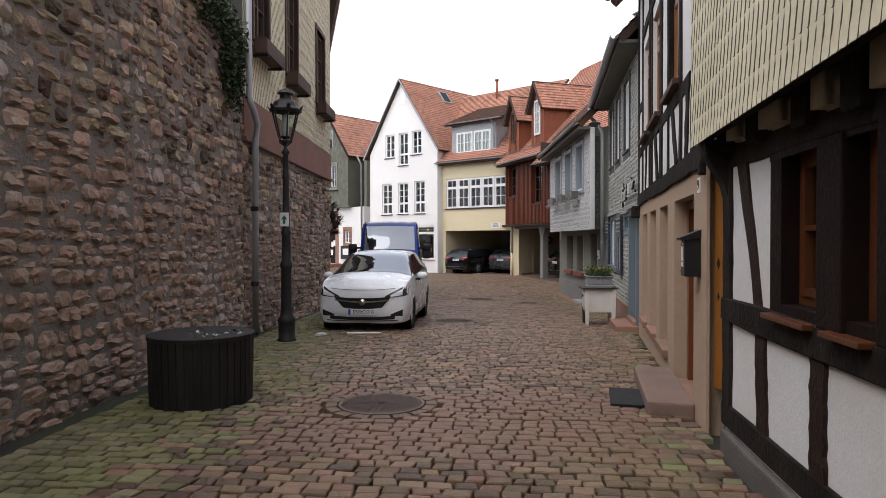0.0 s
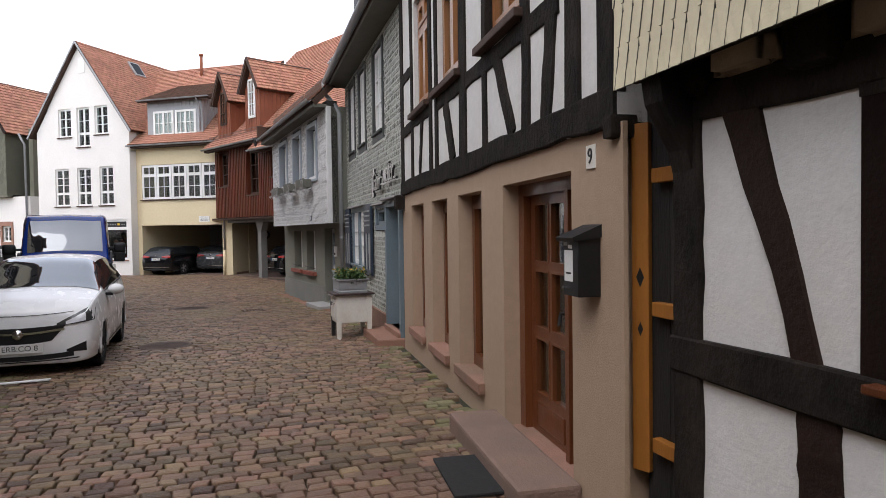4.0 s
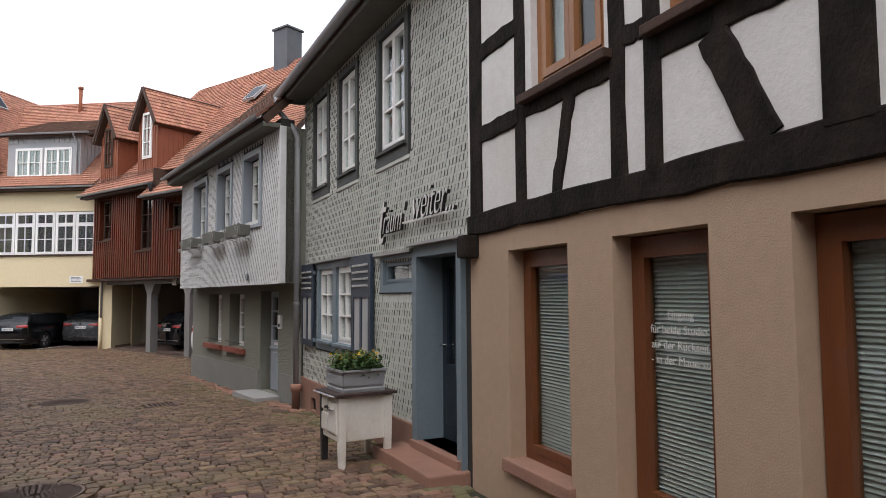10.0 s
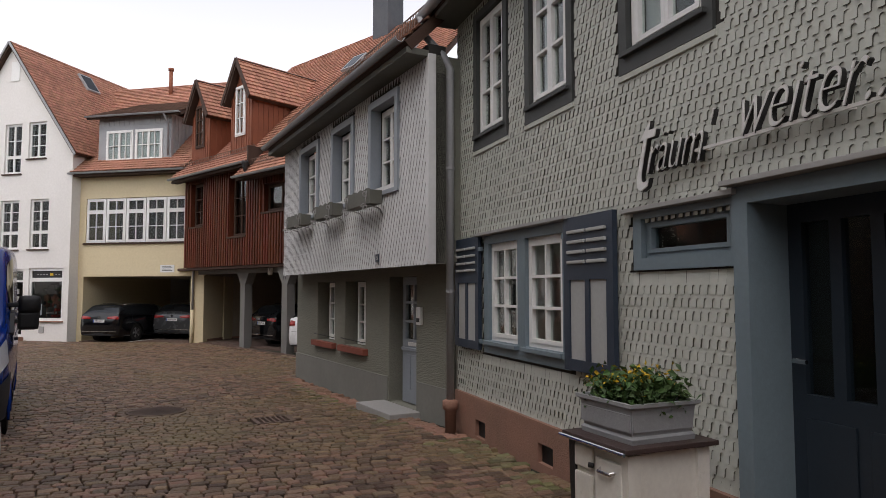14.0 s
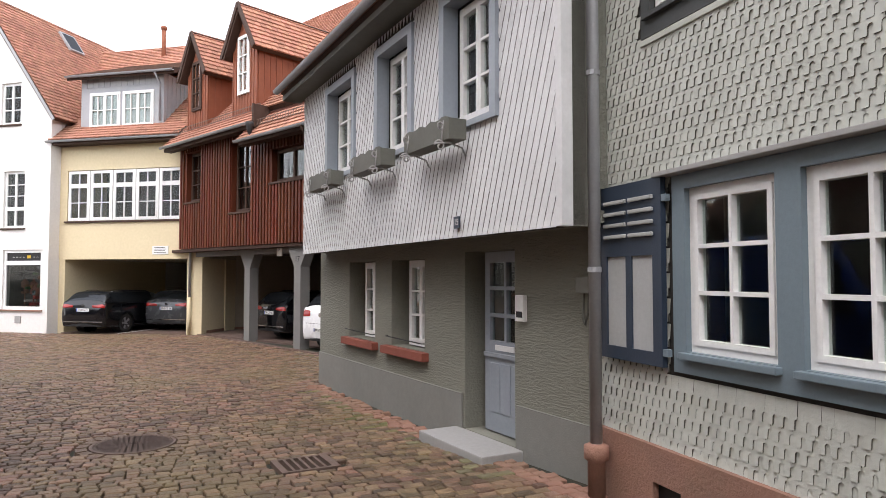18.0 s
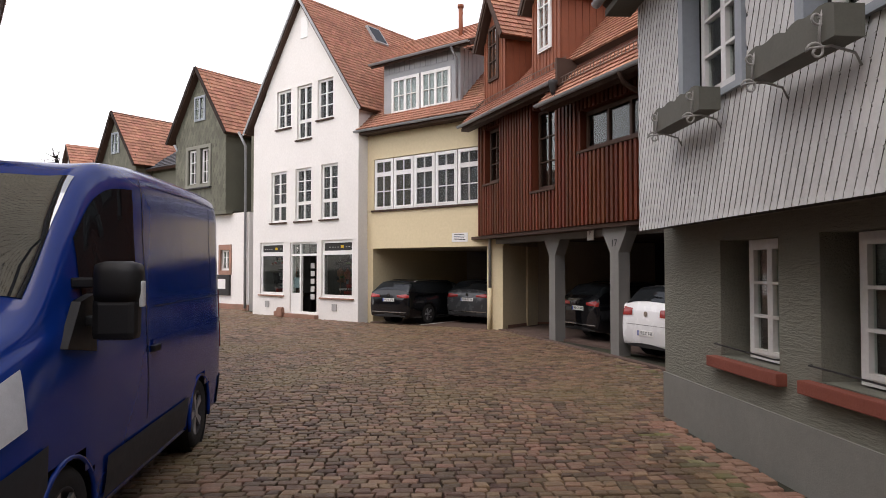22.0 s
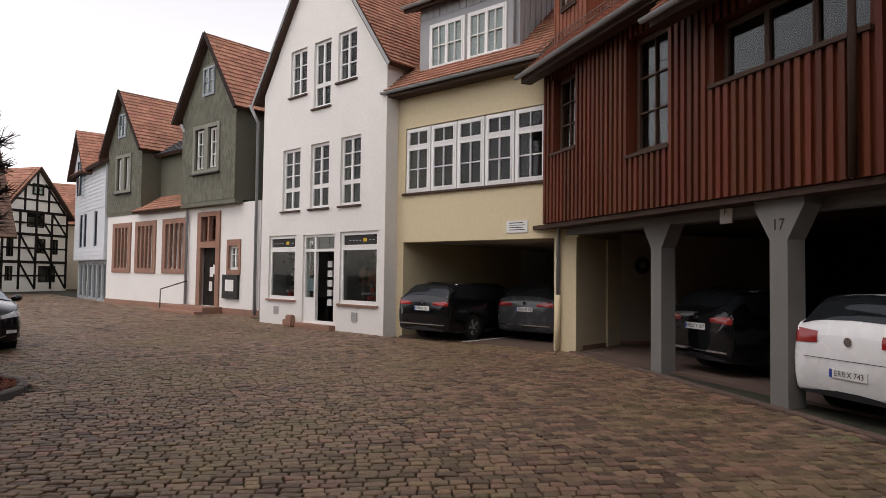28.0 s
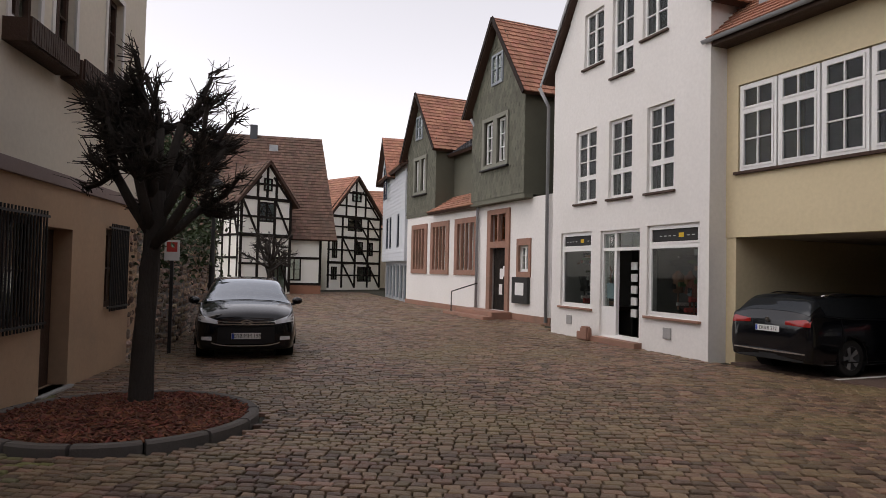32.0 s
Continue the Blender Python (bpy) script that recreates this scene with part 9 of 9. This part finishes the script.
a = [(-0.27, -0.26), (0.27, -0.26), (0.27, 0.26), (-0.27, 0.26)]
rings = [[bm.verts.new((x * s, y * s, z)) for x, y in a] for s, z in ((1.0, 0.0), (1.02, 0.03), (0.96, 0.045), (1.02, 0.2), (1.12, 0.215), (1.12, 0.235), (1.02, 0.235), (0.98, 0.17))]
for p, q in zip(rings, rings[1:]):
    for k in range(4):
        bm.faces.new((p[k], p[(k + 1) % 4], q[(k + 1) % 4], q[k]))
bm.faces.new(rings[0][::-1])
bm.faces.new(rings[-1])
bmesh.ops.recalc_face_normals(bm, faces=bm.faces)
part("trough", bm, "zinc", zp)
for u0, u1, v0, v1 in ((-0.265, 0.265, 0.262, 0.272), (-0.272, -0.262, -0.25, 0.25)):
    part("dark_panel", box_bm(u0, u1, v0, v1, 0.07, 0.17), "zinc", zp)
part("soil", box_bm(-0.25, 0.25, -0.24, 0.24, 0.17, 0.205), "soil", zp)
pts = [(x, y, 0.27) for x in (-0.18, -0.06, 0.06, 0.18) for y in (-0.15, 0.0, 0.15)]
leaves(zp, pts, 1900, (0.07, 0.06, 0.05), "leaf", 0.026, 5)
leaves(zp, [(x, y, 0.33) for x, y, _ in pts[3:]], 260, (0.07, 0.07, 0.035), "yellow_flower", 0.02, 6, "blossom")
mat9 = tagged(new("door_mat", mesh_of("door_mat", box_bm(-0.34, 0.34, -0.2, 0.2, 0.0, 0.02, 0.005), "rubber")), "black rubber door mat on the cobbles", "door mat")
mat9.matrix_world = pose(0.62, 6.12, ground_z(6.1) + 0.012, 0, 0, 84)
mk = tagged(new("painted_mark", mesh_of("painted_mark", box_bm(-0.3, 0.3, -0.045, 0.045, 0.0, 0.012), "paper")), "white painted parking mark on the cobbles", "road marking", kind="structure")
mk.matrix_world = pose(-3.2, 11.0, ground_z(11.0) + 0.012, 0, 0, 8)
for u, v, s in ((4.12, 0.26, 0.34), (4.5, 0.2, 0.2)):
    bm = bmesh.new()
    bmesh.ops.create_cube(bm, size=1.0)
    sr = random.Random(int(u * 9))
    for vt in bm.verts:
        vt.co = Vector((vt.co.x * s * 0.9 + sr.uniform(-0.02, 0.02), vt.co.y * s * 0.6 + sr.uniform(-0.02, 0.02), (vt.co.z + 0.5) * s * 1.1))
    bmesh.ops.bevel(bm, geom=list(bm.edges), offset=s * 0.12, segments=2, affect="EDGES")
    ob = tagged(new("loose_stone", mesh_of("loose_stone", bm, "sandstone")), "rough sandstone block standing by the shop door", "stone", "loose stones")
    ob.matrix_world = front((-5.66, 40.05), (-10.75, 43.85)) @ pose(u, v, ground_z(42), 0, 0, 12)
np_ = thing("parking_sign", pose(-14.35, 33.55, 0, 0, 0, 40), "small red and white sign on the ivy wall", "sign")
part("panel", box_bm(-0.14, 0.14, -0.01, 0.01, 1.45, 1.85), "paper", np_)
part("red_mark", box_bm(-0.1, 0.1, -0.014, -0.01, 1.62, 1.81), "red", np_)
part("pole", box_bm(-0.03, 0.03, 0.01, 0.05, -0.4, 1.85), "iron", np_)


pr = random.Random(6)
bm = bmesh.new()
bmesh.ops.create_icosphere(bm, subdivisions=2, radius=1.0)
for v in bm.verts:
    v.co = Vector((v.co.x * 0.11, v.co.y * 0.07, v.co.z * 0.028 + 0.028)) * pr.uniform(0.6, 1.25)
crumple = tagged(new("crumpled_paper", mesh_of("crumpled_paper", bm, "paper")), "crumpled white paper lying on the mossy cobbles", "litter")
crumple.matrix_world = pose(-3.85, 10.55, ground_z(10.55) + 0.006, 0, 0, 20)


# ---- paving ----
def cover(x, y, r, label):
    g = ground_z(y)
    ob = thing("manhole_cover", pose(x, y, g + 0.004), label, "manhole cover", "manhole covers")
    bm = bmesh.new()
    lathe(bm, [(r * 1.0, -0.03), (r, 0.012), (r * 0.93, 0.014), (r * 0.92, 0.006)], 40)
    part("rim", bm, "rust_iron", ob)
    bm = bmesh.new()
    lathe(bm, [(r * 0.93, -0.03), (r * 0.93, 0.006), (r * 0.5, 0.006)], 40)
    part("disc", bm, "rust_iron", ob)
    bm = bmesh.new()
    for k in range(9):
        q = r * (0.12 + 0.09 * k)
        nseg = 8 + 4 * k
        for j in range(nseg):
            a0, a1 = 2 * math.pi * (j + 0.15) / nseg, 2 * math.pi * (j + 0.85) / nseg
            vs = [bm.verts.new((rr * math.cos(t), rr * math.sin(t), 0.013)) for rr, t in ((q, a0), (q + r * 0.055, a0), (q + r * 0.055, a1), (q, a1))]
            bm.faces.new(vs)
    part("tread_studs", bm, "rust_iron", ob, kind="stuff")
    for ring in (1.14,):
        n = int(2 * math.pi * r * ring / 0.17)
        for j in range(n):
            a0, a1 = 2 * math.pi * (j + 0.05) / n, 2 * math.pi * (j + 0.95) / n
            bm = bmesh.new()
            v0 = [bm.verts.new((rr * math.cos(t), rr * math.sin(t), -0.04)) for rr, t in ((r * 1.03, a0), (r * 1.32, a0), (r * 1.32, a1), (r * 1.03, a1))]
            v1 = [bm.verts.new((rr * math.cos(t), rr * math.sin(t), 0.008)) for rr, t in ((r * 1.05, a0 + 0.015), (r * 1.3, a0 + 0.015), (r * 1.3, a1 - 0.015), (r * 1.05, a1 - 0.015))]
            bm.faces.new(v1)
            for k in range(4):
                bm.faces.new((v0[k], v0[(k + 1) % 4], v1[(k + 1) % 4], v1[k]))
            part("setting_stone", bm, "cobble", ob)
    return ob


COVERS = [(-1.72, 5.63, 0.4), (-1.86, 13.63, 0.4), (-1.85, 21.58, 0.44)]
for x, y, r in COVERS:
    cover(x, y, r, "round cast-iron manhole cover set in a ring of cobbles")
gr = thing("drain_grate", pose(-0.25, 19.9, ground_z(19.9) + 0.004, 0, 0, 6), "rusty square iron drain grate", "drain")
part("frame", wall_bm(-0.28, 0.28, -0.24, 0.24, -0.04, 0.012, [(-0.22 + k * 0.075, -0.17 + k * 0.075, -0.2, 0.2) for k in range(6)]), "rust_iron", gr)
for o in gr.children:
    o.matrix_local = pose(0, 0, 0, 90, 0, 0)

# the line of the lane, in the middle of the cobbles
LANE = [(-1.6, -4.5), (-1.7, 5.0), (-1.9, 14.0), (-2.2, 22.0), (-3.6, 29.0), (-7.6, 35.5), (-14.5, 42.0), (-24.0, 50.5), (-36.0, 61.0)]
RIGHT = [(0.95, -4.5), (1.06, 5.4), (1.62, 11.9), (1.66, 12.0), (1.85, 18.0), (0.98, 24.95), (2.6, 25.6), (2.25, 28.4), (1.25, 31.4), (0.3, 34.3), (-0.8, 37.3), (-5.6, 39.95), (-10.75, 43.8), (-12.6, 46.6), (-23.0, 53.8), (-30.0, 60.0), (-37, 66)]
LEFT = [(-3.6, -4.5), (-4.2, 6.1), (-4.9, 10.4), (-5.8, 18.3), (-8.6, 26.0), (-10.1, 28.0), (-13.7, 32.2), (-19.0, 38.3), (-27.0, 47.0), (-36.0, 54.0), (-42, 60)]


def path_of(pts):
    """Even steps along a smooth line through points: places and headings."""
    p = np.array(pts, float)
    out = [catmull(p, t) for t in np.linspace(0, len(p) - 1, 900)]
    return np.array(out)


def edge_offset(c, nrm, line):
    """How far along nrm from c the line is met."""
    best = None
    for (x0, y0), (x1, y1) in zip(line, line[1:]):
        d = np.array((x1 - x0, y1 - y0))
        den = nrm[0] * d[1] - nrm[1] * d[0]
        if abs(den) < 1e-9:
            continue
        w = np.array((x0 - c[0], y0 - c[1]))
        t, s = (w[0] * d[1] - w[1] * d[0]) / den, (w[0] * nrm[1] - w[1] * nrm[0]) / den
        if -0.001 <= s <= 1.001 and t > 0 and (best is None or t < best):
            best = t
    return best


paving = tagged(thing("cobbled_road"), "worn red-brown cobbles laid in rows across the lane", "road", kind="structure")
curve = path_of(LANE)
seg = np.hypot(*np.diff(curve, axis=0).T)
dist = np.r_[0, np.cumsum(seg)]
rc = random.Random(77)
sets = {"cobble": ([], []), "moss_cobble": ([], []), "sandstone": ([], [])}
singles, s, count = 0, 0.0, 0
while s < dist[-1] - 0.5:
    pitch = rc.uniform(0.1, 0.128) * (1.0 if s < 40 else 1.15 if s < 50 else 1.6)
    c = np.array([np.interp(s, dist, curve[:, k]) for k in (0, 1)])
    c2 = np.array([np.interp(min(s + 0.8, dist[-1]), dist, curve[:, k]) for k in (0, 1)])
    c1 = np.array([np.interp(max(s - 0.8, 0), dist, curve[:, k]) for k in (0, 1)])
    tg = (c2 - c1) / np.hypot(*(c2 - c1))
    nr = np.array((tg[1], -tg[0]))
    R = edge_offset(c, nr, RIGHT) or 3.0
    L = edge_offset(c, -nr, LEFT) or 3.0
    R, L = min(R, 9.0), min(L, 9.0)
    ahead = np.array([np.interp(min(s + 1.6, dist[-1]), dist, curve[:, k]) for k in (0, 1)])
    t2 = (ahead - c) / max(np.hypot(*(ahead - c)), 1e-6)
    kappa = (tg[0] * t2[1] - tg[1] * t2[0]) / 0.8
    o = -L
    wob = rc.uniform(-0.006, 0.006)
    while o < R:
        stretch_k = 1 + max(-0.6, min(kappa * o, 1.0))
        w = rc.uniform(0.11, 0.19) * (1.0 if s < 40 else 1.15 if s < 50 else 1.7)
        h = pitch * stretch_k
        mid = o + w / 2
        x, y = c + nr * mid + tg * (0.02 * math.sin(mid * 1.7 + s * 0.3) + wob + rc.uniform(-0.004, 0.004))
        o += w
        if s < 34 and o > R + 0.02:
            continue
        if any((x - cx) ** 2 + (y - cy) ** 2 < (r * 1.36) ** 2 for cx, cy, r in COVERS) or abs(x + 0.25) < 0.34 and abs(y - 19.9) < 0.3 or (x + 9.75) ** 2 + (y - 29.75) ** 2 < 1.47 ** 2:
            continue
        g = ground_z(y) + rc.uniform(-0.006, 0.007)
        mat = "cobble"
        if y < 30 and (mid < -L + (0.75 if y < 14 else 0.4) + rc.random() * 1.1 or (mid > R - 0.3 - rc.random() * 0.4 and rc.random() < 0.35)):
            mat = "moss_cobble"
        if 17.5 < y < 27 and mid > R - 0.32:
            mat = "sandstone"
        j = rc.uniform(0.004, 0.008)
        tx, ty = rc.uniform(-0.04, 0.04), rc.uniform(-0.04, 0.04)
        hw, hh = w / 2 - j, h / 2 - j
        sk = rc.uniform(-0.012, 0.012)
        lv = []
        for lev, (inset, z) in enumerate(((0.0, -0.045), (0.0015, -0.004), (0.009, 0.004))):
            for a, b in ((-1, -1), (1, -1), (1, 1), (-1, 1)):
                lx, ly = a * (hw - inset) + sk * b, b * (hh - inset)
                lv.append((lx, ly, z + (tx * lx + ty * ly if lev else 0)))
        lv.append((rc.uniform(-0.01, 0.01), rc.uniform(-0.01, 0.01), 0.0075))
        fs = [(0, 1, 5, 4), (1, 2, 6, 5), (2, 3, 7, 6), (3, 0, 4, 7), (4, 5, 9, 8), (5, 6, 10, 9), (6, 7, 11, 10), (7, 4, 8, 11), (8, 9, 12), (9, 10, 12), (10, 11, 12), (11, 8, 12)]
        world_v = [(x + nr[0] * a + tg[0] * b, y + nr[1] * a + tg[1] * b, g + z) for a, b, z in lv]
        near = -2.4 < x < 0.6 and 4.2 < y < 7.6 and mat == "cobble" and singles < 300
        if near:
            me = bpy.data.meshes.new("cobblestone")
            me.from_pydata([(a - x, b - y, z - g) for a, b, z in world_v], [], fs)
            me.materials.append(M[mat])
            ob = new("cobblestone", me)
            ob.parent, ob.location = paving, (x, y, g)
            singles += 1
        else:
            vs, fl = sets[mat]
            k = len(vs)
            vs += world_v
            fl += [tuple(i + k for i in f) for f in fs]
        count += 1
    s += pitch
for mat, (vs, fl) in sets.items():
    ob = raw("cobbles", vs, fl, mat, paving, kind="stuff")
kb = thing("garage_kerb", pose(0, 0, 0), "flush stone edging before the parking bays", "kerb", kind="structure")
kp = [(-0.75, 37.35), (0.35, 34.3), (1.3, 31.4), (2.3, 28.4)]
for (x0, y0), (x1, y1) in zip(kp, kp[1:]):
    n = int(math.hypot(x1 - x0, y1 - y0) / 0.5)
    for k in range(n):
        a, b = Vector((x0, y0, 0)).lerp(Vector((x1, y1, 0)), (k + 0.02) / n), Vector((x0, y0, 0)).lerp(Vector((x1, y1, 0)), (k + 0.98) / n)
        bm = bmesh.new()
        beam(bm, (a.x, a.y, ground_z(a.y) - 0.02), (b.x, b.y, ground_z(b.y) - 0.02), 0.16, 0.1, 0.008, up=(0, 0, 1))
        part("kerb_stone", bm, "bay_paving", kb)
